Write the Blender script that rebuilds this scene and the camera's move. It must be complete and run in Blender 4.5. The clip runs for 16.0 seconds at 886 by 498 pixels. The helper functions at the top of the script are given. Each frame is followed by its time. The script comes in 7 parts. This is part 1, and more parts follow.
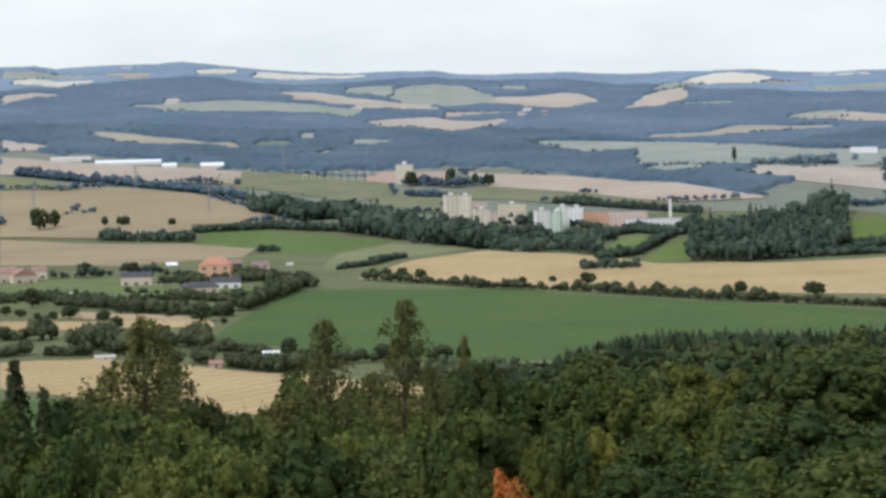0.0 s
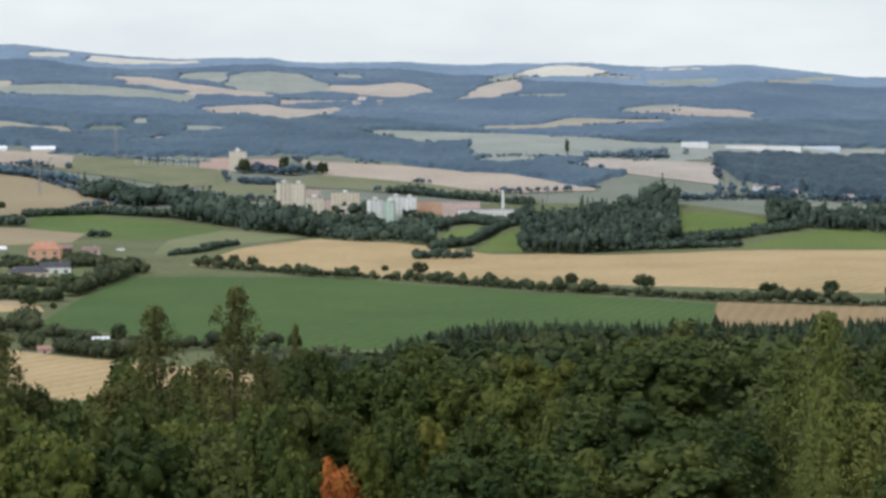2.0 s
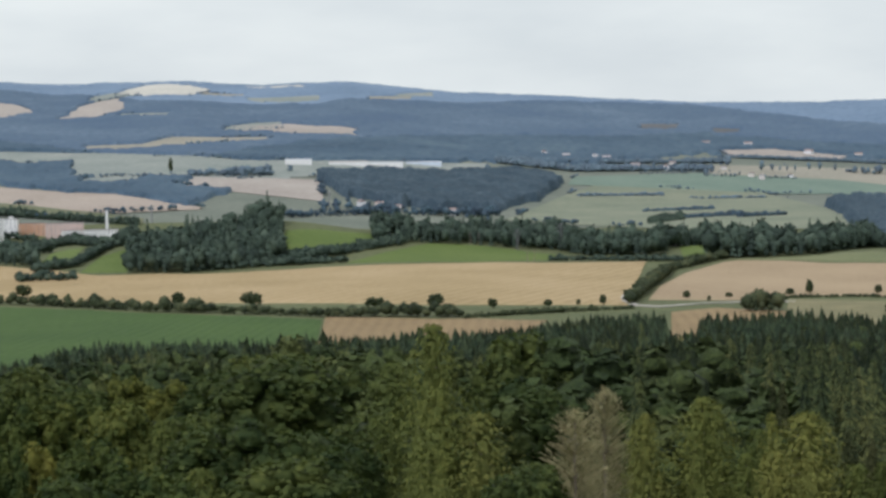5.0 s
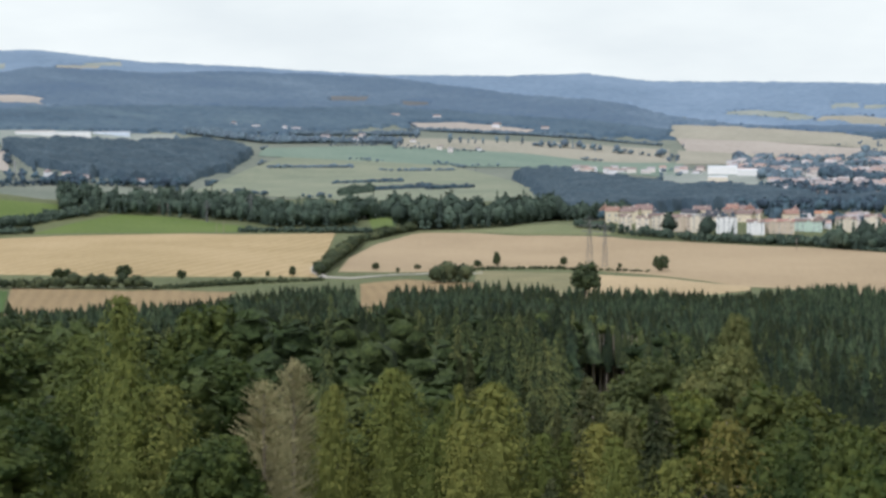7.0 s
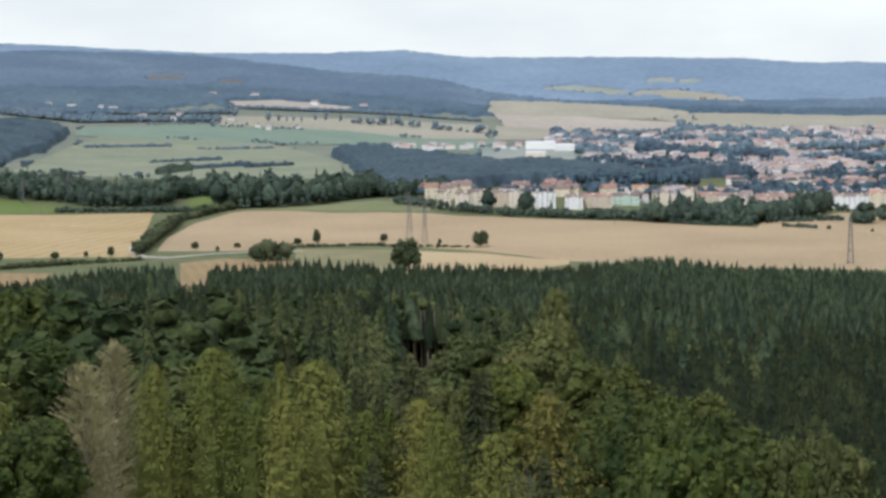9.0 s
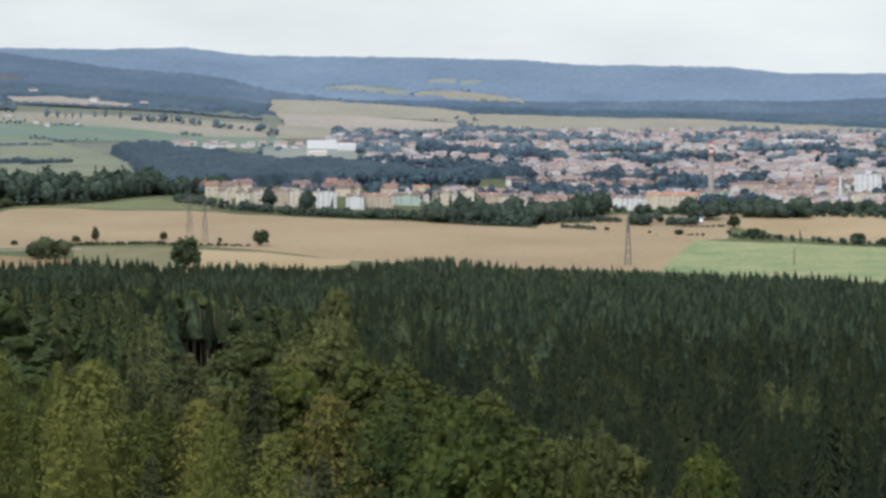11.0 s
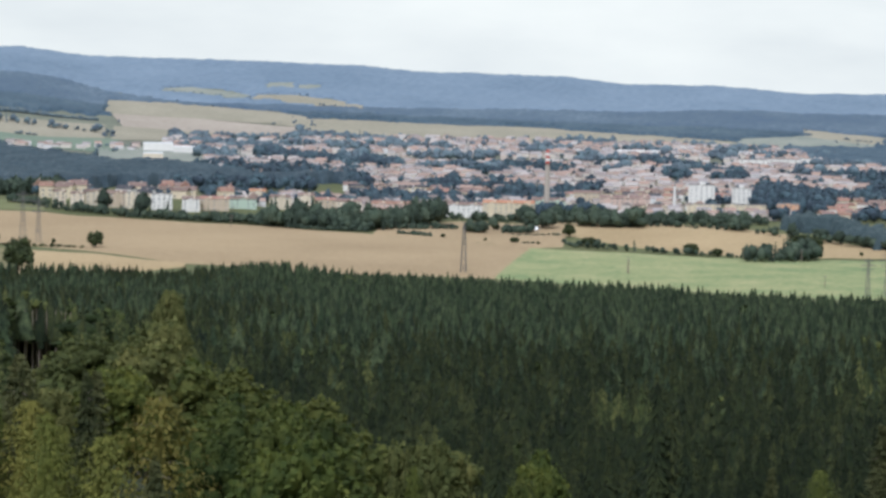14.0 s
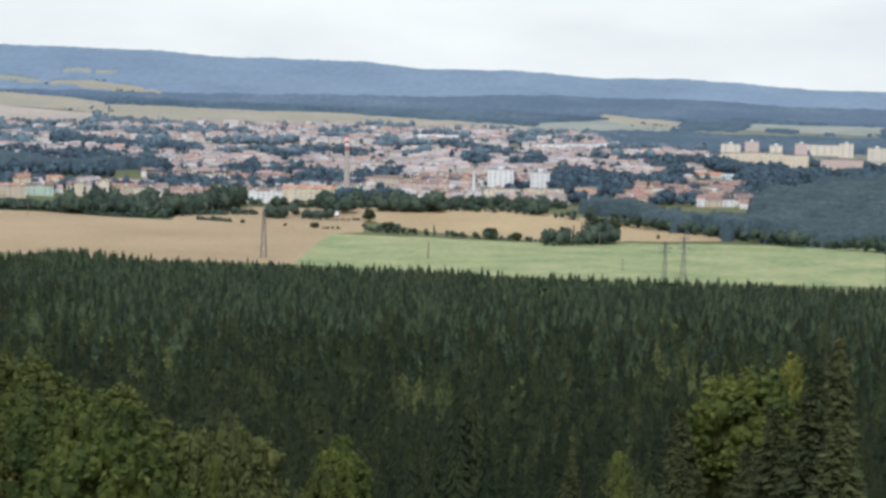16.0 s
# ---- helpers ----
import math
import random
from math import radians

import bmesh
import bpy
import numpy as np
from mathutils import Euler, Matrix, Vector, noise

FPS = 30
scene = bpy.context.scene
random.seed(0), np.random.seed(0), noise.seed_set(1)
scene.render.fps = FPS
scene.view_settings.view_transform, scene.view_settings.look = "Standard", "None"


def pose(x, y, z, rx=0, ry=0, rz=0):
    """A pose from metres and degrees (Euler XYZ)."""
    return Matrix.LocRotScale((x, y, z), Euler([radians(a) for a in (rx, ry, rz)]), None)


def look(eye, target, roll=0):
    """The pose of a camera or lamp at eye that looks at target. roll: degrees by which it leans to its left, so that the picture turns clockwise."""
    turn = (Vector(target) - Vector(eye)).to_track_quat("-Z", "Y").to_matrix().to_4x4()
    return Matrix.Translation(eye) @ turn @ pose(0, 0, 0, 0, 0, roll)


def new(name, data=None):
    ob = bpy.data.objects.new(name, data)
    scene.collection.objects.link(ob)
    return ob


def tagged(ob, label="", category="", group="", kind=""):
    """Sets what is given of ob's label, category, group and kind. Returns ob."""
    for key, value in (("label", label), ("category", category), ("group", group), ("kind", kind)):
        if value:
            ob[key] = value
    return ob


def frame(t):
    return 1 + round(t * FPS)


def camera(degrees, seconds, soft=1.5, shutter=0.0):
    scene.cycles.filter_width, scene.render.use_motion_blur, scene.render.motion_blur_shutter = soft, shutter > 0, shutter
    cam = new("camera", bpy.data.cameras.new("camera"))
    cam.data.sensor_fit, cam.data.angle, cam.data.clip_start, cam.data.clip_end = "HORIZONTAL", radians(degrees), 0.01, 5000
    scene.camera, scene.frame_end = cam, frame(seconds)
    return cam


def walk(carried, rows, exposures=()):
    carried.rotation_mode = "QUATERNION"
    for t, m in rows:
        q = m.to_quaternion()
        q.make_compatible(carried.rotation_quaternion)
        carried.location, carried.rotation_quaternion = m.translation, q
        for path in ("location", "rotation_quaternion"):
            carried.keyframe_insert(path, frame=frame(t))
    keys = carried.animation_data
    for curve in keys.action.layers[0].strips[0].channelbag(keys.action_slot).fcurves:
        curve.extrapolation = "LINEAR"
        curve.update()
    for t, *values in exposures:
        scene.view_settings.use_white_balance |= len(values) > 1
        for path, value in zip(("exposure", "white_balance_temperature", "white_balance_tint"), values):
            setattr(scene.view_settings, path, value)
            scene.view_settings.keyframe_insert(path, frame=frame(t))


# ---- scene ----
# ---- camera: it stands on a lookout tower and turns ----
cam = camera(20.67, 16.0, soft=3.1)
# seconds, bearing, tilt, lean
PATH = [
    (0.0, -0.000, -3.248, -1.262),
    (0.5, 1.210, -3.298, -1.349),
    (1.0, 1.343, -3.938, -0.701),
    (1.5, 2.220, -3.718, 0.142),
    (2.0, 3.949, -3.555, -0.197),
    (2.5, 8.458, -3.552, -0.075),
    (3.0, 10.131, -3.430, -1.010),
    (3.2, 11.017, -3.612, -0.824),
    (5.3, 13.992, -2.988, -0.663),
    (5.5, 14.883, -2.795, -0.264),
    (6.0, 16.633, -3.148, -0.046),
    (6.5, 18.110, -3.738, -0.286),
    (7.0, 20.558, -3.967, -0.261),
    (7.5, 22.365, -3.949, -0.233),
    (8.0, 23.501, -4.286, -0.192),
    (8.5, 23.777, -4.337, -0.543),
    (9.0, 24.807, -4.541, -0.682),
    (9.5, 27.566, -4.198, 0.059),
    (10.0, 29.492, -3.724, -0.269),
    (10.2, 29.636, -4.027, -0.241),
    (12.3, 30.532, -4.772, 0.412),
    (12.5, 30.579, -4.868, 0.362),
    (13.0, 30.823, -5.008, 0.941),
    (13.5, 32.145, -4.771, 1.239),
    (14.0, 33.867, -4.407, 1.255),
    (14.5, 35.730, -4.522, 1.164),
    (15.0, 36.804, -4.359, 1.187),
    (15.5, 37.587, -4.589, 1.105),
    (16.0, 38.598, -4.656, 1.235),
]


def aim(bearing, tilt, lean):
    a, e = radians(bearing), radians(tilt)
    eye = Vector((0, 0, 140))
    return look(eye, eye + Vector((math.sin(a) * math.cos(e), math.cos(a) * math.cos(e), math.sin(e))), lean)


# seconds, stops, white balance: the camera eases its exposure as it turns
EXPOSURES = [(t, e, 5450, 20) for t, e in [(0, 0.16), (0.5, 0.16), (1.5, 0.22), (2, 0.1), (2.5, 0.22), (3, 0.15), (5.5, -0.05), (6, -0.03), (6.5, 0.06), (7, 0.21), (7.5, 0.11), (8, 0.16), (8.5, 0.12), (9, 0.22), (9.5, 0.09), (10, 0.05), (12.5, 0.14), (13, 0.22), (13.5, 0.13), (14, 0.13), (14.5, 0.07), (15.5, 0.08), (16, 0.17)]]
walk(cam, [(t, aim(b, e, r)) for t, b, e, r in PATH], EXPOSURES)

# ---- light: a bright, thinly clouded sky and a veiled sun ----
SUN_BEARING, SUN_HEIGHT = -132, 48
world = bpy.data.worlds.new("sky")
scene.world = world
world.use_nodes = True
wn, wl = world.node_tree.nodes, world.node_tree.links
wn.clear()
w_out, w_bg = wn.new("ShaderNodeOutputWorld"), wn.new("ShaderNodeBackground")
w_sky = wn.new("ShaderNodeTexSky")
w_sky.sky_type, w_sky.sun_disc = "NISHITA", False
w_sky.sun_elevation, w_sky.sun_rotation = radians(SUN_HEIGHT), radians(SUN_BEARING)
w_co, w_map, w_noise = wn.new("ShaderNodeTexCoord"), wn.new("ShaderNodeMapping"), wn.new("ShaderNodeTexNoise")
w_map.inputs["Scale"].default_value = (1, 1, 3.5)
w_noise.inputs["Scale"].default_value, w_noise.inputs["Detail"].default_value = 9, 6
w_ramp = wn.new("ShaderNodeValToRGB")
w_ramp.color_ramp.elements[0].position, w_ramp.color_ramp.elements[1].position = 0.35, 0.72
w_ramp.color_ramp.elements[0].color = (7.6, 7.7, 6.25, 1)
w_ramp.color_ramp.elements[1].color = (9.05, 9.0, 7.1, 1)
w_mix = wn.new("ShaderNodeMixRGB")
w_mix.inputs[0].default_value = 0.96
w_bg.inputs["Strength"].default_value = 0.1
wl.new(w_co.outputs["Generated"], w_map.inputs[0])
wl.new(w_map.outputs[0], w_noise.inputs["Vector"])
wl.new(w_noise.outputs["Fac"], w_ramp.inputs[0])
wl.new(w_sky.outputs[0], w_mix.inputs[1])
wl.new(w_ramp.outputs[0], w_mix.inputs[2])
wl.new(w_mix.outputs[0], w_bg.inputs["Color"])
wl.new(w_bg.outputs[0], w_out.inputs["Surface"])
sun = new("sun", bpy.data.lights.new("sun", "SUN"))
sun.data.energy, sun.data.angle, sun.data.color = 2.05, radians(8), (1.0, 0.95, 0.87)
sb, sh = radians(SUN_BEARING), radians(SUN_HEIGHT)
sun.matrix_world = look((0, 0, 900), Vector((0, 0, 900)) - Vector((math.sin(sb) * math.cos(sh), math.cos(sb) * math.cos(sh), math.sin(sh))))

# ---- the lie of the land: bearings in degrees east of the y axis, distances and heights in metres ----
EYE = 140.0
SKY_B = np.array([-20, -13, -10.21, -9.44, -8.92, -7.88, -6.57, -6.04, -5.26, -4.47, -3.41, -2.35, -1.02, -0.09, 0.3, 1.1, 2.96, 4.28, 5.6, 7.31, 8.22, 9, 11, 13.7, 15.5, 17, 19.5, 22, 24, 25.4, 29.8, 31.7, 33.3, 36.7, 38, 40.3, 42.2, 44.2, 47, 60])
SKY_Z = np.array([240, 244, 246.5, 247.5, 241.2, 246.2, 247.4, 250.9, 245.1, 234.9, 226.3, 221, 223.1, 222.5, 216.2, 212.4, 214.5, 207.5, 210.4, 211.5, 204.1, 202, 207, 181, 174, 165, 153, 151, 155, 139, 135, 132, 122, 118, 106, 107, 95, 98, 82, 70])
HILLS = [(8.5, 2250, 30, 135, 125), (14.0, 2330, 9, 190, 120), (24.0, 2060, 8, 200, 130), (3.0, 2080, 6, 170, 110), (43.0, 1900, 7, 160, 120), (38.5, 1900, 5, 150, 110), (45.5, 205, 22, 24, 55)]


def smooth(x, a, b):
    u = np.clip((x - a) / (b - a), 0, 1)
    return u * u * (3 - 2 * u)


def hollow(b, d):
    """Depth of the hollow in the middle of the wooded slope."""
    return 11 * np.exp(-((np.asarray(d, float) - 440) / 105) ** 2) * smooth(b, 10, 16) * (1 - smooth(b, 25, 31))


def ground_z(b, d):
    """Height of the bare ground at bearing b and distance d."""
    b, d = np.asarray(b, float), np.asarray(d, float)
    right = smooth(b, 20, 34)
    toe = 950 + 330 * smooth(b, -1.5, 6)
    u = np.clip(d / toe, 0, 1)
    left_z = np.interp(u, [0, 0.12, 0.24, 0.4, 0.63, 0.83, 1], [110, 103, 89, 68, 39, 16, 8])
    right_z = np.interp(u, [0, 0.12, 0.24, 0.4, 0.63, 0.83, 1], [108, 88, 61, 48, 33, 17, 8])
    z = left_z * (1 - right) + right_z * right - hollow(b, d)
    z = z + 2.0 * smooth(d, toe, toe + 500) * (1 + np.sin(b * 0.35 + d * 0.002))
    start = 2500 + 1550 * smooth(b, 6, 30)
    top = np.interp(b, SKY_B, SKY_Z) - 6
    v = np.clip((d - start) / (4840 - start), 0, 1.02)
    z = z + (top - z) * v ** 1.25
    x, y = d * np.sin(np.radians(b)), d * np.cos(np.radians(b))
    for hb, hd, h, wx, wy in HILLS:
        a = math.radians(hb)
        ex, ey = x - hd * math.sin(a), y - hd * math.cos(a)
        across, along = ex * math.cos(a) - ey * math.sin(a), ex * math.sin(a) + ey * math.cos(a)
        z = z + h * np.exp(-(across / wx) ** 2 - (along / wy) ** 2)
    return z


def at(b, d, up=0.0):
    """A place on the ground."""
    a = math.radians(b)
    return Vector((d * math.sin(a), d * math.cos(a), float(ground_z(b, d)) + up))

# ---- materials ----
def surface(name, dark, light, size, fine=1.0, rough=0.9, bump=0.3, rows=0.0, heading=0.0, per_island=0.0, per_object=0.0, per_tree=0.0, third=None, metal=0.0):
    """A natural surface: two colours mixed at a broad and a fine scale, with optional drill rows and variation from piece to piece or tree to tree."""
    m = bpy.data.materials.new(name)
    m.use_nodes = True
    n, l = m.node_tree.nodes, m.node_tree.links
    b = n["Principled BSDF"]
    b.inputs["Roughness"].default_value, b.inputs["Metallic"].default_value = rough, metal
    b.inputs["Specular IOR Level"].default_value = 0.25
    co = n.new("ShaderNodeTexCoord")
    broad, grain = n.new("ShaderNodeTexNoise"), n.new("ShaderNodeTexNoise")
    broad.inputs["Scale"].default_value, broad.inputs["Detail"].default_value = 1 / size, 5
    grain.inputs["Scale"].default_value, grain.inputs["Detail"].default_value = 1 / fine, 4
    for t in (broad, grain):
        l.new(co.outputs["Object"], t.inputs["Vector"])
    add = n.new("ShaderNodeMath")
    add.operation = "MULTIPLY_ADD"
    add.inputs[1].default_value = 0.55
    l.new(grain.outputs["Fac"], add.inputs[0])
    half = n.new("ShaderNodeMath")
    half.operation = "MULTIPLY"
    half.inputs[1].default_value = 0.55
    l.new(broad.outputs["Fac"], half.inputs[0])
    l.new(half.outputs[0], add.inputs[2])
    value = add.outputs[0]
    if rows:
        turn, wave = n.new("ShaderNodeMapping"), n.new("ShaderNodeTexWave")
        turn.inputs["Rotation"].default_value = (0, 0, radians(heading))
        wave.inputs["Scale"].default_value, wave.inputs["Distortion"].default_value = 0.314 / rows, 2.0
        wave.inputs["Detail"].default_value = 3
        l.new(co.outputs["Object"], turn.inputs[0])
        l.new(turn.outputs[0], wave.inputs["Vector"])
        plus = n.new("ShaderNodeMath")
        plus.operation = "MULTIPLY_ADD"
        plus.inputs[1].default_value = 0.14
        l.new(wave.outputs["Fac"], plus.inputs[0])
        l.new(value, plus.inputs[2])
        value = plus.outputs[0]
    ramp = n.new("ShaderNodeValToRGB")
    e = ramp.color_ramp.elements
    e[0].position, e[1].position = 0.4, 0.74
    e[0].color, e[1].color = (*dark, 1), (*light, 1)
    if third:
        mid = e.new(0.57)
        mid.color = (*third, 1)
    l.new(value, ramp.inputs[0])
    colour = ramp.outputs[0]
    for amount, source in ((per_island, "island"), (per_object, "object"), (per_tree, "tree")):
        if not amount:
            continue
        hsv = n.new("ShaderNodeHueSaturation")
        if source == "island":
            rnd = n.new("ShaderNodeNewGeometry").outputs["Random Per Island"]
        elif source == "object":
            rnd = n.new("ShaderNodeObjectInfo").outputs["Random"]
        else:
            tint = n.new("ShaderNodeAttribute")
            tint.attribute_name = "tint"
            rnd = tint.outputs["Fac"]
        val, hue = n.new("ShaderNodeMapRange"), n.new("ShaderNodeMapRange")
        val.inputs["To Min"].default_value, val.inputs["To Max"].default_value = 1 - amount, 1 + amount
        hue.inputs["To Min"].default_value, hue.inputs["To Max"].default_value = 0.5 + 0.06 * amount, 0.5 - 0.07 * amount
        l.new(rnd, val.inputs[0])
        l.new(rnd, hue.inputs[0])
        l.new(val.outputs[0], hsv.inputs["Value"])
        l.new(hue.outputs[0], hsv.inputs["Hue"])
        l.new(colour, hsv.inputs["Color"])
        colour = hsv.outputs[0]
    l.new(colour, b.inputs["Base Color"])
    if bump:
        bp = n.new("ShaderNodeBump")
        bp.inputs["Strength"].default_value, bp.inputs["Distance"].default_value = bump, fine
        l.new(grain.outputs["Fac"], bp.inputs["Height"])
        l.new(bp.outputs[0], b.inputs["Normal"])
    return m


grass = surface("grass", (0.0781, 0.092, 0.038), (0.138, 0.143, 0.0646), 90, 6, third=(0.112, 0.124, 0.052))
weedy_fallow = surface("weedy_fallow", (0.15, 0.14, 0.07), (0.26, 0.225, 0.115), 25, 3, third=(0.2, 0.18, 0.09))
crop_green = surface("crop_green", (0.035, 0.072, 0.0135), (0.062, 0.106, 0.021), 120, 4, rows=8, heading=20)
crop_mid = surface("crop_mid", (0.058, 0.098, 0.02), (0.1, 0.142, 0.032), 70, 4, rows=9, heading=-30)
# far meadow: its blue is raised to paint in some haze
meadow_olive = surface("meadow_olive", (0.158, 0.181, 0.121), (0.245, 0.253, 0.171), 80, 6)
crop_bright = surface("crop_bright", (0.0752, 0.114, 0.0221), (0.121, 0.16, 0.034), 70, 4, rows=9, heading=-30)
grass_light = surface("grass_light", (0.13, 0.15, 0.0648), (0.2, 0.2, 0.0972), 60, 4)
lawn_green = surface("lawn_green", (0.082, 0.115, 0.035), (0.15, 0.175, 0.06), 28, 3, third=(0.11, 0.135, 0.045))
grass_olive = surface("grass_olive", (0.11, 0.13, 0.0648), (0.2, 0.19, 0.11), 60, 5)
# far grass: haze painted in, paler and bluer than the near grass
grass_pale_hazy = surface("grass_pale_hazy", (0.195, 0.224, 0.196), (0.312, 0.32, 0.278), 80, 8)
pale_green = surface("pale_green", (0.155, 0.225, 0.1), (0.375, 0.35, 0.19), 34, 4, third=(0.262, 0.292, 0.135))
# teal crop, its blue raised a little as painted haze
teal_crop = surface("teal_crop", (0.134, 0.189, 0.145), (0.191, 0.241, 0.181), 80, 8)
stubble = surface("stubble", (0.255, 0.188, 0.0905), (0.422, 0.314, 0.169), 110, 3, rows=12, heading=35, third=(0.345, 0.253, 0.117))
stubble_dry = surface("stubble_dry", (0.264, 0.193, 0.111), (0.384, 0.289, 0.172), 120, 3, rows=10, heading=70)
stubble_gold = surface("stubble_gold", (0.302, 0.224, 0.119), (0.436, 0.331, 0.189), 90, 3, rows=9, heading=80)
# far stubble, meadow, straw, grass and heath: greyed and blued by painted haze
stubble_pale_hazy = surface("stubble_pale_hazy", (0.312, 0.271, 0.227), (0.432, 0.381, 0.325), 120, 8)
meadow_dry_hazy = surface("meadow_dry_hazy", (0.252, 0.238, 0.182), (0.351, 0.321, 0.25), 110, 8)
straw_bright_hazy = surface("straw_bright_hazy", (0.45, 0.43, 0.365), (0.6, 0.565, 0.48), 90, 8)
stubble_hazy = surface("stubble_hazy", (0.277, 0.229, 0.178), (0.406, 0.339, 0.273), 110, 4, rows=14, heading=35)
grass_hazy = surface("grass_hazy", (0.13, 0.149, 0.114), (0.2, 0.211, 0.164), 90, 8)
heath_brown = surface("heath_brown", (0.101, 0.104, 0.105), (0.144, 0.141, 0.134), 60, 9)
wheat_olive = surface("wheat_olive", (0.203, 0.162, 0.0929), (0.304, 0.242, 0.145), 130, 4, rows=9, heading=10)
bare_soil = surface("bare_soil", (0.191, 0.131, 0.063), (0.276, 0.197, 0.0963), 70, 3, rows=8, heading=15)
spruce_green = surface("spruce_green", (0.0183, 0.0308, 0.011), (0.0868, 0.105, 0.0304), 1.2, 0.3, per_tree=0.42, bump=0.9)
# colour of the added sheet that fills the unlit gaps between trees
gap_green = surface("gap_green", (0.0135, 0.0226, 0.0072), (0.0382, 0.0504, 0.0158), 6, 0.8, bump=0.8)
spruce_dark = surface("spruce_dark", (0.0105, 0.0197, 0.00732), (0.0316, 0.0428, 0.0121), 1.2, 0.3, per_tree=0.42, bump=0.9)
# spruces far down the slope: a bluish haze is painted into the green
spruce_far_hazy = surface("spruce_far_hazy", (0.012, 0.0233, 0.0112), (0.0592, 0.0873, 0.0379), 2.5, 0.35, per_tree=0.42, bump=0.8)
broadleaf_green = surface("broadleaf_green", (0.0176, 0.0301, 0.00901), (0.0837, 0.109, 0.0282), 14, 0.5, per_tree=0.4, bump=0.9)
# far woods: blue aerial haze is painted into these base colours
wood_near_hazy = surface("wood_near_hazy", (0.0489, 0.0798, 0.11), (0.106, 0.149, 0.174), 120, 9, third=(0.0683, 0.107, 0.145), bump=0.4)
wood_mid_hazy = surface("wood_mid_hazy", (0.0308, 0.0506, 0.0573), (0.0825, 0.115, 0.122), 30, 5, third=(0.0506, 0.0759, 0.0832), bump=0.6)
wood_slate_hazy = surface("wood_slate_hazy", (0.0339, 0.0544, 0.0713), (0.0785, 0.109, 0.129), 60, 7, third=(0.05, 0.0758, 0.0943), bump=0.5)
wood_far_hazy = surface("wood_far_hazy", (0.073, 0.114, 0.173), (0.144, 0.194, 0.246), 160, 9, third=(0.0906, 0.132, 0.181), bump=0.4)
wood_farthest_hazy = surface("wood_farthest_hazy", (0.134, 0.191, 0.261), (0.207, 0.272, 0.353), 200, 12, bump=0.3)
# tight ramp: the dark mottling stands in for shade between the needles
for needles in (spruce_green, spruce_dark, spruce_far_hazy):
    for stop, place in zip(needles.node_tree.nodes["Color Ramp"].color_ramp.elements, (0.46, 0.67)):
        stop.position = place
bark_brown = surface("bark_brown", (0.06, 0.045, 0.033), (0.13, 0.1, 0.075), 0.5, 0.08)
bark_pale = surface("bark_pale", (0.16, 0.13, 0.1), (0.3, 0.26, 0.2), 0.5, 0.08)


def foliage(name, dark, light):
    """Leaves or needles: varied from spray to spray and tree to tree."""
    m = surface(name, dark, light, 0.2, 0.05, rough=0.8, bump=0.0, per_island=0.18, per_object=0.26)
    n, l = m.node_tree.nodes, m.node_tree.links
    b = n["Principled BSDF"]
    thin, both = n.new("ShaderNodeBsdfTranslucent"), n.new("ShaderNodeMixShader")
    both.inputs[0].default_value = 0.28
    l.new(b.inputs["Base Color"].links[0].from_socket, thin.inputs["Color"])
    l.new(b.outputs[0], both.inputs[1])
    l.new(thin.outputs[0], both.inputs[2])
    l.new(both.outputs[0], n["Material Output"].inputs["Surface"])
    return m


larch_green = foliage("larch_green", (0.0902, 0.111, 0.0246), (0.161, 0.182, 0.0369))
larch_dark = foliage("larch_dark", (0.0733, 0.0811, 0.0245), (0.179, 0.174, 0.0454))
larch_gold = foliage("larch_gold", (0.114, 0.127, 0.0277), (0.197, 0.202, 0.0435))
larch_brown = foliage("larch_brown", (0.107, 0.104, 0.0221), (0.181, 0.164, 0.0366))
twig_grey = foliage("twig_grey", (0.202, 0.19, 0.0876), (0.333, 0.323, 0.152))
needle_green = foliage("needle_green", (0.0303, 0.0419, 0.0152), (0.0859, 0.0952, 0.0342))
needle_red = foliage("needle_red", (0.045, 0.05, 0.02), (0.1, 0.09, 0.036))
leaf_green = foliage("leaf_green", (0.0408, 0.0641, 0.0127), (0.123, 0.145, 0.0272))
leaf_dark = foliage("leaf_dark", (0.027, 0.0461, 0.0101), (0.0858, 0.109, 0.0217))
leaf_bright = foliage("leaf_bright", (0.0391, 0.0581, 0.0121), (0.0927, 0.109, 0.0242))
leaf_pale = foliage("leaf_pale", (0.066, 0.0831, 0.0237), (0.14, 0.153, 0.048))
leaf_yellow = foliage("leaf_yellow", (0.075, 0.0899, 0.0151), (0.177, 0.18, 0.0294))
leaf_brown = foliage("leaf_brown", (0.0841, 0.0729, 0.0302), (0.16, 0.132, 0.0521))
leaf_red = foliage("leaf_red", (0.28, 0.105, 0.02), (0.52, 0.21, 0.04))
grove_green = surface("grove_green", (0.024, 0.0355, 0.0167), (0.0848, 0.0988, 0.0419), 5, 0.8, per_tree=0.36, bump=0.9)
# groves farther off: haze is painted in, bluer with distance
grove_mid_hazy = surface("grove_mid_hazy", (0.0284, 0.0472, 0.0354), (0.0769, 0.105, 0.0689), 6, 1.0, per_tree=0.34, bump=0.6)
grove_far_hazy = surface("grove_far_hazy", (0.0405, 0.0657, 0.0886), (0.0791, 0.116, 0.142), 6, 1.2, per_tree=0.24, bump=0.4)
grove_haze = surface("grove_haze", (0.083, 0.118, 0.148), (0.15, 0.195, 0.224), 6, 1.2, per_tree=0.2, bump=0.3)
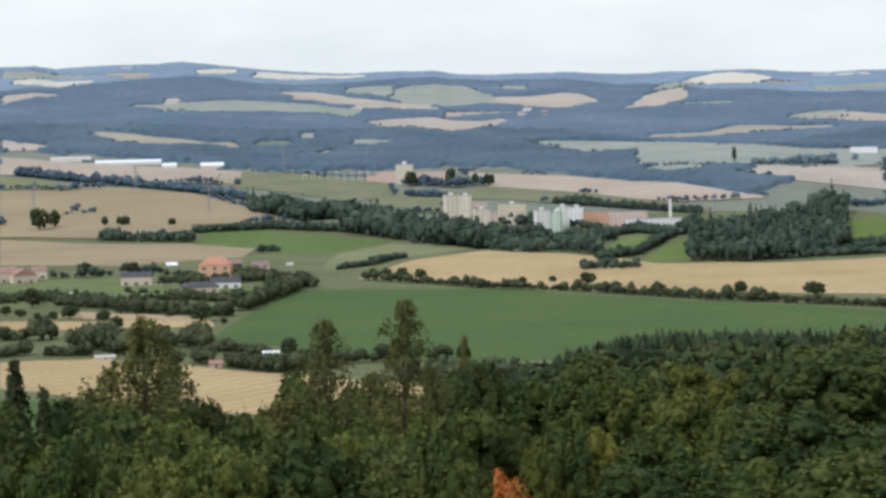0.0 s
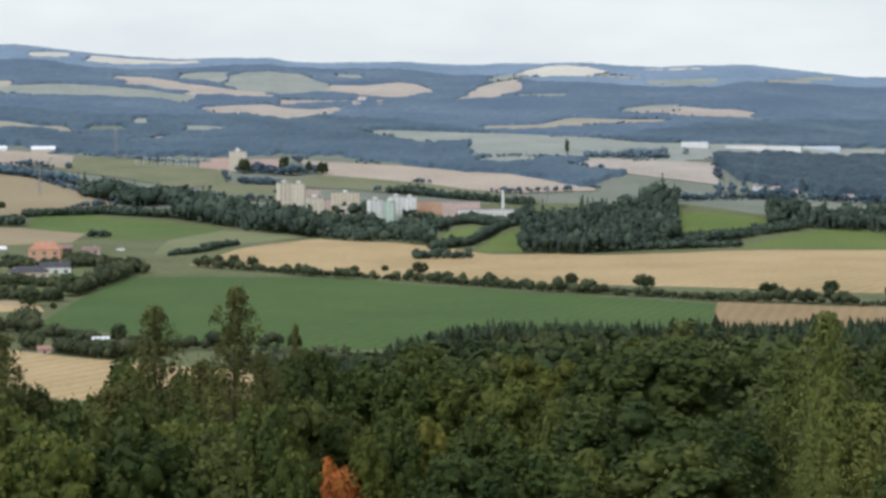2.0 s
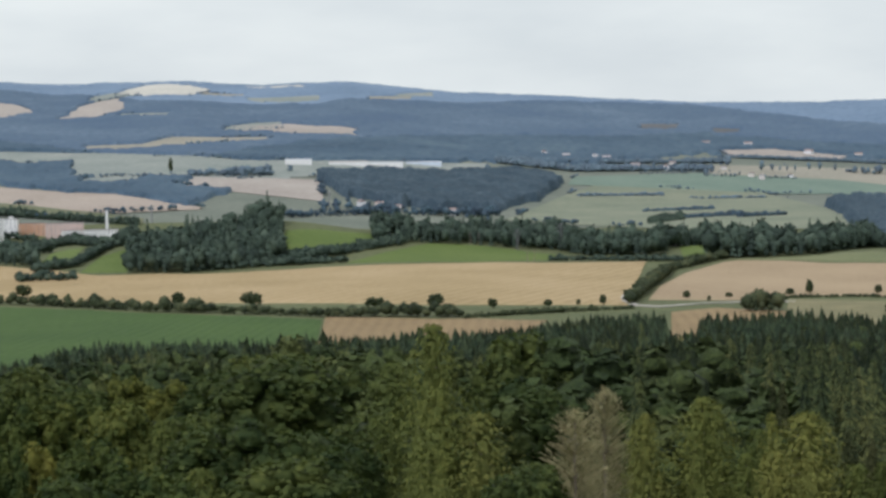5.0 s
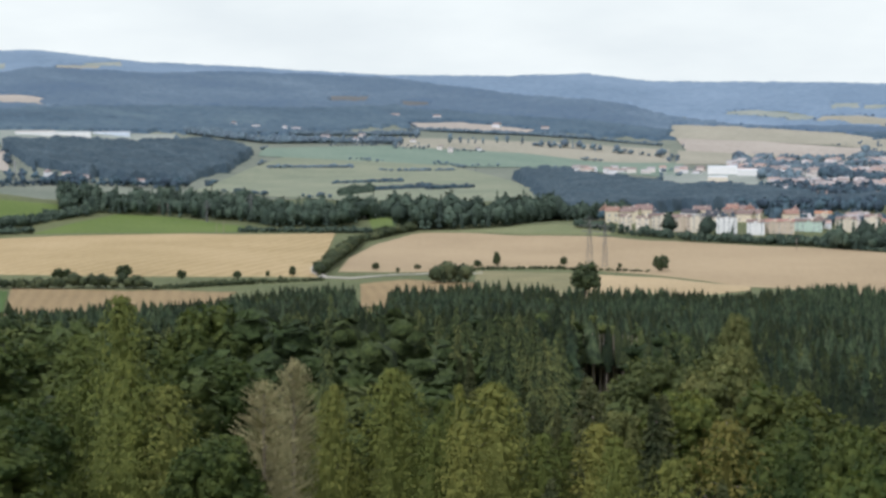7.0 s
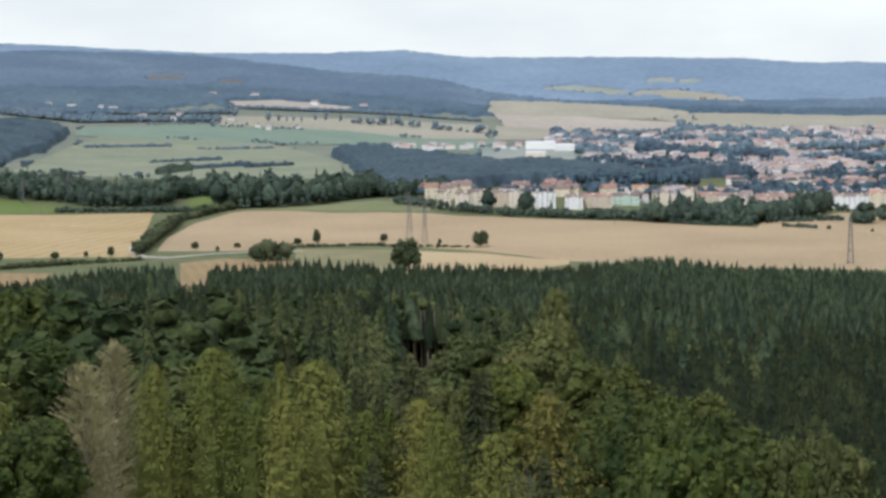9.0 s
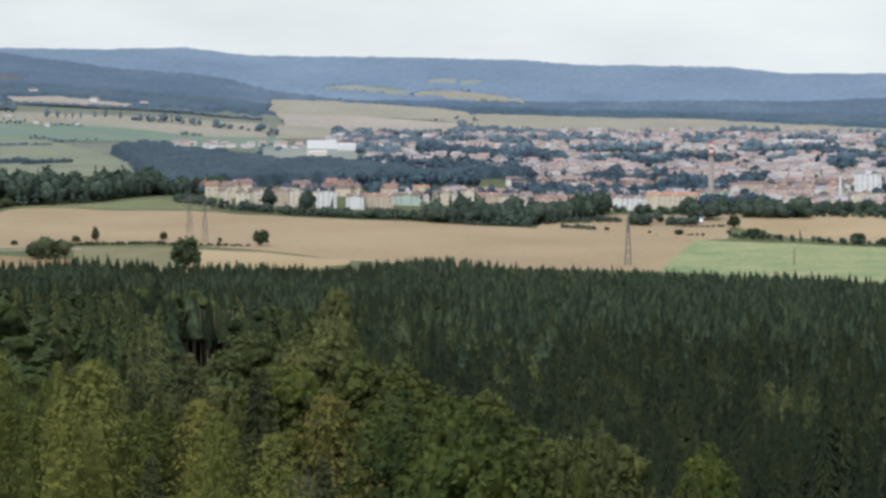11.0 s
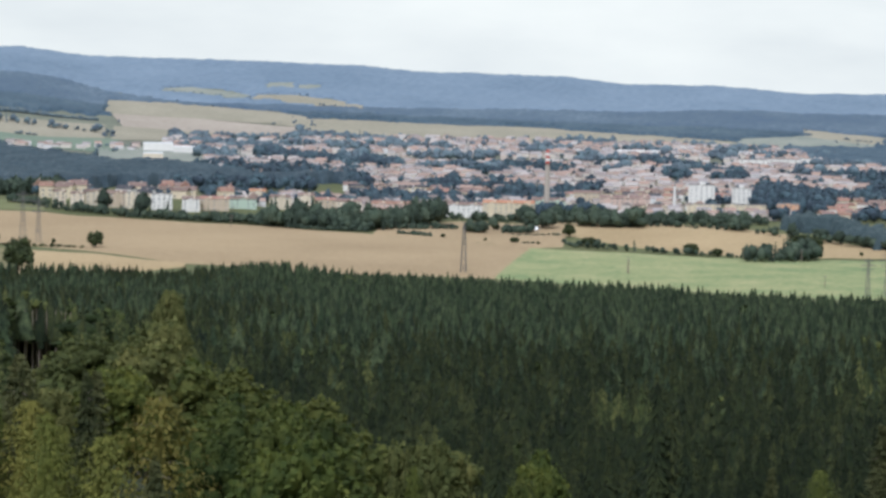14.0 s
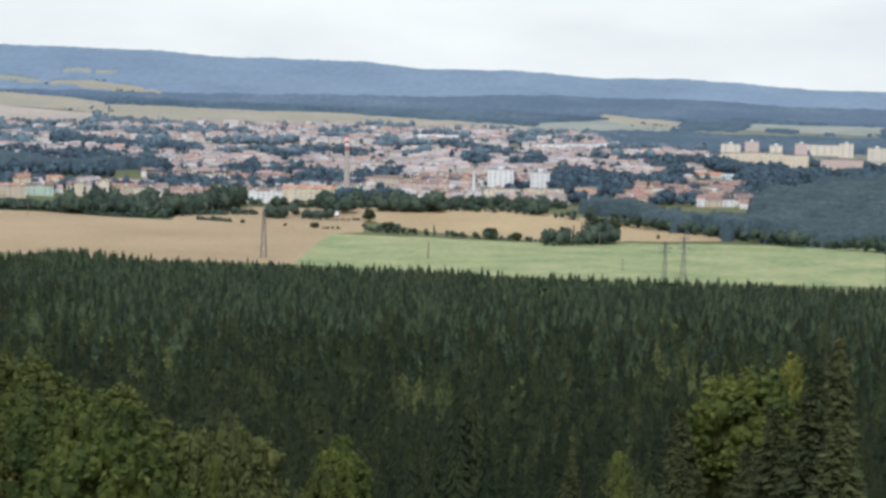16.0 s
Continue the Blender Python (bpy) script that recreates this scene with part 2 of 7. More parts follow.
grove_leaf = surface("grove_leaf", (0.0192, 0.032, 0.0112), (0.06, 0.076, 0.028), 0.2, 0.05, rough=0.8, bump=0.0, per_island=0.3)


def plaster(name, colour, stain=0.82):
    """Painted render with faint streaks and stains."""
    dark = tuple(c * stain for c in colour)
    return surface(name, dark, colour, 6, 0.6, rough=0.85, bump=0.1, per_object=0.06)


plaster_cream = plaster("plaster_cream", (0.74, 0.66, 0.52))
plaster_white = plaster("plaster_white", (0.82, 0.81, 0.77))
plaster_yellow = plaster("plaster_yellow", (0.72, 0.63, 0.46))
plaster_sand = plaster("plaster_sand", (0.58, 0.49, 0.37))
plaster_pink = plaster("plaster_pink", (0.64, 0.49, 0.42))
plaster_orange = plaster("plaster_orange", (0.62, 0.38, 0.24))
plaster_mint = plaster("plaster_mint", (0.52, 0.64, 0.53))
plaster_pale_blue = plaster("plaster_pale_blue", (0.58, 0.64, 0.7))
timber_dark = plaster("timber_dark", (0.09, 0.06, 0.045))
roof_felt = surface("roof_felt", (0.2, 0.19, 0.18), (0.34, 0.32, 0.3), 5, 0.5)
roof_red = surface("roof_red", (0.258, 0.149, 0.115), (0.361, 0.233, 0.182), 4, 0.4, per_object=0.15)
roof_orange = surface("roof_orange", (0.36, 0.18, 0.11), (0.48, 0.27, 0.17), 4, 0.4, per_object=0.1)
roof_brown = surface("roof_brown", (0.176, 0.126, 0.112), (0.272, 0.202, 0.172), 4, 0.4, per_object=0.15)
roof_slate = surface("roof_slate", (0.0525, 0.0525, 0.0612), (0.105, 0.105, 0.116), 4, 0.4)
roof_white = surface("roof_white", (0.66, 0.68, 0.7), (0.82, 0.83, 0.84), 4, 0.5, rough=0.5)
roof_pale = surface("roof_pale", (0.4, 0.36, 0.33), (0.62, 0.57, 0.54), 5, 0.5)
steel_dark = surface("steel_dark", (0.13, 0.13, 0.13), (0.2, 0.2, 0.2), 1, 0.2, rough=0.6, metal=0.3)
steel_grey = surface("steel_grey", (0.3, 0.3, 0.3), (0.42, 0.42, 0.42), 1, 0.2, rough=0.55, metal=0.4)
concrete = surface("concrete", (0.42, 0.41, 0.38), (0.6, 0.58, 0.55), 3, 0.4)
brick_tan = surface("brick_tan", (0.4, 0.35, 0.3), (0.5, 0.45, 0.39), 4, 0.5)
paint_red = surface("paint_red", (0.42, 0.1, 0.08), (0.55, 0.17, 0.13), 3, 0.4)
paint_white = surface("paint_white", (0.7, 0.7, 0.68), (0.82, 0.82, 0.8), 3, 0.4, rough=0.6)
wood_pole = surface("wood_pole", (0.16, 0.13, 0.1), (0.28, 0.24, 0.2), 1, 0.1)
glass_dark = surface("glass_dark", (0.08, 0.09, 0.1), (0.16, 0.18, 0.2), 1.5, 0.4, rough=0.15, bump=0.0, per_object=0.3)
gravel = surface("gravel", (0.36, 0.33, 0.28), (0.52, 0.49, 0.43), 4, 0.4)


def assorted(name, colours, rough=0.85):
    """One of several colours for each piece."""
    m = bpy.data.materials.new(name)
    m.use_nodes = True
    n, l = m.node_tree.nodes, m.node_tree.links
    b = n["Principled BSDF"]
    b.inputs["Roughness"].default_value = rough
    ramp, geo = n.new("ShaderNodeValToRGB"), n.new("ShaderNodeNewGeometry")
    ramp.color_ramp.interpolation = "CONSTANT"
    e = ramp.color_ramp.elements
    e[0].color, e[1].position, e[1].color = (*colours[0], 1), 1 / len(colours), (*colours[1], 1)
    for k in range(2, len(colours)):
        e.new(k / len(colours)).color = (*colours[k], 1)
    co, grain, mix = n.new("ShaderNodeTexCoord"), n.new("ShaderNodeTexNoise"), n.new("ShaderNodeMixRGB")
    grain.inputs["Scale"].default_value, grain.inputs["Detail"].default_value = 0.6, 4
    mix.blend_type, mix.inputs[0].default_value = "MULTIPLY", 0.2
    l.new(co.outputs["Object"], grain.inputs["Vector"])
    l.new(geo.outputs["Random Per Island"], ramp.inputs[0])
    l.new(ramp.outputs[0], mix.inputs[1])
    l.new(grain.outputs["Fac"], mix.inputs[2])
    l.new(mix.outputs[0], b.inputs["Base Color"])
    return m


town_walls = assorted("town_walls", [(0.72, 0.7, 0.68), (0.68, 0.62, 0.55), (0.66, 0.56, 0.49), (0.74, 0.74, 0.74), (0.66, 0.6, 0.56), (0.7, 0.64, 0.57)])
town_roofs = assorted("town_roofs", [(0.35, 0.26, 0.22), (0.29, 0.23, 0.21), (0.3, 0.26, 0.25), (0.41, 0.29, 0.24), (0.37, 0.34, 0.34), (0.46, 0.42, 0.4)])


# ---- mesh helpers ----
def mesh_from(name, verts, tris, mat, smooth_shade=False):
    """A triangle mesh from arrays; a fourth column is a tint that differs from tree to tree."""
    me = bpy.data.meshes.new(name)
    v, t = np.asarray(verts, np.float32), np.asarray(tris, np.int32)
    me.vertices.add(len(v))
    me.vertices.foreach_set("co", v[:, :3].ravel())
    me.loops.add(t.size)
    me.loops.foreach_set("vertex_index", t.ravel())
    me.polygons.add(len(t))
    me.polygons.foreach_set("loop_start", np.arange(0, t.size, 3, dtype=np.int32))
    me.update(calc_edges=True)
    me.polygons.foreach_set("use_smooth", np.full(len(t), smooth_shade))
    me.validate()
    if v.shape[1] == 4:
        me.attributes.new("tint", "FLOAT", "POINT").data.foreach_set("value", v[:, 3].ravel())
    me.materials.append(mat)
    return me


def join(pieces):
    """Many (verts, tris) as one."""
    vs, ts, k = [], [], 0
    for v, t in pieces:
        vs.append(v)
        ts.append(np.asarray(t) + k)
        k += len(v)
    return np.concatenate(vs), np.concatenate(ts)


def grid_tris(rows, cols, keep=None):
    i = np.arange(rows * cols).reshape(rows, cols)
    a, b, c, d = i[:-1, :-1].ravel(), i[:-1, 1:].ravel(), i[1:, 1:].ravel(), i[1:, :-1].ravel()
    if keep is not None:
        k = keep.ravel()
        a, b, c, d = a[k], b[k], c[k], d[k]
    return np.concatenate([np.stack([a, b, c], 1), np.stack([a, c, d], 1)])


def plan_xyz(b, d, z):
    a = np.radians(b)
    return np.stack([d * np.sin(a), d * np.cos(a), z], -1)


def scattered(rng, protos, spots, heights, width=1.0, lean=0.03):
    """Arrays of many copies of the prototypes (unit height), one a spot."""
    spots, heights = np.asarray(spots, float), np.asarray(heights, float)
    pick = rng.integers(0, len(protos), len(spots))
    out = []
    for k, (pv, pt) in enumerate(protos):
        s, h = spots[pick == k], heights[pick == k]
        if not len(s):
            continue
        a = rng.uniform(0, 2 * np.pi, len(s))
        w = h * width * rng.uniform(0.8, 1.2, len(s))
        c, sn = np.cos(a)[:, None], np.sin(a)[:, None]
        lx, ly = rng.normal(0, lean, (2, len(s), 1))
        x, y, z = pv[None, :, 0], pv[None, :, 1], pv[None, :, 2]
        v = np.stack([(x * c - y * sn) * w[:, None] + z * lx * h[:, None] + s[:, :1],
                      (x * sn + y * c) * w[:, None] + z * ly * h[:, None] + s[:, 1:2],
                      z * h[:, None] + s[:, 2:3],
                      np.broadcast_to(rng.uniform(0, 1, (len(s), 1)), (len(s), len(pv)))], -1)
        t = pt[None] + (np.arange(len(s)) * len(pv))[:, None, None]
        out.append((v.reshape(-1, 4), t.reshape(-1, 3)))
    return join(out)


def spruce_shape(rng, sides, tiers, radius=0.15, foot=0.12):
    """A ragged spruce of unit height in one piece: tiers that step in and out."""
    rings = []
    for k in range(tiers):
        f = (k + 1) / tiers
        z_out = 1 - (1 - foot) * f
        r = radius * (0.1 + 0.9 * f ** 0.8)
        rings += [(z_out, r)]
        if k < tiers - 1:
            rings += [(z_out + 0.12 * (1 - foot) / tiers, r * 0.74)]
    v, t = [np.array([[0, 0, 1.0]])], []
    k0 = 1
    for j, (z, r) in enumerate(rings):
        a = np.arange(sides) * 2 * np.pi / sides + rng.uniform(0, 6)
        a = np.sort((a + rng.normal(0, 0.2, sides)) % (2 * np.pi))
        rr = r * rng.uniform(0.7, 1.25, sides)
        v.append(np.stack([rr * np.cos(a), rr * np.sin(a), z + rng.normal(0, 0.012, sides)], 1))
        for i in range(sides):
            n = (i + 1) % sides
            if j == 0:
                t.append((0, k0 + i, k0 + n))
            else:
                p = k0 - sides
                t += [(p + i, k0 + i, k0 + n), (p + i, k0 + n, p + n)]
        k0 += sides
    return np.concatenate(v), np.array(t)


def spruce_boughs(rng, whorls, per, radius, foot, droop=0.5, power=0.85, core=0.5, broad=2.1):
    """A spruce of unit height: whorls of drooping boughs like steep shingles round a slim core."""
    v, t = [], []
    for k in range(whorls):
        f = (k + 0.8) / whorls
        z0, wide = 1 - (1 - foot) * f, radius * (0.08 + 0.92 * f ** power)
        start = rng.uniform(0, 6.28)
        for j in range(per):
            a = start + 2 * math.pi * j / per + rng.normal(0, 0.16)
            r, z = wide * rng.uniform(0.62, 1.28), z0 + rng.normal(0, 0.14) * (1 - foot) / whorls
            half = broad * wide / per * rng.uniform(0.8, 1.2)
            c, n = math.cos(a), math.sin(a)
            lift = 0.7 * (1 - foot) / whorls
            k0 = len(v)
            v += [(0.05 * wide * c, 0.05 * wide * n, z + lift), (0.6 * r * c - half * n, 0.6 * r * n + half * c, z - 0.62 * droop * r - 0.35 * half),
                  (r * c, r * n, z - 0.85 * droop * r), (0.6 * r * c + half * n, 0.6 * r * n - half * c, z - 0.62 * droop * r - 0.35 * half)]
            t += [(k0, k0 + 2, k0 + 1), (k0, k0 + 3, k0 + 2)]
    k0 = len(v)
    v.append((0, 0, 1.0))
    for i in range(5):
        a = 1.2566 * i
        v.append((core * radius * math.cos(a), core * radius * math.sin(a), foot))
        t.append((k0, k0 + 1 + i, k0 + 1 + (i + 1) % 5))
    return np.array(v, float), np.array(t)


def leaves(rng, pts, outward, size, droop=0.2, thin=0.8, stray=0.28):
    """Small bent leaf sprays at the given places."""
    n = len(pts)
    o = outward + rng.normal(0, stray, (n, 3))
    o /= np.linalg.norm(o, axis=1)[:, None] + 1e-9
    side = np.cross(o, rng.normal(0, 1, (n, 3)))
    side /= np.linalg.norm(side, axis=1)[:, None] + 1e-9
    up = np.cross(side, o)
    s = (size * rng.uniform(0.6, 1.4, n))[:, None]
    a, c = pts + side * s * 0.5 * thin, pts - side * s * 0.5 * thin
    b, d = pts + up * s * 0.5 + o * s * 0.18, pts - up * s * 0.5 - o * s * droop
    v = np.stack([a, b, c, d], 1).reshape(-1, 3)
    k = np.arange(n)[:, None] * 4
    return v, np.concatenate([k + [0, 1, 3], k + [1, 2, 3]])


def leafy_crown(rng, level, sprays, size, squash=0.42, low=0.18, puff=2.3, rough=0.05):
    """A broadleaf crown of unit height: a dome of puffed clumps with creases between, roughened with leaf sprays."""
    bm = bmesh.new()
    bmesh.ops.create_icosphere(bm, subdivisions=level, radius=1)
    way = np.array([q.co[:] for q in bm.verts])
    t = np.array([[q.index for q in f.verts] for f in bm.faces])
    bm.free()
    shift = Vector(rng.uniform(-40, 40, 3))
    big = np.array([abs(noise.noise(Vector(w) * puff + shift)) for w in way])
    fine = np.array([abs(noise.noise(Vector(w) * puff * 2.4 + shift)) for w in way])
    r = 0.7 + 0.75 * big + 0.38 * fine + rng.normal(0, rough, len(way))
    r = r / np.quantile(r, 0.97) * np.where(way[:, 2] < 0, 1 + 0.3 * way[:, 2], 1)
    grow = np.array([squash, squash, (1 - low) / 2])
    v = way * r[:, None] * grow
    face = v[t]
    normal = np.cross(face[:, 1] - face[:, 0], face[:, 2] - face[:, 0])
    area = np.linalg.norm(normal, axis=1)
    k = rng.choice(len(t), sprays, p=area / area.sum())
    mix = rng.dirichlet((1, 1, 1), sprays)[:, :, None]
    out = normal[k] / area[k][:, None]
    p = (face[k] * mix).sum(1) + out * size * (0.16 if level > 1 else 0.3)
    centre = [0, 0, (1 + low) / 2]
    return join([(v + centre, t), leaves(rng, p + centre, out + [0, 0, 0.2], size, stray=0.42 if level > 1 else 0.65)])


def clumped_crown(rng, clumps, level, sprays, size, squash, low):
    """A broadleaf crown of unit height: many round clumps of leaves on a dome, with dark gaps between, under leaf sprays."""
    bm = bmesh.new()
    bmesh.ops.create_icosphere(bm, subdivisions=level, radius=1)
    way = np.array([q.co[:] for q in bm.verts])
    t = np.array([[q.index for q in f.verts] for f in bm.faces])
    bm.free()
    pieces, spots, outs, weight = [(way * [0.62, 0.62, 0.66], t)], [], [], []
    turn = rng.uniform(0, 6.28)
    for k in range(clumps):
        z = 0.97 - 1.45 * (k + 0.5) / clumps
        a = turn + 2.39996 * k + rng.normal(0, 0.2)
        side = math.sqrt(max(0, 1 - z * z))
        centre = np.array([side * math.cos(a), side * math.sin(a), z]) * rng.uniform(0.6, 0.92)
        r = rng.uniform(0.17, 0.3) * (1 + rng.normal(0, 0.14, (len(way), 1)))
        v = way * r * [1.1, 1.1, 0.85] + centre
        face = v[t]
        normal = np.cross(face[:, 1] - face[:, 0], face[:, 2] - face[:, 0])
        area = np.linalg.norm(normal, axis=1)
        normal /= area[:, None]
        pieces.append((v, t))
        spots.append(face)
        outs.append(normal)
        weight.append(area * np.clip((normal * centre).sum(1) + 0.35, 0, None))
    face, out, weight = np.concatenate(spots), np.concatenate(outs), np.concatenate(weight)
    k = rng.choice(len(face), sprays, p=weight / weight.sum())
    p = (face[k] * rng.dirichlet((1, 1, 1), sprays)[:, :, None]).sum(1) + out[k] * rng.uniform(-0.02, 0.13, (sprays, 1))
    grow, centre = np.array([squash, squash, (1 - low) / 2]), np.array([0, 0, (1 + low) / 2])
    v, t = join(pieces)
    return join([(v * grow + centre, t), leaves(rng, p * grow + centre, out[k] + [0, 0, 0.3], size, stray=0.75)])


def larch_crown(rng, count, radius, size, low=0.06, ragged=0.25, power=0.8, whorls=26, core=0.5):
    """A larch crown of unit height: fine sprays that hang from light boughs."""
    w, bough = rng.integers(0, whorls, count), rng.integers(0, 7, count)
    f = np.clip((w + 0.6) / whorls + rng.normal(0, 0.22 / whorls, count), 0.01, 1)
    reach_of, start = rng.uniform(1 - ragged, 1 + ragged, (whorls, 7)), rng.uniform(0, 6.3, whorls)
    ang = start[w] + bough * 0.8976 + rng.normal(0, 0.17, count)
    k = np.sqrt(rng.uniform(0.03, 1, count))
    r = radius * (0.05 + 0.95 * f ** power) * reach_of[w, bough] * k
    out = np.stack([np.cos(ang), np.sin(ang), 0 * ang], 1)
    p = out * r[:, None]
    p[:, 2] = 1 - (1 - low) * f - 0.12 * r + 0.25 * r * k + rng.normal(0, 0.004, count)
    hang = out * 0.3 + rng.normal(0, 0.22, (count, 3)) - [0, 0, 1]
    hang /= np.linalg.norm(hang, axis=1)[:, None]
    side = np.cross(hang, out + rng.normal(0, 0.22, (count, 3)))
    side /= np.linalg.norm(side, axis=1)[:, None]
    s = (size * rng.uniform(0.6, 1.4, count))[:, None]
    v = np.stack([p, p + hang * s * 0.5 + side * s * 0.24, p + hang * s, p + hang * s * 0.5 - side * s * 0.24], 1).reshape(-1, 3)
    i = np.arange(count)[:, None] * 4
    crown = (v, np.concatenate([i + [0, 1, 2], i + [0, 2, 3]]))
    return join([crown, spruce_shape(rng, 10, 1, radius * core * 1.1, 0.1)]) if core else crown


def conifer_crown(rng, count, radius, size, low=0.12, droop=0.25, rise=0.0, ragged=0.25, power=0.8, whorls=20):
    """A conifer crown of unit height: sprays along boughs that stand in whorls round the trunk."""
    w = rng.integers(0, whorls, count)
    f = (w + 0.6) / whorls
    f = np.clip(f + rng.normal(0, 0.25 / whorls, count), 0.01, 1)
    bough = rng.integers(0, 9, count)
    reach_of = rng.uniform(1 - ragged, 1 + ragged, (whorls, 9))
    start = rng.uniform(0, 6.3, whorls)
    ang = start[w] + bough * 2 * np.pi / 9 + rng.normal(0, 0.12, count)
    reach = radius * (0.06 + 0.94 * f ** power) * reach_of[w, bough]
    k = np.sqrt(rng.uniform(0.02, 1, count))
    r = reach * k
    z = 1 - (1 - low) * f - droop * r + rise * r * k + rng.normal(0, 0.006, count)
    out = np.stack([np.cos(ang), np.sin(ang), np.full(count, 0.35)], 1)
    return leaves(rng, np.stack([r * np.cos(ang), r * np.sin(ang), z], 1), out, size, 0.5, 0.7, 0.16)


def tapered(points, radii, sides=6):
    """A tapering round limb through the given points."""
    v, t = [], []
    for p, r in zip(points, radii):
        for i in range(sides):
            a = 2 * math.pi * i / sides
            v.append((p[0] + r * math.cos(a), p[1] + r * math.sin(a), p[2]))
    for j in range(len(points) - 1):
        for i in range(sides):
            a, b = j * sides + i, j * sides + (i + 1) % sides
            t += [(a, b, b + sides), (a, b + sides, a + sides)]
    v.append(tuple(points[-1]))
    t += [((len(points) - 1) * sides + i, (len(points) - 1) * sides + (i + 1) % sides, len(v) - 1) for i in range(sides)]
    return np.array(v, float), np.array(t)


def box(x0, x1, y0, y1, z0, z1):
    """Corners and triangles of a box."""
    v = np.array([(x, y, z) for z in (z0, z1) for x, y in ((x0, y0), (x1, y0), (x1, y1), (x0, y1))], float)
    q = [(3, 2, 1, 0), (4, 5, 6, 7), (0, 1, 5, 4), (1, 2, 6, 5), (2, 3, 7, 6), (3, 0, 4, 7)]
    return v, np.array([t for a, b, c, d in q for t in ((a, b, c), (a, c, d))])


def bar(p, q, r):
    """A thin square bar from p to q."""
    p, q = np.array(p, float), np.array(q, float)
    w = (q - p) / np.linalg.norm(q - p)
    s = np.cross(w, [0.3, 0.5, 0.81])
    s /= np.linalg.norm(s)
    u = np.cross(w, s)
    c = [s + u, u - s, -s - u, s - u]
    v = np.array([p + k * r for k in c] + [q + k * r for k in c])
    t = []
    for i in range(4):
        n = (i + 1) % 4
        t += [(i, n, n + 4), (i, n + 4, i + 4)]
    return v, np.array(t + [(3, 2, 1), (3, 1, 0), (4, 5, 6), (4, 6, 7)])


def part(name, data, parent, label=""):
    """A mesh as a part of a thing or of another part."""
    ob = new(name, data)
    ob.parent = parent
    if label:
        tagged(ob, label)
    return ob

# ---- ground: one sheet all round, to the skyline ----
def make_ground():
    b = np.concatenate([np.arange(-180, -24, 6.0), np.arange(-24, 62, 0.4), np.arange(62, 180, 6.0), [180.0]])
    d = np.concatenate([[0.0, 20], np.arange(40, 1500, 30), np.arange(1500, 4840, 26), [4845, 4900, 4950]])
    B, D = np.meshgrid(b, d)
    z = ground_z(B, np.minimum(D, 4845))
    z = np.where(D > 4846, z - (D - 4845) * 0.5, z)
    away = smooth(np.abs(B - 18), 60, 170)
    z = z * (1 - away) + (150 * smooth(D, 2500, 4845) + 30) * away * smooth(D, 300, 1200) + z * away * (1 - smooth(D, 300, 1200))
    ob = new("ground", mesh_from("ground", plan_xyz(B, D, z).reshape(-1, 3), grid_tris(*B.shape), grass, True))
    # beyond 2700 m the ground takes the grass colour with haze painted in
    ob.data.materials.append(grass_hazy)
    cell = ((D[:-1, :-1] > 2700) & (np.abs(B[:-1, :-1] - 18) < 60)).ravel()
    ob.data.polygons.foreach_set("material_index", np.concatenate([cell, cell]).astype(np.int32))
    return tagged(ob, "rolling grassland ground reaching to the hills", "ground", kind="structure")


FIELDS = []


def along(line, n):
    """n even steps along a line of (bearing, distance)."""
    p = np.array(line, float)
    s = np.concatenate([[0], np.cumsum(np.abs(np.diff(p[:, 0])) + 1e-6)])
    u = np.linspace(0, s[-1], n)
    return np.interp(u, s, p[:, 0]), np.interp(u, s, p[:, 1])


def field(name, mat, label, near, far, up=0.0):
    """A field draped on the ground between its near and its far edge."""
    nb, nd = along(near, 61)
    fb, fd = along(far, 61)
    # edges wander a little, as ploughed headlands do
    wob = np.array([noise.noise(Vector((q * 0.9, len(FIELDS) * 7.3, 0))) for q in nb])
    k = np.linspace(0, 1, 13)[:, None]
    B, D = nb * (1 - k) + fb * k, (nd + 6 * wob) * (1 - k) + (fd + 8 * wob) * k
    z = ground_z(B, np.minimum(D, 4845)) + (0.5 if np.mean(nd) < 2600 else 1.6) + up
    z[0] -= 0.8
    z[-1] -= 0.8
    FIELDS.append(np.concatenate([np.stack([nb, nd], 1), np.stack([fb, fd], 1)[::-1]]))
    ob = new(name, mesh_from(name, plan_xyz(B, D, z).reshape(-1, 3), grid_tris(*B.shape), mat, True))
    return tagged(ob, label, "field", kind="structure")


make_ground()

# ---- fields: near edge and far edge as (bearing, distance) ----
field("meadow_field", crop_green, "broad dark green clover field below the hedge",
      [(-5.61, 1388), (-2.24, 1268), (0.83, 1246), (10.15, 1298)],
      [(-3.27, 1786), (0.97, 1808), (3.1, 1744), (6.44, 1644), (10.36, 1548)])
field("bare_field", bare_soil, "bare reddish-brown ploughed field beside the clover",
      [(10.23, 1354), (12.41, 1300), (14.55, 1350)],
      [(10.45, 1566), (12.95, 1534), (15.76, 1516)])
field("stubble_field", stubble, "pale gold stubble field with mowing stripes",
      [(-2.07, 1896), (1.1, 1810), (3.24, 1772), (6.44, 1706), (12.59, 1610), (13.75, 1602), (17.56, 1604)],
      [(-0.77, 2086), (0.96, 2308), (3.23, 2086), (5.1, 1998), (8.42, 1992), (12.57, 2060), (14.56, 2084), (18.05, 2084)])
field("clover_field", crop_mid, "small bright green field above the village",
      [(-5.77, 2486), (-3.79, 2272), (-2.46, 2274), (-1.33, 2448)],
      [(-5.49, 2646), (-4.3, 2648), (-2.84, 2590), (-1.28, 2480)])
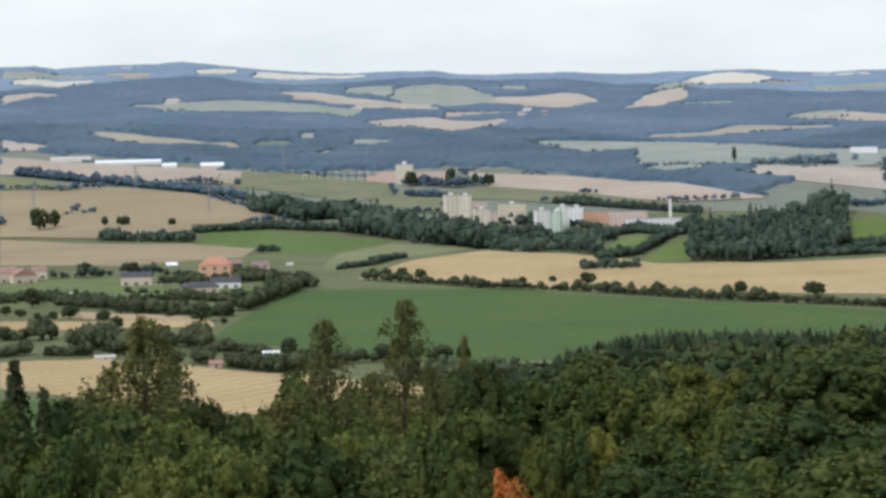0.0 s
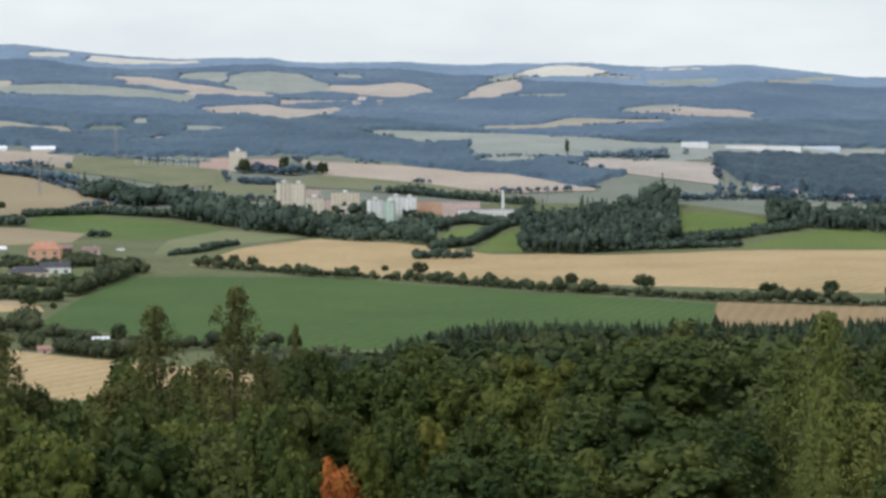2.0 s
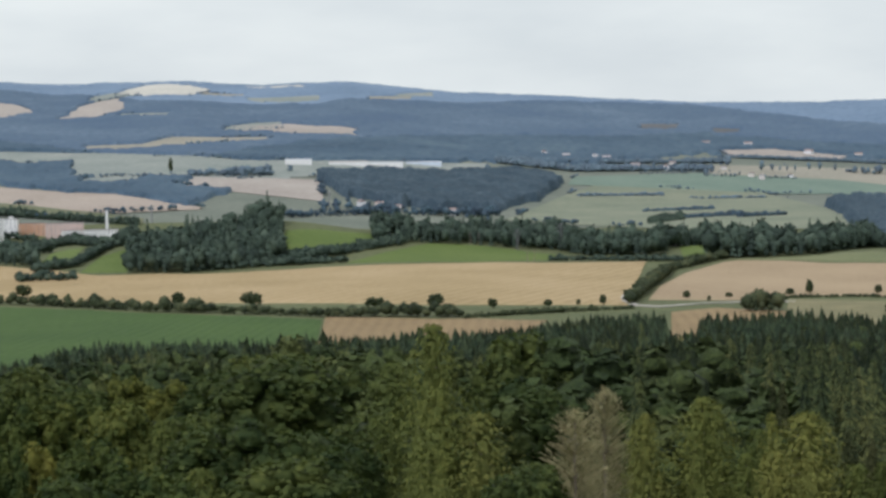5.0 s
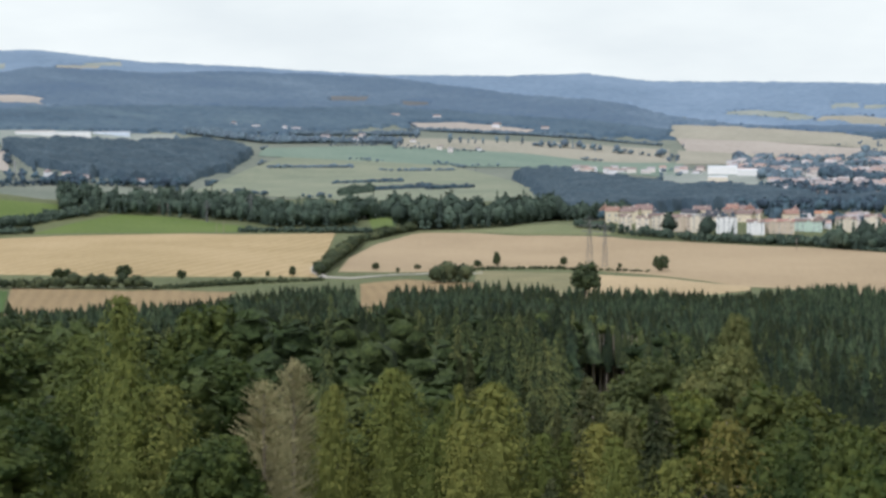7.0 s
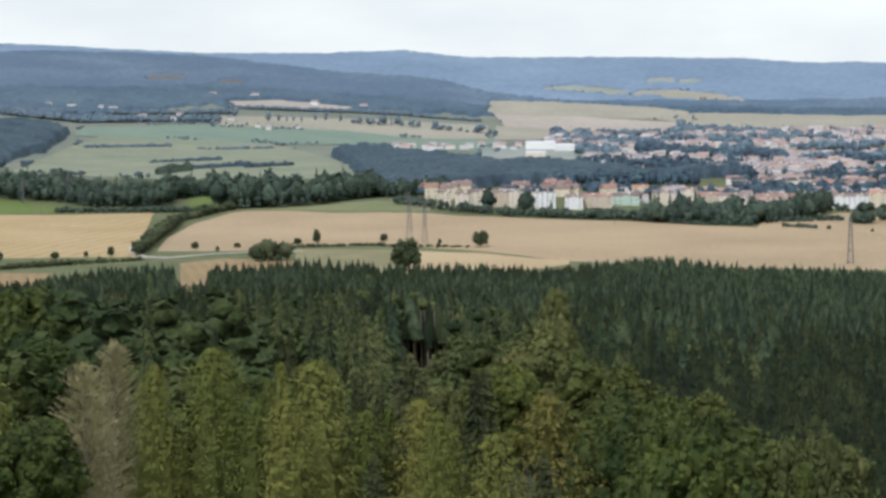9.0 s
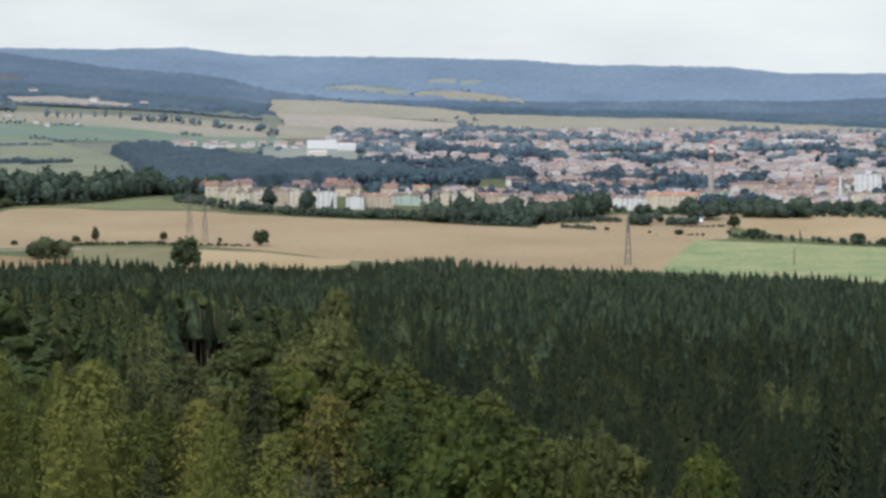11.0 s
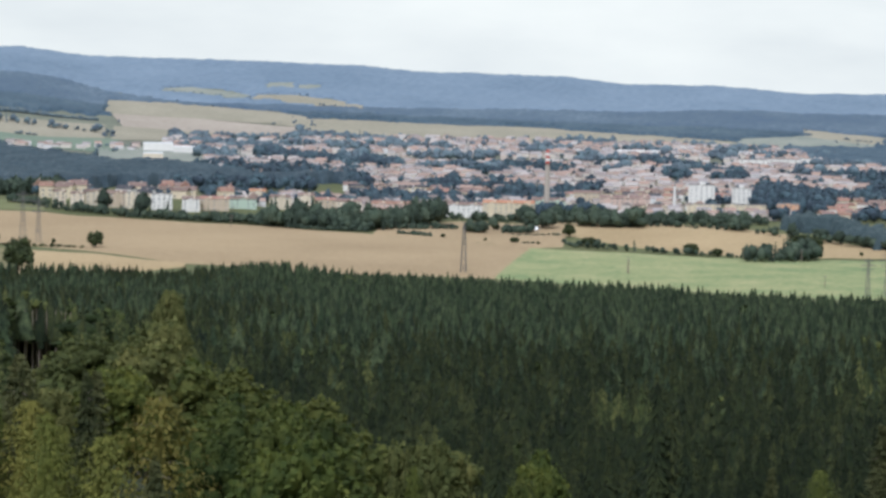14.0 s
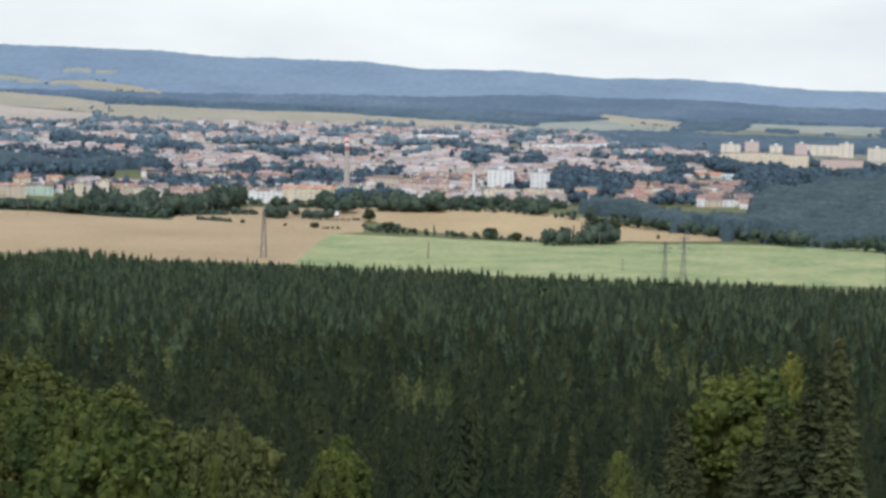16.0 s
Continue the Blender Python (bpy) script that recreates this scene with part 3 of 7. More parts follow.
field("pasture", grass_light, "light olive pasture beside a hedge",
      [(-2.87, 2010), (-1.66, 2036), (-0.59, 2218), (0.75, 2322)],
      [(-2.46, 2284), (-1.25, 2448), (-0.32, 2422), (0.68, 2352)])
field("stubble_field", wheat_olive, "tan stubble field above the houses",
      [(-10.36, 2182), (-7.49, 2114), (-4.72, 2220)],
      [(-10.34, 2592), (-8.13, 2526), (-5.9, 2488), (-4.38, 2382)])
field("wheat_field", wheat_olive, "ripening olive-gold wheat field",
      [(-10.34, 2604), (-8.13, 2566), (-5.76, 2646), (-3.77, 2738)],
      [(-10.3, 3086), (-7.7, 3106), (-5.74, 3018), (-4.55, 2874), (-3.69, 2754)])
field("beet_field", crop_green, "narrow dark green beet strip in the wheat",
      [(-10.32, 2814), (-9.16, 2816), (-8.11, 2836)],
      [(-10.31, 2934), (-9.28, 2902), (-8.14, 2854)])
field("pasture", grass_light, "light green pasture along a hedge",
      [(-10.3, 3106), (-9.4, 3106), (-8.49, 3072)],
      [(-10.29, 3246), (-9.52, 3214), (-8.61, 3132)])
field("stubble_field", stubble_hazy, "pale stubble field behind a row of trees",
      [(-10.29, 3276), (-7.69, 3194), (-4.8, 3106)],
      [(-10.28, 3492), (-8.99, 3434), (-6.38, 3316), (-4.67, 3270)])
field("pasture", grass_olive, "olive green pasture below the substation",
      [(-5.79, 3136), (-3.75, 3048), (-2.16, 2924), (-1.09, 2958)],
      [(-5.06, 3266), (-3.47, 3258), (-1.22, 3116)])
field("pasture", grass_olive, "olive pasture at the edge of the woods",
      [(-2.17, 2836), (0.1, 2770)],
      [(-1.23, 2974), (0.11, 2940)])
field("stubble_field", stubble_hazy, "wide pale stubble field above the housing blocks",
      [(1.18, 3032), (2.91, 2974), (5.55, 2824), (7.53, 2864)],
      [(0.45, 3244), (2.91, 3156), (5.56, 3052), (7.57, 2884)])
field("pasture", grass_olive, "olive pasture behind the housing blocks",
      [(-0.03, 2942), (1.57, 2900), (3.56, 2810), (6.21, 2714)],
      [(0.11, 2992), (1.2, 3068), (3.57, 2944), (6.21, 2766)])
field("lawn_field", crop_bright, "small bright green field between hedges",
      [(3.73, 2056), (4.47, 2072)],
      [(4.08, 2258), (5.28, 2506)])
field("lawn_field", crop_bright, "bright green field beside the wooded knoll",
      [(4.71, 2006), (5.79, 1998)],
      [(5.27, 2142), (6.09, 2186)])
field("lawn_field", crop_bright, "bright green field behind the wooded knoll",
      [(9.31, 2102), (10.83, 2144), (11.9, 2208)],
      [(9.58, 2196), (10.44, 2224), (11.83, 2236)])
field("lawn_field", crop_bright, "bright green rise behind the stubble",
      [(10.93, 2048), (13.76, 2070), (15.79, 2098)],
      [(11.89, 2134), (12.96, 2226), (14.29, 2240), (15.92, 2172)])
field("lawn_field", crop_bright, "small green clearing beside the white tank",
      [(18.89, 2108), (19.52, 2144)],
      [(18.8, 2312), (19.57, 2332)])
field("stubble_field", stubble_dry, "wide dry tan stubble field with lone trees",
      [(18.07, 1658), (20.22, 1656), (21.82, 1714), (23.95, 1676), (26.09, 1598), (27.69, 1526), (31.01, 1466), (35.07, 1468)],
      [(18.37, 1804), (18.91, 1938), (19.97, 2052), (22.36, 1992), (24.5, 1964), (25.46, 1934), (29.45, 1860), (32.12, 1802), (36.05, 1730)])
field("fallow_field", weedy_fallow, "weedy olive fallow strip with bushes",
      [(21.28, 1530), (23.54, 1472)],
      [(21.35, 1686), (24.22, 1660)])
field("grain_field", stubble_gold, "golden grain strip along the woods",
      [(23.68, 1458), (25.95, 1470), (27.82, 1512)],
      [(24.29, 1650), (25.82, 1612), (27.76, 1538)])
field("bare_field", bare_soil, "brown ploughed wedge between the woods",
      [(18.61, 1372), (19.4, 1370), (21.27, 1482)],
      [(18.6, 1570), (19.69, 1614), (21.28, 1582)])
field("pasture", grass_light, "light green rise behind the stubble",
      [(20.1, 2042), (22.36, 1988), (24.5, 1968)],
      [(21.57, 2036), (23.3, 2074), (24.57, 2000)])
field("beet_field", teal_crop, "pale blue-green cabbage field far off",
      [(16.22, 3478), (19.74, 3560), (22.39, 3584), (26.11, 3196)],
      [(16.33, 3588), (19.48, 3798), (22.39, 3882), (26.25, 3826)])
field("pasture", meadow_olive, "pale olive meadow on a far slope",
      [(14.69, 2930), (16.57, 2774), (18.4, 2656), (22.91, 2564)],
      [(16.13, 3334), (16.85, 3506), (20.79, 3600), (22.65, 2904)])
field("stubble_field", stubble_pale_hazy, "far pale stubble strip",
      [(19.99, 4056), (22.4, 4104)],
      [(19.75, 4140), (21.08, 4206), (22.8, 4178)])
field("pasture", meadow_dry_hazy, "long far olive meadow behind the town",
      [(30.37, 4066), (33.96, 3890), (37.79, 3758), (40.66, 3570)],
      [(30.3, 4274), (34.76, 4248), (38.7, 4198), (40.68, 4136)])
field("pasture", grass_pale_hazy, "far meadow strip behind the roofs",
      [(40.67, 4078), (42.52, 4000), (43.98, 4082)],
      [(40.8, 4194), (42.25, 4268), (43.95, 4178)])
field("pasture", grass_pale_hazy, "far meadow strip below the wooded ridge",
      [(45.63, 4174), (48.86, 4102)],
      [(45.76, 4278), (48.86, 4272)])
field("stubble_field", stubble_gold, "gold stubble field on a rise before the town",
      [(36.66, 1816), (38.27, 1748), (40.94, 1692), (45.14, 1710)],
      [(36.42, 1982), (39.19, 1920), (42.13, 1838), (45.11, 1742)])
field("crop_field", pale_green, "pale green young crop field beside the forest",
      [(35.07, 1464), (38.77, 1434), (42.84, 1406), (48.99, 1420)],
      [(35.98, 1726), (38.75, 1714), (40.14, 1702), (44.14, 1698), (48.96, 1690)])
field("pasture", grass_pale_hazy, "far teal meadow by the factory sheds",
      [(4.56, 3274), (8.47, 3262), (10.32, 3338), (14.3, 3520)],
      [(4.56, 3564), (8.47, 3536), (10.85, 3556), (14.3, 3682)])
field("stubble_field", stubble, "tan field on the valley floor below the larches",
      [(-10.45, 1210), (-8.11, 1138), (-5.22, 1070), (-1.21, 1034), (0.14, 1120)],
      [(-10.43, 1350), (-8.08, 1336), (-4.92, 1244), (-1.99, 1184), (0.01, 1164)])
field("crop_field", crop_green, "dark green field under the stubble",
      [(-10.5, 982), (-8.67, 972), (-4.16, 1002)],
      [(-10.46, 1170), (-8.5, 1150), (-4.29, 1052)])
field("lawn_field", lawn_green, "mown green lawn among the village houses",
      [(-10.6, 1740), (-8.3, 1700), (-6.3, 1640), (-4.9, 1610)],
      [(-10.6, 1985), (-7.7, 1985), (-6.6, 1890), (-4.2, 1860)])
field("stubble_field", stubble, "narrow tan strips among the gardens",
      [(-10.4, 1548), (-8.45, 1504), (-5.42, 1488)],
      [(-10.4, 1606), (-8.45, 1568), (-5.55, 1538)])
field("stubble_field", stubble_dry, "narrow straw strip below the orchard",
      [(-9.1, 1616), (-5.95, 1518)],
      [(-8.83, 1656), (-5.88, 1558)])
field("stubble_field", stubble_dry, "tan meadow strip with bushes before the town",
      [(32.19, 1785), (34.3, 1750), (36.05, 1716), (36.7, 1730)],
      [(32.46, 1886), (34.12, 1966), (36.84, 1926)], 0.15)
field("stubble_field", stubble_pale_hazy, "far pale field in the woods",
      [(8.25, 3972), (9.68, 3942), (11.3, 3906)],
      [(8.38, 4074), (9.68, 4114), (11.3, 4022)])
field("pasture", grass_pale_hazy, "long far meadow with a sheen of tan",
      [(3.41, 3454), (4.8, 3484), (6.13, 3428), (7.11, 3250), (9.67, 3264)],
      [(1.88, 3638), (4.14, 3634), (7.45, 3566), (9.67, 3514)])
field("stubble_field", stubble_pale_hazy, "far tan field before a dark wood",
      [(6.98, 3152), (8.49, 3092), (10.44, 3020)],
      [(7.44, 3262), (9.14, 3306), (10.38, 3286)])
field("pasture", grass_pale_hazy, "far narrow meadow in the woods",
      [(4.73, 3184), (6.05, 3186)],
      [(4.93, 3268), (6.38, 3276)])
field("pasture", meadow_dry_hazy, "far pale olive meadow behind the town",
      [(25.89, 4214), (28.06, 4232), (29.76, 4206), (30.73, 4158)],
      [(25.96, 4372), (27.41, 4394), (29.76, 4342), (30.66, 4294)])
field("stubble_field", stubble_pale_hazy, "far tan stubble strip by the town",
      [(26.29, 4090), (28.72, 4078), (30.54, 3890)],
      [(26.03, 4224), (28.06, 4238), (30.66, 4166)])
field("pasture", meadow_dry_hazy, "far pale meadow above the town",
      [(26.03, 3756), (27.41, 3792), (28.72, 3864)],
      [(26.09, 4086), (27.41, 4102), (28.72, 4088)])
field("pasture", meadow_dry_hazy, "far dry meadow behind the cabbage field",
      [(19.45, 3754), (20.57, 3792), (22.35, 3848), (25.89, 3840)],
      [(19.45, 3914), (20.57, 3956), (23.44, 4048), (25.89, 4092)])
field("pasture", grass_pale_hazy, "far pale meadow beside the market halls",
      [(25.61, 2888), (27.3, 2874), (29.53, 3024)],
      [(25.74, 3454), (27.3, 3520), (29.52, 3590)])

field("stubble_field", straw_bright_hazy, "far bright straw field among woods",
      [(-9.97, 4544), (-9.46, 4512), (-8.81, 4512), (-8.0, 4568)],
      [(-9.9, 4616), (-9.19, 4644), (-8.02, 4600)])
field("pasture", grass_pale_hazy, "far pale meadow below the skyline",
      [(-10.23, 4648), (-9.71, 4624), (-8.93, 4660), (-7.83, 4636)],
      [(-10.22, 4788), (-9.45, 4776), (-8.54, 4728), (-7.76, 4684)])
field("stubble_field", stubble_pale_hazy, "far pinkish tan field on a wooded slope",
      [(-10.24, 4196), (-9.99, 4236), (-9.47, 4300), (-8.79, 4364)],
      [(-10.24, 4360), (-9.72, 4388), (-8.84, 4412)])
field("stubble_field", straw_bright_hazy, "far bright strip on the skyline hill",
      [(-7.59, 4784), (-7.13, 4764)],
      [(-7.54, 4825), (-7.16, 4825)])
field("stubble_field", meadow_dry_hazy, "far dry meadow under the skyline hill",
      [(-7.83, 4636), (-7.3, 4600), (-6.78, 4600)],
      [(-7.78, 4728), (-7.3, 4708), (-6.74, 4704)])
field("stubble_field", straw_bright_hazy, "far bright patch on the skyline",
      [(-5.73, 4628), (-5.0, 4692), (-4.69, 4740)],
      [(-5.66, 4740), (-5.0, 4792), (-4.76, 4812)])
field("stubble_field", straw_bright_hazy, "far bright fields along the skyline",
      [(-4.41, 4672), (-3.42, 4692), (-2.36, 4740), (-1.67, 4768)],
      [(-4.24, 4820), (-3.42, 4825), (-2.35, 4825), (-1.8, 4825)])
field("pasture", grass_pale_hazy, "far long meadow in the woods",
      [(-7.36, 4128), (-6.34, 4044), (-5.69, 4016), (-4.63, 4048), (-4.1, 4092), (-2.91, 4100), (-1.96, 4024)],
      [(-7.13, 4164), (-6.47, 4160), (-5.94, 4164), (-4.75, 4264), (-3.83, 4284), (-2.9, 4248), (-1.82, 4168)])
field("stubble_field", stubble_pale_hazy, "far small tan field on the wooded hill",
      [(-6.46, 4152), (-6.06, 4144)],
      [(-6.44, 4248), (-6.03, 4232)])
field("stubble_field", stubble_pale_hazy, "far tan fields down the hillside",
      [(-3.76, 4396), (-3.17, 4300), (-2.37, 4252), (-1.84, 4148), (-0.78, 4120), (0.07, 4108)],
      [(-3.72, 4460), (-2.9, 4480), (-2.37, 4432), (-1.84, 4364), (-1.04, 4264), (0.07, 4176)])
field("pasture", grass_pale_hazy, "far green meadow on the hillside",
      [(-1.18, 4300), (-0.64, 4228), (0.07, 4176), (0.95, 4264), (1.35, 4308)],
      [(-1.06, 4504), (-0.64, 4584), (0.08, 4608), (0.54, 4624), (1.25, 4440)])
field("pasture", grass_pale_hazy, "far green meadow below the wooded crest",
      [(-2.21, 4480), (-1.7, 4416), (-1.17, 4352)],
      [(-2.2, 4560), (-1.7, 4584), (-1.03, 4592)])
field("stubble_field", stubble_pale_hazy, "far pinkish field below the wooded crest",
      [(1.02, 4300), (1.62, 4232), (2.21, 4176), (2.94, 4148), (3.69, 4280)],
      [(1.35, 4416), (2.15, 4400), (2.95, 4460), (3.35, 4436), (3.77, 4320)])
field("pasture", grass_pale_hazy, "far narrow meadow under the crest",
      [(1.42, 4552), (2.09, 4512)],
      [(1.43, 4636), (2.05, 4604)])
field("stubble_field", stubble_pale_hazy, "far straw strip above the valley",
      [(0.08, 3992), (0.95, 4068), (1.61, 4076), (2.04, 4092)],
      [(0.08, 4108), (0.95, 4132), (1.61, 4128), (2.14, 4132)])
field("stubble_field", stubble_pale_hazy, "far straw-coloured field below the hill",
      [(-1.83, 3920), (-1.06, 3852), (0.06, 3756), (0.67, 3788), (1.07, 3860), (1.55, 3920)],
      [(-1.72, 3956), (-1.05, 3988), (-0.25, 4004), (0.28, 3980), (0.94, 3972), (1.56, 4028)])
field("stubble_field", meadow_dry_hazy, "far olive-tan field above the sheds",
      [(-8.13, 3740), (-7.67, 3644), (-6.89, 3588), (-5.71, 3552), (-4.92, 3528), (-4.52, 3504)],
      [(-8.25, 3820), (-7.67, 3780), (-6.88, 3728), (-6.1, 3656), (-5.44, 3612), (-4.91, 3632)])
field("stubble_field", stubble_pale_hazy, "far tan field beside the sheds",
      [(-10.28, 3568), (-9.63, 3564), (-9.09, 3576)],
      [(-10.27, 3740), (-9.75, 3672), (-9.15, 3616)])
field("pasture", grass_pale_hazy, "far small green clearing in the wood",
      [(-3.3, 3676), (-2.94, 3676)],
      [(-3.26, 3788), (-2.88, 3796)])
field("pasture", grass_pale_hazy, "far meadow above the substation",
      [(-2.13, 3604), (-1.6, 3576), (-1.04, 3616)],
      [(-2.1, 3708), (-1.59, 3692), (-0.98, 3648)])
field("pasture", grass_hazy, "far garden meadow among trees",
      [(-4.39, 3568), (-3.46, 3596)],
      [(-4.28, 3660), (-3.51, 3680)])
field("stubble_field", stubble_pale_hazy, "far narrow tan strip by the pylon",
      [(-3.41, 3452), (-2.93, 3468), (-2.4, 3532)],
      [(-3.4, 3492), (-2.93, 3512), (-2.44, 3568)])
field("stubble_field", stubble_pale_hazy, "far pinkish field between woods",
      [(4.27, 4168), (4.93, 4164), (5.46, 4236), (5.82, 4336)],
      [(4.47, 4240), (4.8, 4408), (5.2, 4492), (5.81, 4548)])
field("pasture", grass_pale_hazy, "far meadow under the bright straw",
      [(4.96, 4476), (5.6, 4528), (6.15, 4560)],
      [(5.07, 4588), (5.6, 4656), (6.15, 4664)])
field("stubble_field", straw_bright_hazy, "far bright straw field on the skyline hill",
      [(5.64, 4608), (6.39, 4568), (7.3, 4548), (7.79, 4664)],
      [(5.86, 4708), (6.39, 4804), (6.92, 4825), (7.44, 4784), (7.83, 4724)])
field("stubble_field", straw_bright_hazy, "far pale strip on the farthest hill",
      [(8.61, 4790), (9.26, 4790), (10.06, 4780)],
      [(8.59, 4825), (9.26, 4825), (10.06, 4825)])
field("pasture", grass_pale_hazy, "far meadows behind a dark wood",
      [(8.74, 4516), (9.51, 4472), (10.39, 4496)],
      [(8.61, 4592), (9.52, 4592), (10.39, 4604)])
field("stubble_field", meadow_dry_hazy, "far straw strip behind a dark wood",
      [(7.57, 4588), (8.61, 4604)],
      [(7.57, 4644), (8.61, 4660)])
field("pasture", grass_pale_hazy, "far narrow meadow in the woods",
      [(5.63, 4192), (6.25, 4192), (6.93, 4200)],
      [(5.72, 4252), (6.93, 4252)])
field("stubble_field", meadow_dry_hazy, "far straw meadow between woods",
      [(4.85, 3668), (5.58, 3644), (6.37, 3668), (7.29, 3716), (8.2, 3788), (9.19, 3824)],
      [(4.85, 3720), (6.24, 3740), (6.9, 3844), (7.94, 3864), (9.22, 3896)])
field("pasture", grass_pale_hazy, "far meadow in the wood's gap",
      [(8.08, 3952), (8.86, 4008), (9.51, 4020)],
      [(8.21, 4056), (8.86, 4132), (9.6, 4144)])
field("pasture", grass_pale_hazy, "far meadow under the round hill",
      [(12.14, 4628), (13.07, 4716)],
      [(12.14, 4696), (13.07, 4820)])
field("pasture", meadow_dry_hazy, "far dry clearing under the round hill",
      [(11.47, 4524), (12.54, 4616)],
      [(11.54, 4604), (12.54, 4684)])
field("stubble_field", heath_brown, "far brown felled patch on the wooded hill",
      [(17.91, 4360), (18.87, 4412)],
      [(17.94, 4456), (18.87, 4496)])
field("stubble_field", heath_brown, "far brown felled patch on the wooded hill",
      [(19.52, 4364), (20.27, 4372)],
      [(19.56, 4460), (20.27, 4456)])
field("pasture", grass_pale_hazy, "far pale green fields below the range",
      [(27.21, 4500), (28.04, 4488), (29.09, 4460)],
      [(27.18, 4528), (27.9, 4564), (28.69, 4536), (29.29, 4500)])
field("stubble_field", meadow_dry_hazy, "far pale straw fields below the range",
      [(29.22, 4456), (30.82, 4412), (31.95, 4384)],
      [(29.49, 4512), (30.28, 4520), (31.35, 4468), (31.94, 4436)])
field("pasture", grass_pale_hazy, "far clearing on the wooded range",
      [(29.62, 4580), (30.31, 4584)],
      [(29.62, 4632), (30.28, 4644)])
field("pasture", grass_pale_hazy, "far clearing on the wooded range",
      [(30.39, 4584), (30.94, 4580)],
      [(30.41, 4632), (30.91, 4628)])
field("stubble_field", meadow_dry_hazy, "far straw edge of the village",
      [(42.22, 4268), (43.26, 4156), (44.14, 4132)],
      [(42.21, 4364), (43.25, 4308), (44.14, 4256)])

# ---- distant woods: one canopy with clearings where the fields lie ----
def inside(poly, b, d):
    """Which of the points lie in the outline."""
    hit = np.zeros(b.shape, bool)
    for (b0, d0), (b1, d1) in zip(poly, np.roll(poly, -1, 0)):
        cross = (d0 > d) != (d1 > d)
        if abs(d1 - d0) > 1e-9:
            hit ^= cross & (b < (b1 - b0) * (d - d0) / (d1 - d0) + b0)
    return hit


GROVE_RNG = np.random.default_rng(31)
SPECK = [leafy_crown(GROVE_RNG, 1, 3, 0.22, 0.55, 0.0, 2.0, 0.16) for _ in range(10)] + [leafy_crown(GROVE_RNG, 1, 3, 0.2, 0.3, 0.0, 2.0, 0.16) for _ in range(5)]


def ripple(b, d, size, seed=0):
    """Smooth chance in 0..1 over the land, with lumps of about the given size in metres."""
    x, y = np.asarray(d) * np.sin(np.radians(b)) / size + 500, np.asarray(d) * np.cos(np.radians(b)) / size + 500
    i, j = np.floor(x).astype(int), np.floor(y).astype(int)
    u, w = x - i, y - j
    u, w = u * u * (3 - 2 * u), w * w * (3 - 2 * w)
    table = np.random.default_rng(900 + seed).uniform(0, 1, (256, 256))
    at_node = lambda p, q: table[p % 256, q % 256]
    return (at_node(i, j) * (1 - u) + at_node(i + 1, j) * u) * (1 - w) + (at_node(i, j + 1) * (1 - u) + at_node(i + 1, j + 1) * u) * w


def canopy(name, mat, label, b0, b1, foot, head, tall, seed, step=0.06, deep=9.0):
    """The roof of a wood seen from far off, between two lines of (bearing, distance)."""
    rng = np.random.default_rng(seed)
    b = np.arange(b0, b1, step)
    f = np.interp(b, *np.array(foot, float).T)
    h = np.interp(b, *np.array(head, float).T)
    f = f + 14 * np.sin(b * 5.1) + 9 * np.sin(b * 13.7)
    d = np.arange(f.min(), h.max() + deep, deep)
    B, D = np.meshgrid(b, d)
    B = B + rng.uniform(-0.3, 0.3, B.shape) * step
    D = D + rng.uniform(-0.3, 0.3, B.shape) * deep
    wood = (D > f[None]) & (D < h[None])
    for poly in FIELDS:
        lo, hi = poly.min(0), poly.max(0)
        near_by = (B > lo[0]) & (B < hi[0]) & (D > lo[1]) & (D < hi[1])
        if near_by.any():
            # the wood's edge strays over the field's, with bays and spurs
            nb, nd = B[near_by], D[near_by]
            stray = (ripple(nb, nd, 45, 1) - 0.5) * 46 + (ripple(nb, nd, 15, 2) - 0.5) * 22
            wood[near_by] &= ~inside(poly, nb + 0.4 * stray / nd * 57, nd + 0.8 * stray)
    keep = wood[:-1, :-1] | wood[1:, :-1] | wood[:-1, 1:] | wood[1:, 1:]
    z = ground_z(B, np.minimum(D, 4845)) + np.where(wood, tall * (0.45 + 0.5 * ripple(B, D, 38, 3) + 0.35 * ripple(B, D, 13, 4) + rng.uniform(-0.12, 0.12, B.shape)), -1.0)
    roof = plan_xyz(B, np.minimum(D, 4890), z).reshape(-1, 3)
    ob = new(name, mesh_from(name, roof, grid_tris(*B.shape, keep), mat, True))
    return tagged(ob, label, "woods", kind="stuff")


FOREST_FOOT = [(-10.27, 3574), (-8.33, 3516), (-5.06, 3306), (-1.08, 3290), (1.05, 3318), (3.71, 3140), (6.22, 2964), (7.4, 2908), (8.86, 3254), (10.32, 3438), (12.44, 3582), (14.3, 3716), (16.44, 3758), (19.09, 4036), (19.45, 4114), (19.75, 4056), (22.66, 4138), (25.72, 4204), (30.36, 4282), (35.17, 4210), (36.28, 4198), (40.54, 4154), (43.83, 4112), (45.64, 4176), (48.87, 4094)]
FOREST_MID = [(-10.23, 4424), (-8.02, 4530), (-5.79, 4594), (-3.68, 4564), (-1.83, 4666), (0.7, 4730), (2.96, 4692), (5.47, 4574), (6.25, 4466), (10.39, 4422), (11.12, 4520), (16.44, 4766), (19.09, 4800), (20.69, 4696), (22.68, 4574), (25.07, 4542), (25.86, 4456), (27.72, 4394), (31.68, 4400), (35.17, 4430), (37, 4450), (41.3, 4560), (48, 4540)]
FOREST_HALF = [(b, d * 0.62 + 0.38 * float(np.interp(b, *np.array(FOREST_MID, float).T))) for b, d in FOREST_FOOT]
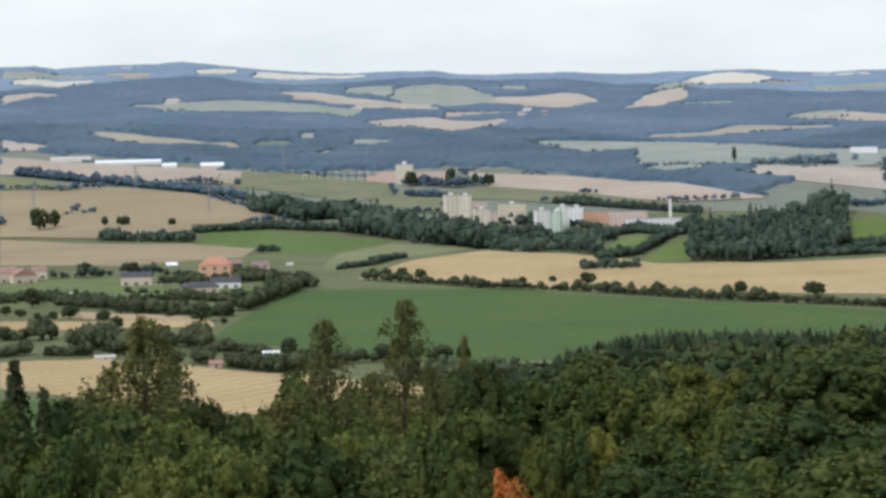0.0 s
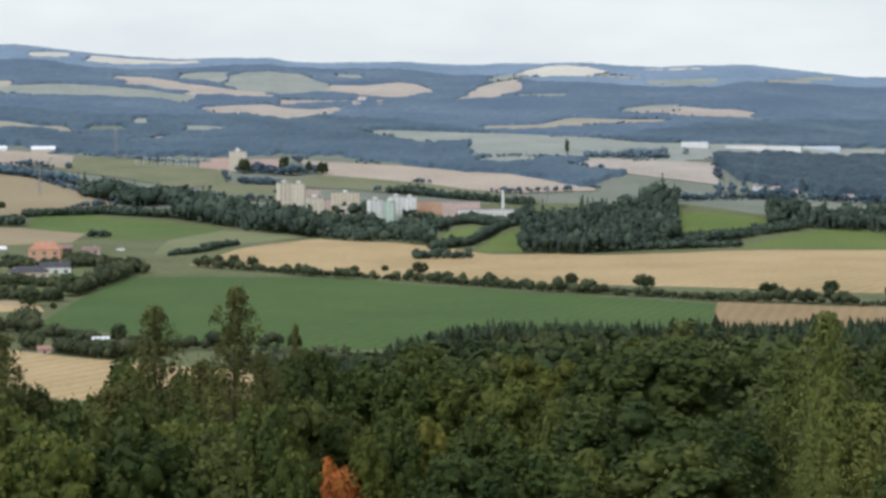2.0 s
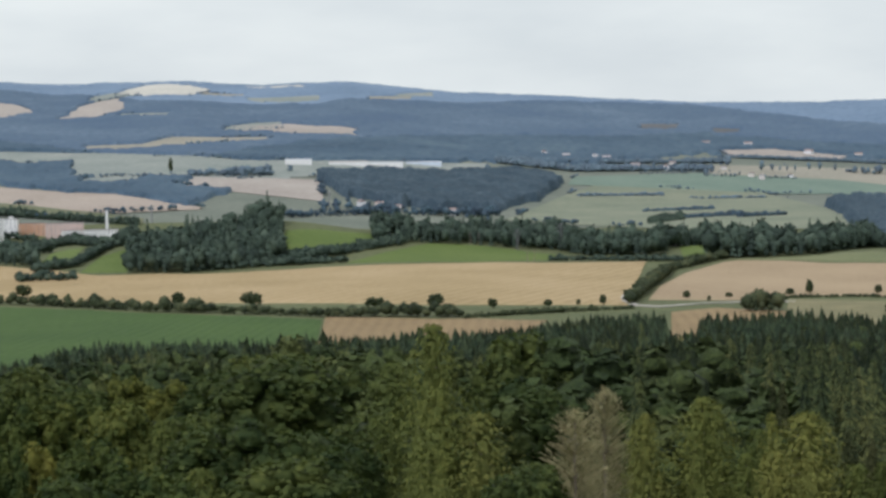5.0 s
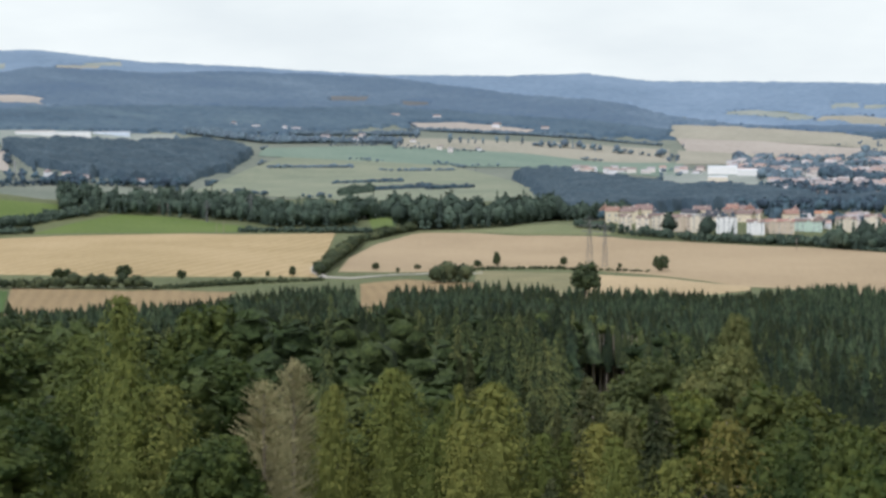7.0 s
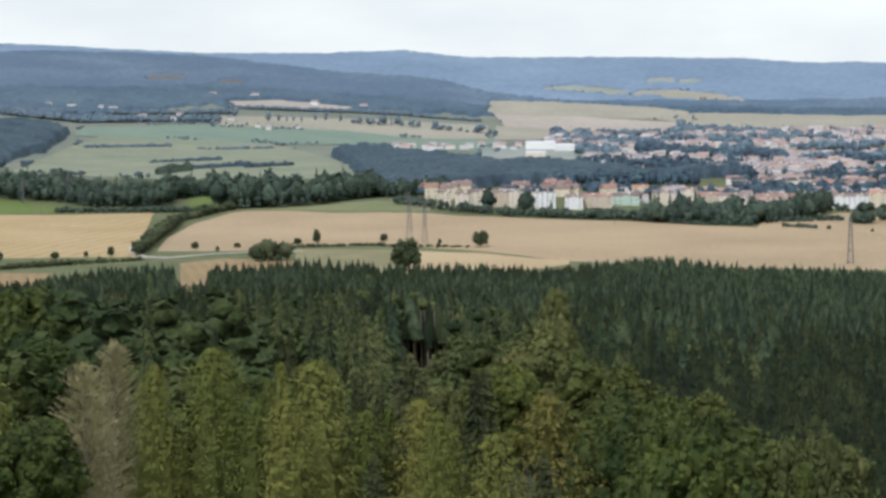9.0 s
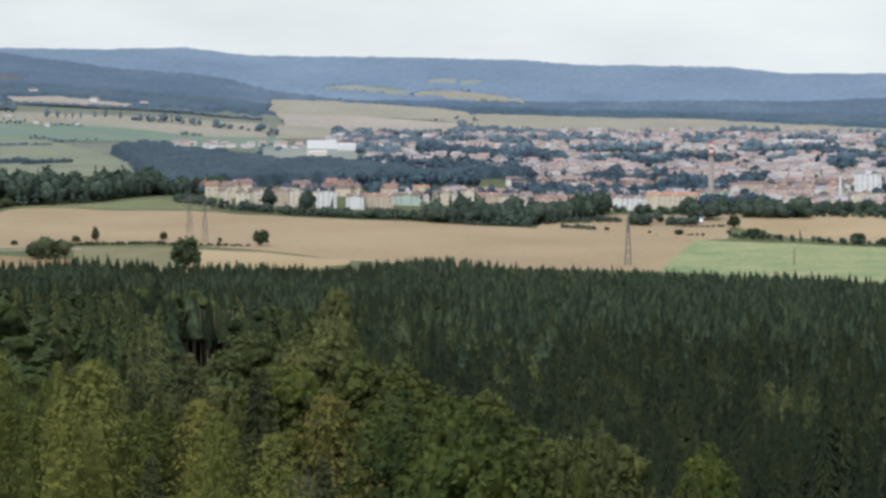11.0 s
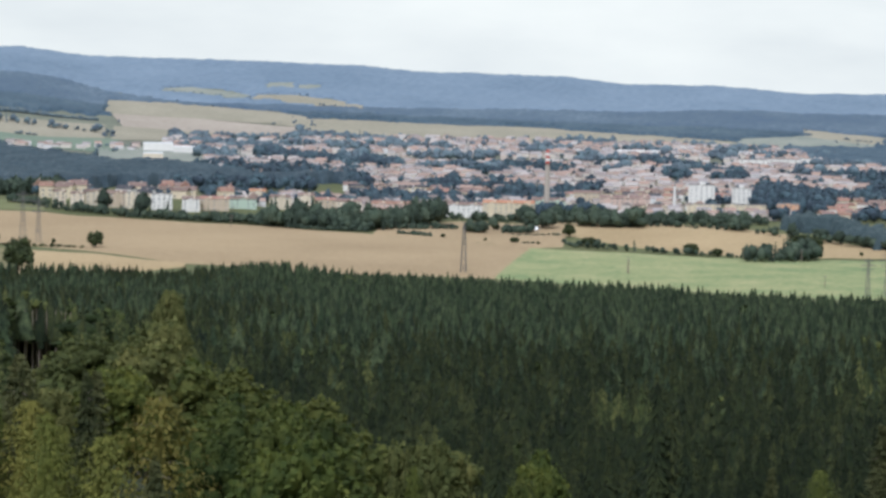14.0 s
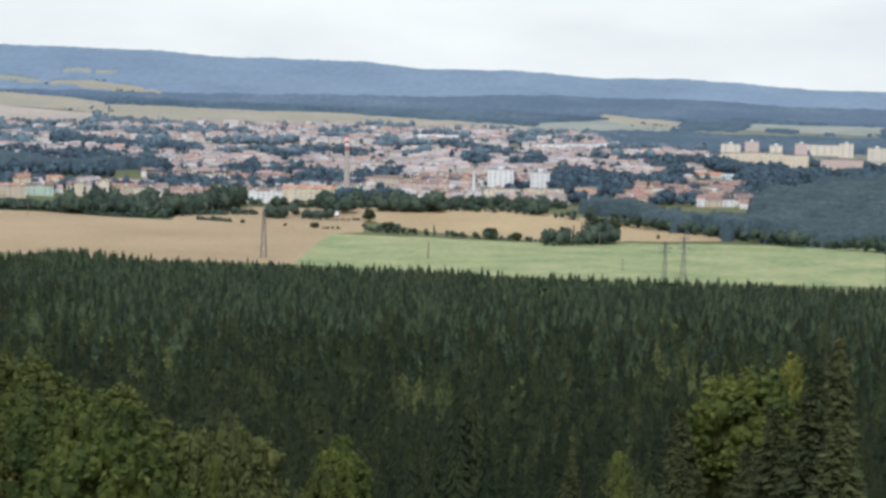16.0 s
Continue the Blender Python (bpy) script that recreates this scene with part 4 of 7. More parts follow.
# each range farther off takes a bluer, paler colour, its haze painted in
canopy("distant_woods", wood_near_hazy, "dark woods with painted blue haze at the foot of the hills", -14, 55, FOREST_FOOT, FOREST_HALF, 6.5, 3)
canopy("hill_woods", wood_far_hazy, "distant woods with painted blue haze broken by fields", -14, 55, FOREST_HALF, FOREST_MID, 5, 5)
canopy("distant_range_woods", wood_farthest_hazy, "hazy blue woods on the farthest hill range", -14, 55, FOREST_MID, [(-20, 4850), (60, 4850)], 4, 4)
canopy("estate_woods", wood_near_hazy, "dark woods with painted blue haze behind the hill estate", 41.8, 55, [(41.8, 3900), (42.4, 3520), (43, 3350), (44.7, 3170), (45.5, 3250), (46.9, 3260), (47.3, 3440), (55, 3500)],
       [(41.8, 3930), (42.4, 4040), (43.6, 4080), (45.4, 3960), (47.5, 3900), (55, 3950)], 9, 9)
canopy("valley_woods", wood_mid_hazy, "dark wooded valley with painted blue haze beside the town", 40.93, 55, [(40.93, 1858), (42.26, 1818), (45.06, 1742), (47.03, 1678), (48.96, 1654), (55, 1654)],
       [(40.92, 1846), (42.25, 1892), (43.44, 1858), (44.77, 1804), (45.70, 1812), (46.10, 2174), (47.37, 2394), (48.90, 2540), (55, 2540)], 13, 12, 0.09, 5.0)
canopy("rounded_wood", wood_slate_hazy, "dark wood with painted blue haze above a tan field", 10.30, 16.15, [(10.30, 3312), (11.01, 3098), (12.18, 3036), (13.35, 3026), (14.54, 3076), (15.46, 3242), (16.15, 3526)],
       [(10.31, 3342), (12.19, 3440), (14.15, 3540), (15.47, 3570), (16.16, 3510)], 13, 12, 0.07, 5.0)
canopy("hanging_wood", wood_slate_hazy, "dark hanging wood above the town's edge", 22.04, 31.6, [(22.04, 3312), (22.78, 2650), (23.49, 2230), (24.79, 2270), (26.09, 2370), (27.41, 2420), (28.73, 2425), (30.05, 2490), (31.6, 2570)],
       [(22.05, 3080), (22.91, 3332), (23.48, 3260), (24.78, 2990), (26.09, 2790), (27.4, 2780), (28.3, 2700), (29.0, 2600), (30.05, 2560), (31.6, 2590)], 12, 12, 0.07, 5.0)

# ---- hedges, tree belts and copses ----
ROUND_FAR = [leafy_crown(GROVE_RNG, 1, 36, 0.16, 0.46, 0.0, 2.3, 0.14) for _ in range(14)]
TALL_FAR = [leafy_crown(GROVE_RNG, 1, 24, 0.14, 0.31, 0.0, 2.3, 0.14) for _ in range(10)]
ROUND = [leafy_crown(GROVE_RNG, 1, 30, 0.15, 0.46, 0.0, 2.3, 0.14) for _ in range(14)]
TALL = [leafy_crown(GROVE_RNG, 1, 30, 0.13, 0.33, 0.0, 2.3, 0.14) for _ in range(10)]
PINE = [spruce_boughs(GROVE_RNG, 6, 5, 0.17, 0.15) for _ in range(6)]


def grove(kind, label, line, depth, tall):
    """Trees along a line, some rows deep."""
    rng = GROVE_RNG
    p = np.array(line, float)
    s = np.concatenate([[0], np.cumsum(np.hypot(np.diff(p[:, 0]) * np.radians(p[:-1, 1]), np.diff(p[:, 1])))])
    gap = max(2.2, tall * (0.3 if kind == "thicket" else 0.35 if kind == "mixed" else 0.5 if kind == "hedge" else 0.55 if depth > 100 else 0.44))
    rows = max(1, int(depth / gap))
    spots = []
    for r in range(rows):
        for q in np.arange(0, s[-1], gap):
            u = q + rng.uniform(-0.5, 0.5) * gap
            b, d = np.interp(u, s, p[:, 0]), np.interp(u, s, p[:, 1])
            if rng.uniform() < {"hedge": 0.2, "loose": 0.66, "thicket": 0.08, "poplar": 0.4}.get(kind, 0.3 if kind == "belt" and p[:, 1].mean() < 2000 and depth < 60 else 0.08):
                continue
            spots.append((b + rng.normal(0, 0.012), d + (r + rng.uniform(-0.4, 0.4)) * gap))
    b, d = np.array(spots or [tuple(p[0])]).T
    swell = np.array([noise.noise(Vector((q * 0.02, k * 0.006 * 57, tall))) for q, k in zip(d, b)])
    h = tall * (rng.normal(0.8, 0.3 if kind == "loose" else 0.22, len(b)) + 0.5 * swell).clip(0.3, 1.4)
    xyz = plan_xyz(b, d, ground_z(b, np.minimum(d, 4840)) - 0.4)
    conifer = rng.uniform(0, 1, len(b)) < {"hedge": 0.0, "belt": 0.06, "mixed": 0.26, "loose": 0.12, "thicket": 0.04, "poplar": 0.0}[kind]
    pieces = []
    far = float(np.mean(d)) > 1950
    lumps, columns = (SPECK[:10], SPECK[10:]) if float(np.mean(d)) > 3000 else (ROUND_FAR, TALL_FAR) if far else (ROUND, TALL)
    if conifer.any():
        pieces.append(scattered(rng, PINE, xyz[conifer], h[conifer] * 1.1, 1.1))
    if (~conifer).any():
        pieces.append(scattered(rng, columns if kind == "poplar" else lumps if kind in ("hedge", "mixed", "thicket") else lumps + columns, xyz[~conifer], h[~conifer], {"poplar": 0.55, "mixed": 0.82, "thicket": 0.95}.get(kind, 1.15)))
    name = {"hedge": "hedge", "belt": "tree_belt", "mixed": "copse", "loose": "garden_trees", "thicket": "thicket", "poplar": "poplar_row"}[kind]
    # distance picks the leaf colour with more or less painted haze
    ob = new(name, mesh_from(name, *join(pieces), (grove_haze if d.mean() > 3200 else grove_far_hazy if d.mean() > (2080 if b.mean() > 25 else 2850) else grove_mid_hazy) if far else grove_mid_hazy if b.mean() > 25 else grove_green, True))
    return tagged(ob, label, "trees" if kind != "hedge" else "hedge", kind="stuff")


def field_edges():
    """Broken lines of trees and bushes along the edges of the far fields."""
    rng = np.random.default_rng(41)
    spots = []
    for poly in FIELDS:
        if poly[:, 1].mean() < 2750:
            continue
        ring = np.concatenate([poly, poly[:1]])
        run = np.concatenate([[0], np.cumsum(np.hypot(np.radians(np.diff(ring[:, 0])) * ring[:-1, 1], np.diff(ring[:, 1])))])
        u = np.arange(0, run[-1], 5.5) + rng.uniform(-2, 2)
        b, d = np.interp(u, run, ring[:, 0]), np.interp(u, run, ring[:, 1])
        keep = (ripple(b, d, 60, 7) + 0.5 * ripple(b, d, 17, 8) > 0.92) & (d < 4780)
        spots.append(np.stack([b[keep] + rng.normal(0, 0.03, keep.sum()), d[keep] + rng.normal(0, 5, keep.sum())], 1))
    spots = np.concatenate(spots)
    # farther bands get a bluer, paler tree colour that holds painted haze
    for lo, hi, mat, tall in ((2700, 3250, grove_far_hazy, 7), (3250, 3900, grove_haze, 5.5), (3900, 4800, wood_far_hazy, 4.2)):
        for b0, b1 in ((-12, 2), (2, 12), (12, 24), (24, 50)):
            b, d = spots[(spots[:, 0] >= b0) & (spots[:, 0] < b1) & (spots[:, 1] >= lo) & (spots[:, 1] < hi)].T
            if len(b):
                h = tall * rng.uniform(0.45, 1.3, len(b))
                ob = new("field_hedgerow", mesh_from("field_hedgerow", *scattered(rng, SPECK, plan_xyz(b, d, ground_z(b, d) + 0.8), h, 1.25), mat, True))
                tagged(ob, "broken line of dark trees along far fields", "hedgerow", kind="stuff")


field_edges()

LONE = [(mesh_from("crown", *clumped_crown(GROVE_RNG, 24, 1, 420, 0.085, 0.46, -0.06), grove_leaf, True),
         mesh_from("trunk", *tapered([(0, 0, 0), (0.01, 0, 0.3), (0, 0, 0.7)], [0.05, 0.035, 0.01]), bark_brown)) for _ in range(4)]


def lone_trees(rows):
    for b, d, tall, wide in rows:
        crown, trunk = LONE[GROVE_RNG.integers(0, 4)]
        thing = new("field_tree")
        thing.location, thing.scale = at(b, d, -0.1), (wide, wide, tall)
        thing.rotation_euler = (0, 0, GROVE_RNG.uniform(0, 6.28))
        part("trunk", trunk, thing)
        part("crown", crown, thing)
        shape = "tall narrow" if tall > 1.5 * wide else "small round" if tall < 7 else "broad round"
        tagged(thing, shape + " dark green broadleaf tree standing in the fields", "tree", "trees in the fields")

# ---- hedges, belts and woods: foot line as (bearing, distance), depth, height ----
grove("hedge", "dense dark hedge along the field edge", [(-1.83, 1884), (1.1, 1786), (3.24, 1746), (6.44, 1644), (10.36, 1556), (13.75, 1532)], 16, 8.5)
grove("hedge", "hedgerow along the field road", [(13.75, 1524), (17.76, 1588)], 14, 3.5)
grove("belt", "row of broadleaf trees between fields", [(-9.91, 3256), (-7.7, 3138), (-4.55, 2954)], 30, 12)
grove("belt", "dense dark broadleaf wood beside a stubble field", [(-4.49, 2824), (-3.24, 2728), (-2.17, 2752)], 90, 20)
grove("belt", "narrow tree belt along a field", [(-5.83, 2610), (-4.04, 2648), (-2.18, 2604)], 30, 9)
grove("mixed", "dark mixed wood below the housing blocks", [(-2.31, 2606), (-0.58, 2468), (0.95, 2316)], 110, 23)
grove("belt", "low dark wood above the village", [(-8.05, 2540), (-5.83, 2508)], 40, 12)
grove("loose", "trees and bushes round the housing blocks", [(0.95, 2296), (2.35, 2144), (3.68, 2066)], 120, 14)
grove("belt", "trees below the housing blocks", [(3.42, 2392), (4.61, 2504), (6.01, 2256)], 60, 9)
grove("hedge", "hedgerow between bright green fields", [(3.67, 2020), (4.6, 2056), (5.27, 2174), (6.07, 2214)], 22, 8)
grove("hedge", "round bushes at the stubble edge", [(3.27, 1958), (4.6, 1960)], 22, 8)
grove("mixed", "wooded knoll with tall trees above", [(5.89, 2000), (7.13, 1992), (8.45, 2018), (9.44, 2074)], 190, 20)
grove("hedge", "scrub at the foot of the wooded knoll", [(7.13, 1992), (9.11, 2024), (10.96, 2054)], 25, 7)
grove("hedge", "hedgerow climbing between green fields", [(9.24, 2052), (10.83, 2102), (12.29, 2192)], 30, 8)
grove("mixed", "conifer belt behind the green rise", [(11.63, 2198), (13.76, 2236), (15.9, 2216), (16.83, 2150)], 110, 20)
grove("mixed", "conifer belt beside the white shelter", [(16.6, 2170), (17.5, 2160), (18.5, 2180)], 90, 19)
grove("hedge", "scrub below the conifer belt", [(15.76, 2090), (17.23, 2082), (18.89, 2048)], 20, 6)
grove("mixed", "broad wood behind the dry stubble field", [(19.49, 2086), (20.81, 2050), (22.0, 2060), (23.31, 2236)], 130, 22)
grove("mixed", "wood edge sloping to the town", [(23.05, 2240), (24.87, 2094)], 60, 14)
grove("mixed", "conifer row behind the white tank", [(18.29, 2244), (19.49, 2304)], 60, 19)
grove("hedge", "thick hedge along a farm lane", [(17.63, 1622), (17.97, 1724), (18.64, 1954), (19.97, 2066)], 30, 9)
grove("thicket", "dark broadleaf thicket in the dry field", [(20.36, 1572), (20.8, 1576)], 16, 12)
grove("thicket", "tall dark broadleaf thicket in the dry field", [(20.72, 1572), (21.16, 1580)], 18, 19)
grove("hedge", "weedy scrub strip in the dry field", [(20.75, 1688), (22.88, 1696), (24.22, 1674), (25.42, 1652)], 7, 2.6)
grove("belt", "dark wooded bank on the far meadow", [(18.12, 2752), (18.9, 2830)], 90, 7.5)
grove("belt", "dark wooded bank on the far meadow", [(18.8, 2860), (19.7, 2890), (20.3, 2905)], 50, 6)
grove("hedge", "far hedge across the meadow", [(20.2, 2860), (21.3, 2890)], 24, 6)
grove("hedge", "far hedge across the meadow", [(18.0, 3060), (19.6, 3080)], 26, 6)
grove("hedge", "far hedges across the meadow", [(16.45, 3332), (18.42, 3426)], 14, 6)
grove("hedge", "far hedge across the meadow", [(19.07, 3416), (20.79, 3420)], 14, 7)
grove("poplar", "far row of tall poplars behind the meadow", [(20.4, 3850), (22.6, 3964)], 12, 24)
grove("loose", "far round trees behind the meadow", [(22.7, 3964), (24.05, 3984), (26.1, 3975)], 16, 13)
grove("belt", "far trees in front of the village", [(14.53, 3696), (16.33, 3658), (19.61, 3838)], 40, 9)
grove("loose", "trees along the front of the town", [(23.7, 2026), (25.03, 1958), (27.16, 1902), (29.43, 1860)], 22, 7)
grove("loose", "trees along the front of the town", [(29.45, 1860), (30.79, 1840), (32.12, 1812), (32.52, 1886)], 35, 9)
grove("hedge", "hedge bank in the stubble field", [(29.45, 1860), (30.79, 1818), (32.12, 1808)], 10, 5)
grove("loose", "garden trees before the apartment houses", [(32.39, 1926), (33.99, 1984), (36.11, 1934), (38.74, 1880), (40.93, 1850)], 24, 7)
grove("hedge", "scattered bushes on the meadow edge", [(32.79, 1796), (33.59, 1780)], 9, 4)
grove("loose", "bushes along the crop field", [(36.98, 1736), (38.75, 1714), (40.94, 1690)], 9, 6)
grove("mixed", "big clump of trees beside the crop field", [(41.01, 1660), (41.8, 1664), (42.73, 1676)], 30, 14)
grove("loose", "trees among the houses of the town", [(30.64, 3038), (32.38, 3124)], 110, 12)
grove("loose", "trees among the houses of the town", [(32.25, 2056), (33.45, 2148), (34.78, 2174)], 130, 13)
grove("loose", "trees among the houses of the town", [(34.11, 2914), (36.75, 2806)], 130, 12)
grove("loose", "trees among the houses of the town", [(27.58, 2342), (28.91, 2356), (30.78, 2350)], 80, 12)
grove("loose", "trees among the houses of the town", [(36.64, 2076), (39.0, 2044), (40.93, 1892)], 30, 8)
grove("loose", "trees among the houses of the town", [(28.38, 3558), (30.24, 3446)], 60, 12)
grove("belt", "trees round the tower blocks", [(41.24, 2376), (42.51, 2248), (42.91, 2192)], 160, 16)
grove("belt", "trees among the terraced houses", [(42.76, 2848), (44.88, 2808), (46.2, 2462)], 90, 13)
grove("loose", "garden trees above the village", [(-4.73, 1908), (-3.01, 1788)], 40, 8)
grove("loose", "brookside bushes below the clover field", [(-3.32, 1232), (-1.18, 1260), (0.16, 1262)], 25, 8)
grove("hedge", "bush cluster on a pasture", [(-2.49, 2006), (-1.66, 2048), (-0.86, 2170)], 18, 6)
grove("hedge", "round bush in a green field", [(-4.37, 2298), (-3.89, 2314)], 12, 7)
grove("hedge", "scrub on the pasture edge", [(-0.83, 2966), (0.11, 2940)], 25, 9)
grove("belt", "tree row behind the substation", [(-3.34, 3262), (-1.35, 3200)], 12, 4.5)
grove("belt", "trees beside the factory", [(-0.89, 3096), (0.24, 3054), (1.18, 3090)], 14, 12)
grove("mixed", "far conifer strip before the field", [(2.63, 2848), (4.49, 2760), (6.08, 2690)], 20, 10)
grove("belt", "far trees along the meadow", [(7.29, 3272), (9.26, 3324)], 20, 13)
grove("loose", "trees in the far village", [(9.51, 2798), (11.9, 2914), (14.56, 3002)], 45, 10)
grove("belt", "dark trees between the rows of town houses", [(29.39, 3236), (30.58, 3088), (31.91, 2958), (32.84, 2916)], 60, 16)
grove("belt", "dark trees at the back of the town", [(30.44, 4072), (31.63, 3874), (32.7, 3794)], 50, 13)
grove("belt", "dark trees beside the market halls", [(27.69, 3654), (28.87, 3464), (29.79, 3530)], 40, 13)
grove("belt", "trees behind the long apartment houses", [(32.45, 2246), (33.52, 2236), (35.65, 2262), (36.72, 2244)], 50, 13)
grove("belt", "tall trees before the apartment houses", [(26.59, 1926), (27.05, 1918)], 18, 24)
grove("belt", "tall trees before the apartment houses", [(25.36, 1972), (25.68, 1964), (26.01, 1958)], 14, 17)
grove("belt", "wide thicket at the foot of the town", [(26.27, 1916), (27.96, 1890), (29.68, 1864)], 24, 9)
grove("belt", "tall trees before the apartment houses", [(27.31, 1936), (27.77, 1928)], 16, 19)
grove("mixed", "dark wood at the foot of the town", [(29.68, 1842), (30.87, 1826), (32.46, 1828), (33.79, 1900)], 40, 17)
grove("thicket", "trees before the long apartment houses", [(32.8, 1950), (33.5, 1962)], 14, 11)
grove("thicket", "round trees before a white apartment house", [(33.55, 1962), (33.9, 1964)], 14, 14)
grove("thicket", "trees beside a white apartment house", [(34.61, 1964), (34.85, 1962)], 12, 14)
grove("thicket", "dark round thicket on the tan strip", [(34.46, 1824), (34.86, 1824)], 14, 9)
grove("thicket", "tall dark trees on the tan strip", [(35.02, 1850), (35.24, 1850)], 14, 17)
grove("thicket", "low bushes round a garden hut", [(35.3, 1826), (35.94, 1830)], 10, 6)
grove("thicket", "tall trees behind a garden hut", [(35.78, 1872), (36.42, 1868)], 20, 15)
grove("hedge", "low dark hedge before a garden hut", [(35.5, 1812), (36.66, 1816)], 5, 3.2)
grove("hedge", "dark low bushes on the tan strip", [(33.62, 1852), (34.25, 1854)], 14, 6)
grove("hedge", "dark low bushes on the tan strip", [(32.84, 1844), (33.48, 1846)], 12, 4.5)
grove("hedge", "brown-green bank of scrub in the stubble", [(32.9, 1806), (33.53, 1786)], 6, 3.2)
grove("hedge", "low scrub in the stubble", [(34.95, 1758), (35.2, 1756)], 4, 1.6)
grove("hedge", "low scrub in the stubble", [(35.74, 1750), (36.02, 1748)], 6, 3)
grove("hedge", "green bank beside a field path", [(36.7, 1770), (36.95, 1740)], 8, 4)
grove("belt", "trees among the central houses", [(34.3, 2968), (35.9, 2900), (36.97, 2880)], 50, 14)
grove("thicket", "broad thicket at the edge of a stubble field", [(37.1, 1884), (37.8, 1874), (38.6, 1868)], 34, 15)
grove("loose", "trees at the chimney's foot", [(36.4, 1990), (37.1, 1984)], 24, 12)
grove("mixed", "trees behind the yellow apartment houses", [(38.6, 1922), (40.59, 1914), (41.52, 1902)], 20, 9)
grove("mixed", "dark trees round the tower blocks", [(41.11, 2226), (42.04, 2198), (42.83, 2154)], 120, 17)
grove("belt", "trees in the middle of the town", [(33.11, 2476), (34.58, 2464), (35.7, 2482)], 40, 12)
grove("belt", "trees among the far town houses", [(38.56, 3172), (40.16, 2888), (41.22, 2880)], 40, 12)
grove("belt", "dark trees behind the village houses", [(-9.16, 1984), (-8.45, 1980)], 12, 10)
grove("belt", "dark trees behind the village houses", [(-8.25, 1982), (-7.7, 1984)], 10, 9)
grove("belt", "dark trees behind the village houses", [(-7.49, 2022), (-6.62, 1992)], 14, 11)
grove("belt", "garden trees beside the orange house", [(-6.55, 1976), (-5.83, 1938)], 10, 7)
grove("loose", "garden bushes beside the orange house", [(-5.24, 1958), (-4.65, 1924), (-3.66, 1862)], 25, 7)
grove("loose", "garden bushes round the bungalows", [(-7.48, 1792), (-6.17, 1758), (-4.86, 1708)], 12, 4)
grove("belt", "thicket by the garden sheds", [(-5.11, 1252), (-3.98, 1222), (-3.25, 1230)], 18, 8)
grove("belt", "trees behind the garden sheds", [(-4.9, 1314), (-3.97, 1290), (-3.24, 1268)], 12, 8)
grove("belt", "dark tall trees before the housing blocks", [(-0.71, 2434), (0.09, 2378), (0.89, 2302)], 40, 24)
grove("loose", "trees among the housing blocks", [(1.16, 2498), (2.5, 2406), (4.09, 2264)], 60, 12)
grove("belt", "far trees at the foot of the hill", [(14.53, 3720), (17.12, 3806), (20.01, 3970)], 30, 7)
grove("belt", "far trees at the foot of the hill", [(19.75, 4032), (22.66, 4100), (25.72, 4130)], 20, 6)
grove("loose", "trees among the panel houses of the estate", [(44.81, 2806), (45.93, 2766), (47.11, 2732)], 60, 11)
grove("loose", "trees among the panel houses of the estate", [(47.1, 2918), (48.02, 2836), (48.9, 2848)], 120, 11)
grove("belt", "trees along the edge of the wooded valley", [(40.66, 1852), (42.27, 1812), (45.06, 1734), (47.03, 1670), (48.96, 1644)], 14, 12)
grove("loose", "trees before the housing blocks", [(-0.2, 2666), (2.43, 2612), (3.75, 2548)], 30, 11)
grove("belt", "thicket at the foot of the forest", [(-1.04, 1170), (0.3, 1148), (2.04, 1164)], 40, 10)

# the village: garden trees, orchard strips and the brook
for line, depth, tall in (
        ([(-9.11, 1712), (-8.44, 1680), (-7.52, 1640)], 12, 8), ([(-7.46, 1616), (-6.47, 1590)], 20, 12), ([(-6.4, 1590), (-5.48, 1562), (-4.98, 1550)], 16, 10),
        ([(-4.98, 1596), (-4.6, 1590)], 16, 17), ([(-4.5, 1620), (-4.1, 1680)], 14, 12)):
    grove("thicket", "thick dark garden trees below the village", line, depth, tall)
for line, depth, tall in (
        ([(-10.42, 1468), (-9.75, 1460)], 18, 11), ([(-9.65, 1458), (-9.1, 1452)], 14, 15), ([(-8.77, 1412), (-8.22, 1382), (-7.73, 1350), (-7.3, 1340)], 26, 14), ([(-9.39, 1362), (-8.35, 1350)], 10, 7),
        ([(-10.43, 1366), (-9.7, 1374)], 10, 8), ([(-7.2, 1372), (-6.3, 1370)], 22, 11), ([(-6.18, 1368), (-5.62, 1338)], 18, 15), ([(-5.91, 1282), (-5.51, 1270)], 12, 9),
        ([(-5.5, 1330), (-4.82, 1326)], 10, 7)):
    grove("thicket", "thicket of dark trees along the brook", line, depth, tall)
grove("loose", "scattered garden trees and bushes on the lawns", [(-10.4, 1752), (-8.4, 1730), (-6.2, 1690), (-4.9, 1650)], 34, 7)
grove("loose", "scattered garden trees beside the clover field", [(-4.6, 1600), (-3.97, 1680), (-3.3, 1790)], 70, 10)
grove("loose", "scattered garden trees and bushes on the lawns", [(-6.7, 1860), (-5.2, 1850), (-4.0, 1900)], 40, 7)
grove("belt", "dark trees below the hill estate", [(45.6, 2470), (46.6, 2560), (47.6, 2600), (48.9, 2620)], 150, 12)
grove("mixed", "dark trees at the edge of the wooded valley", [(46.0, 2190), (46.9, 2380), (48.9, 2480)], 70, 14)

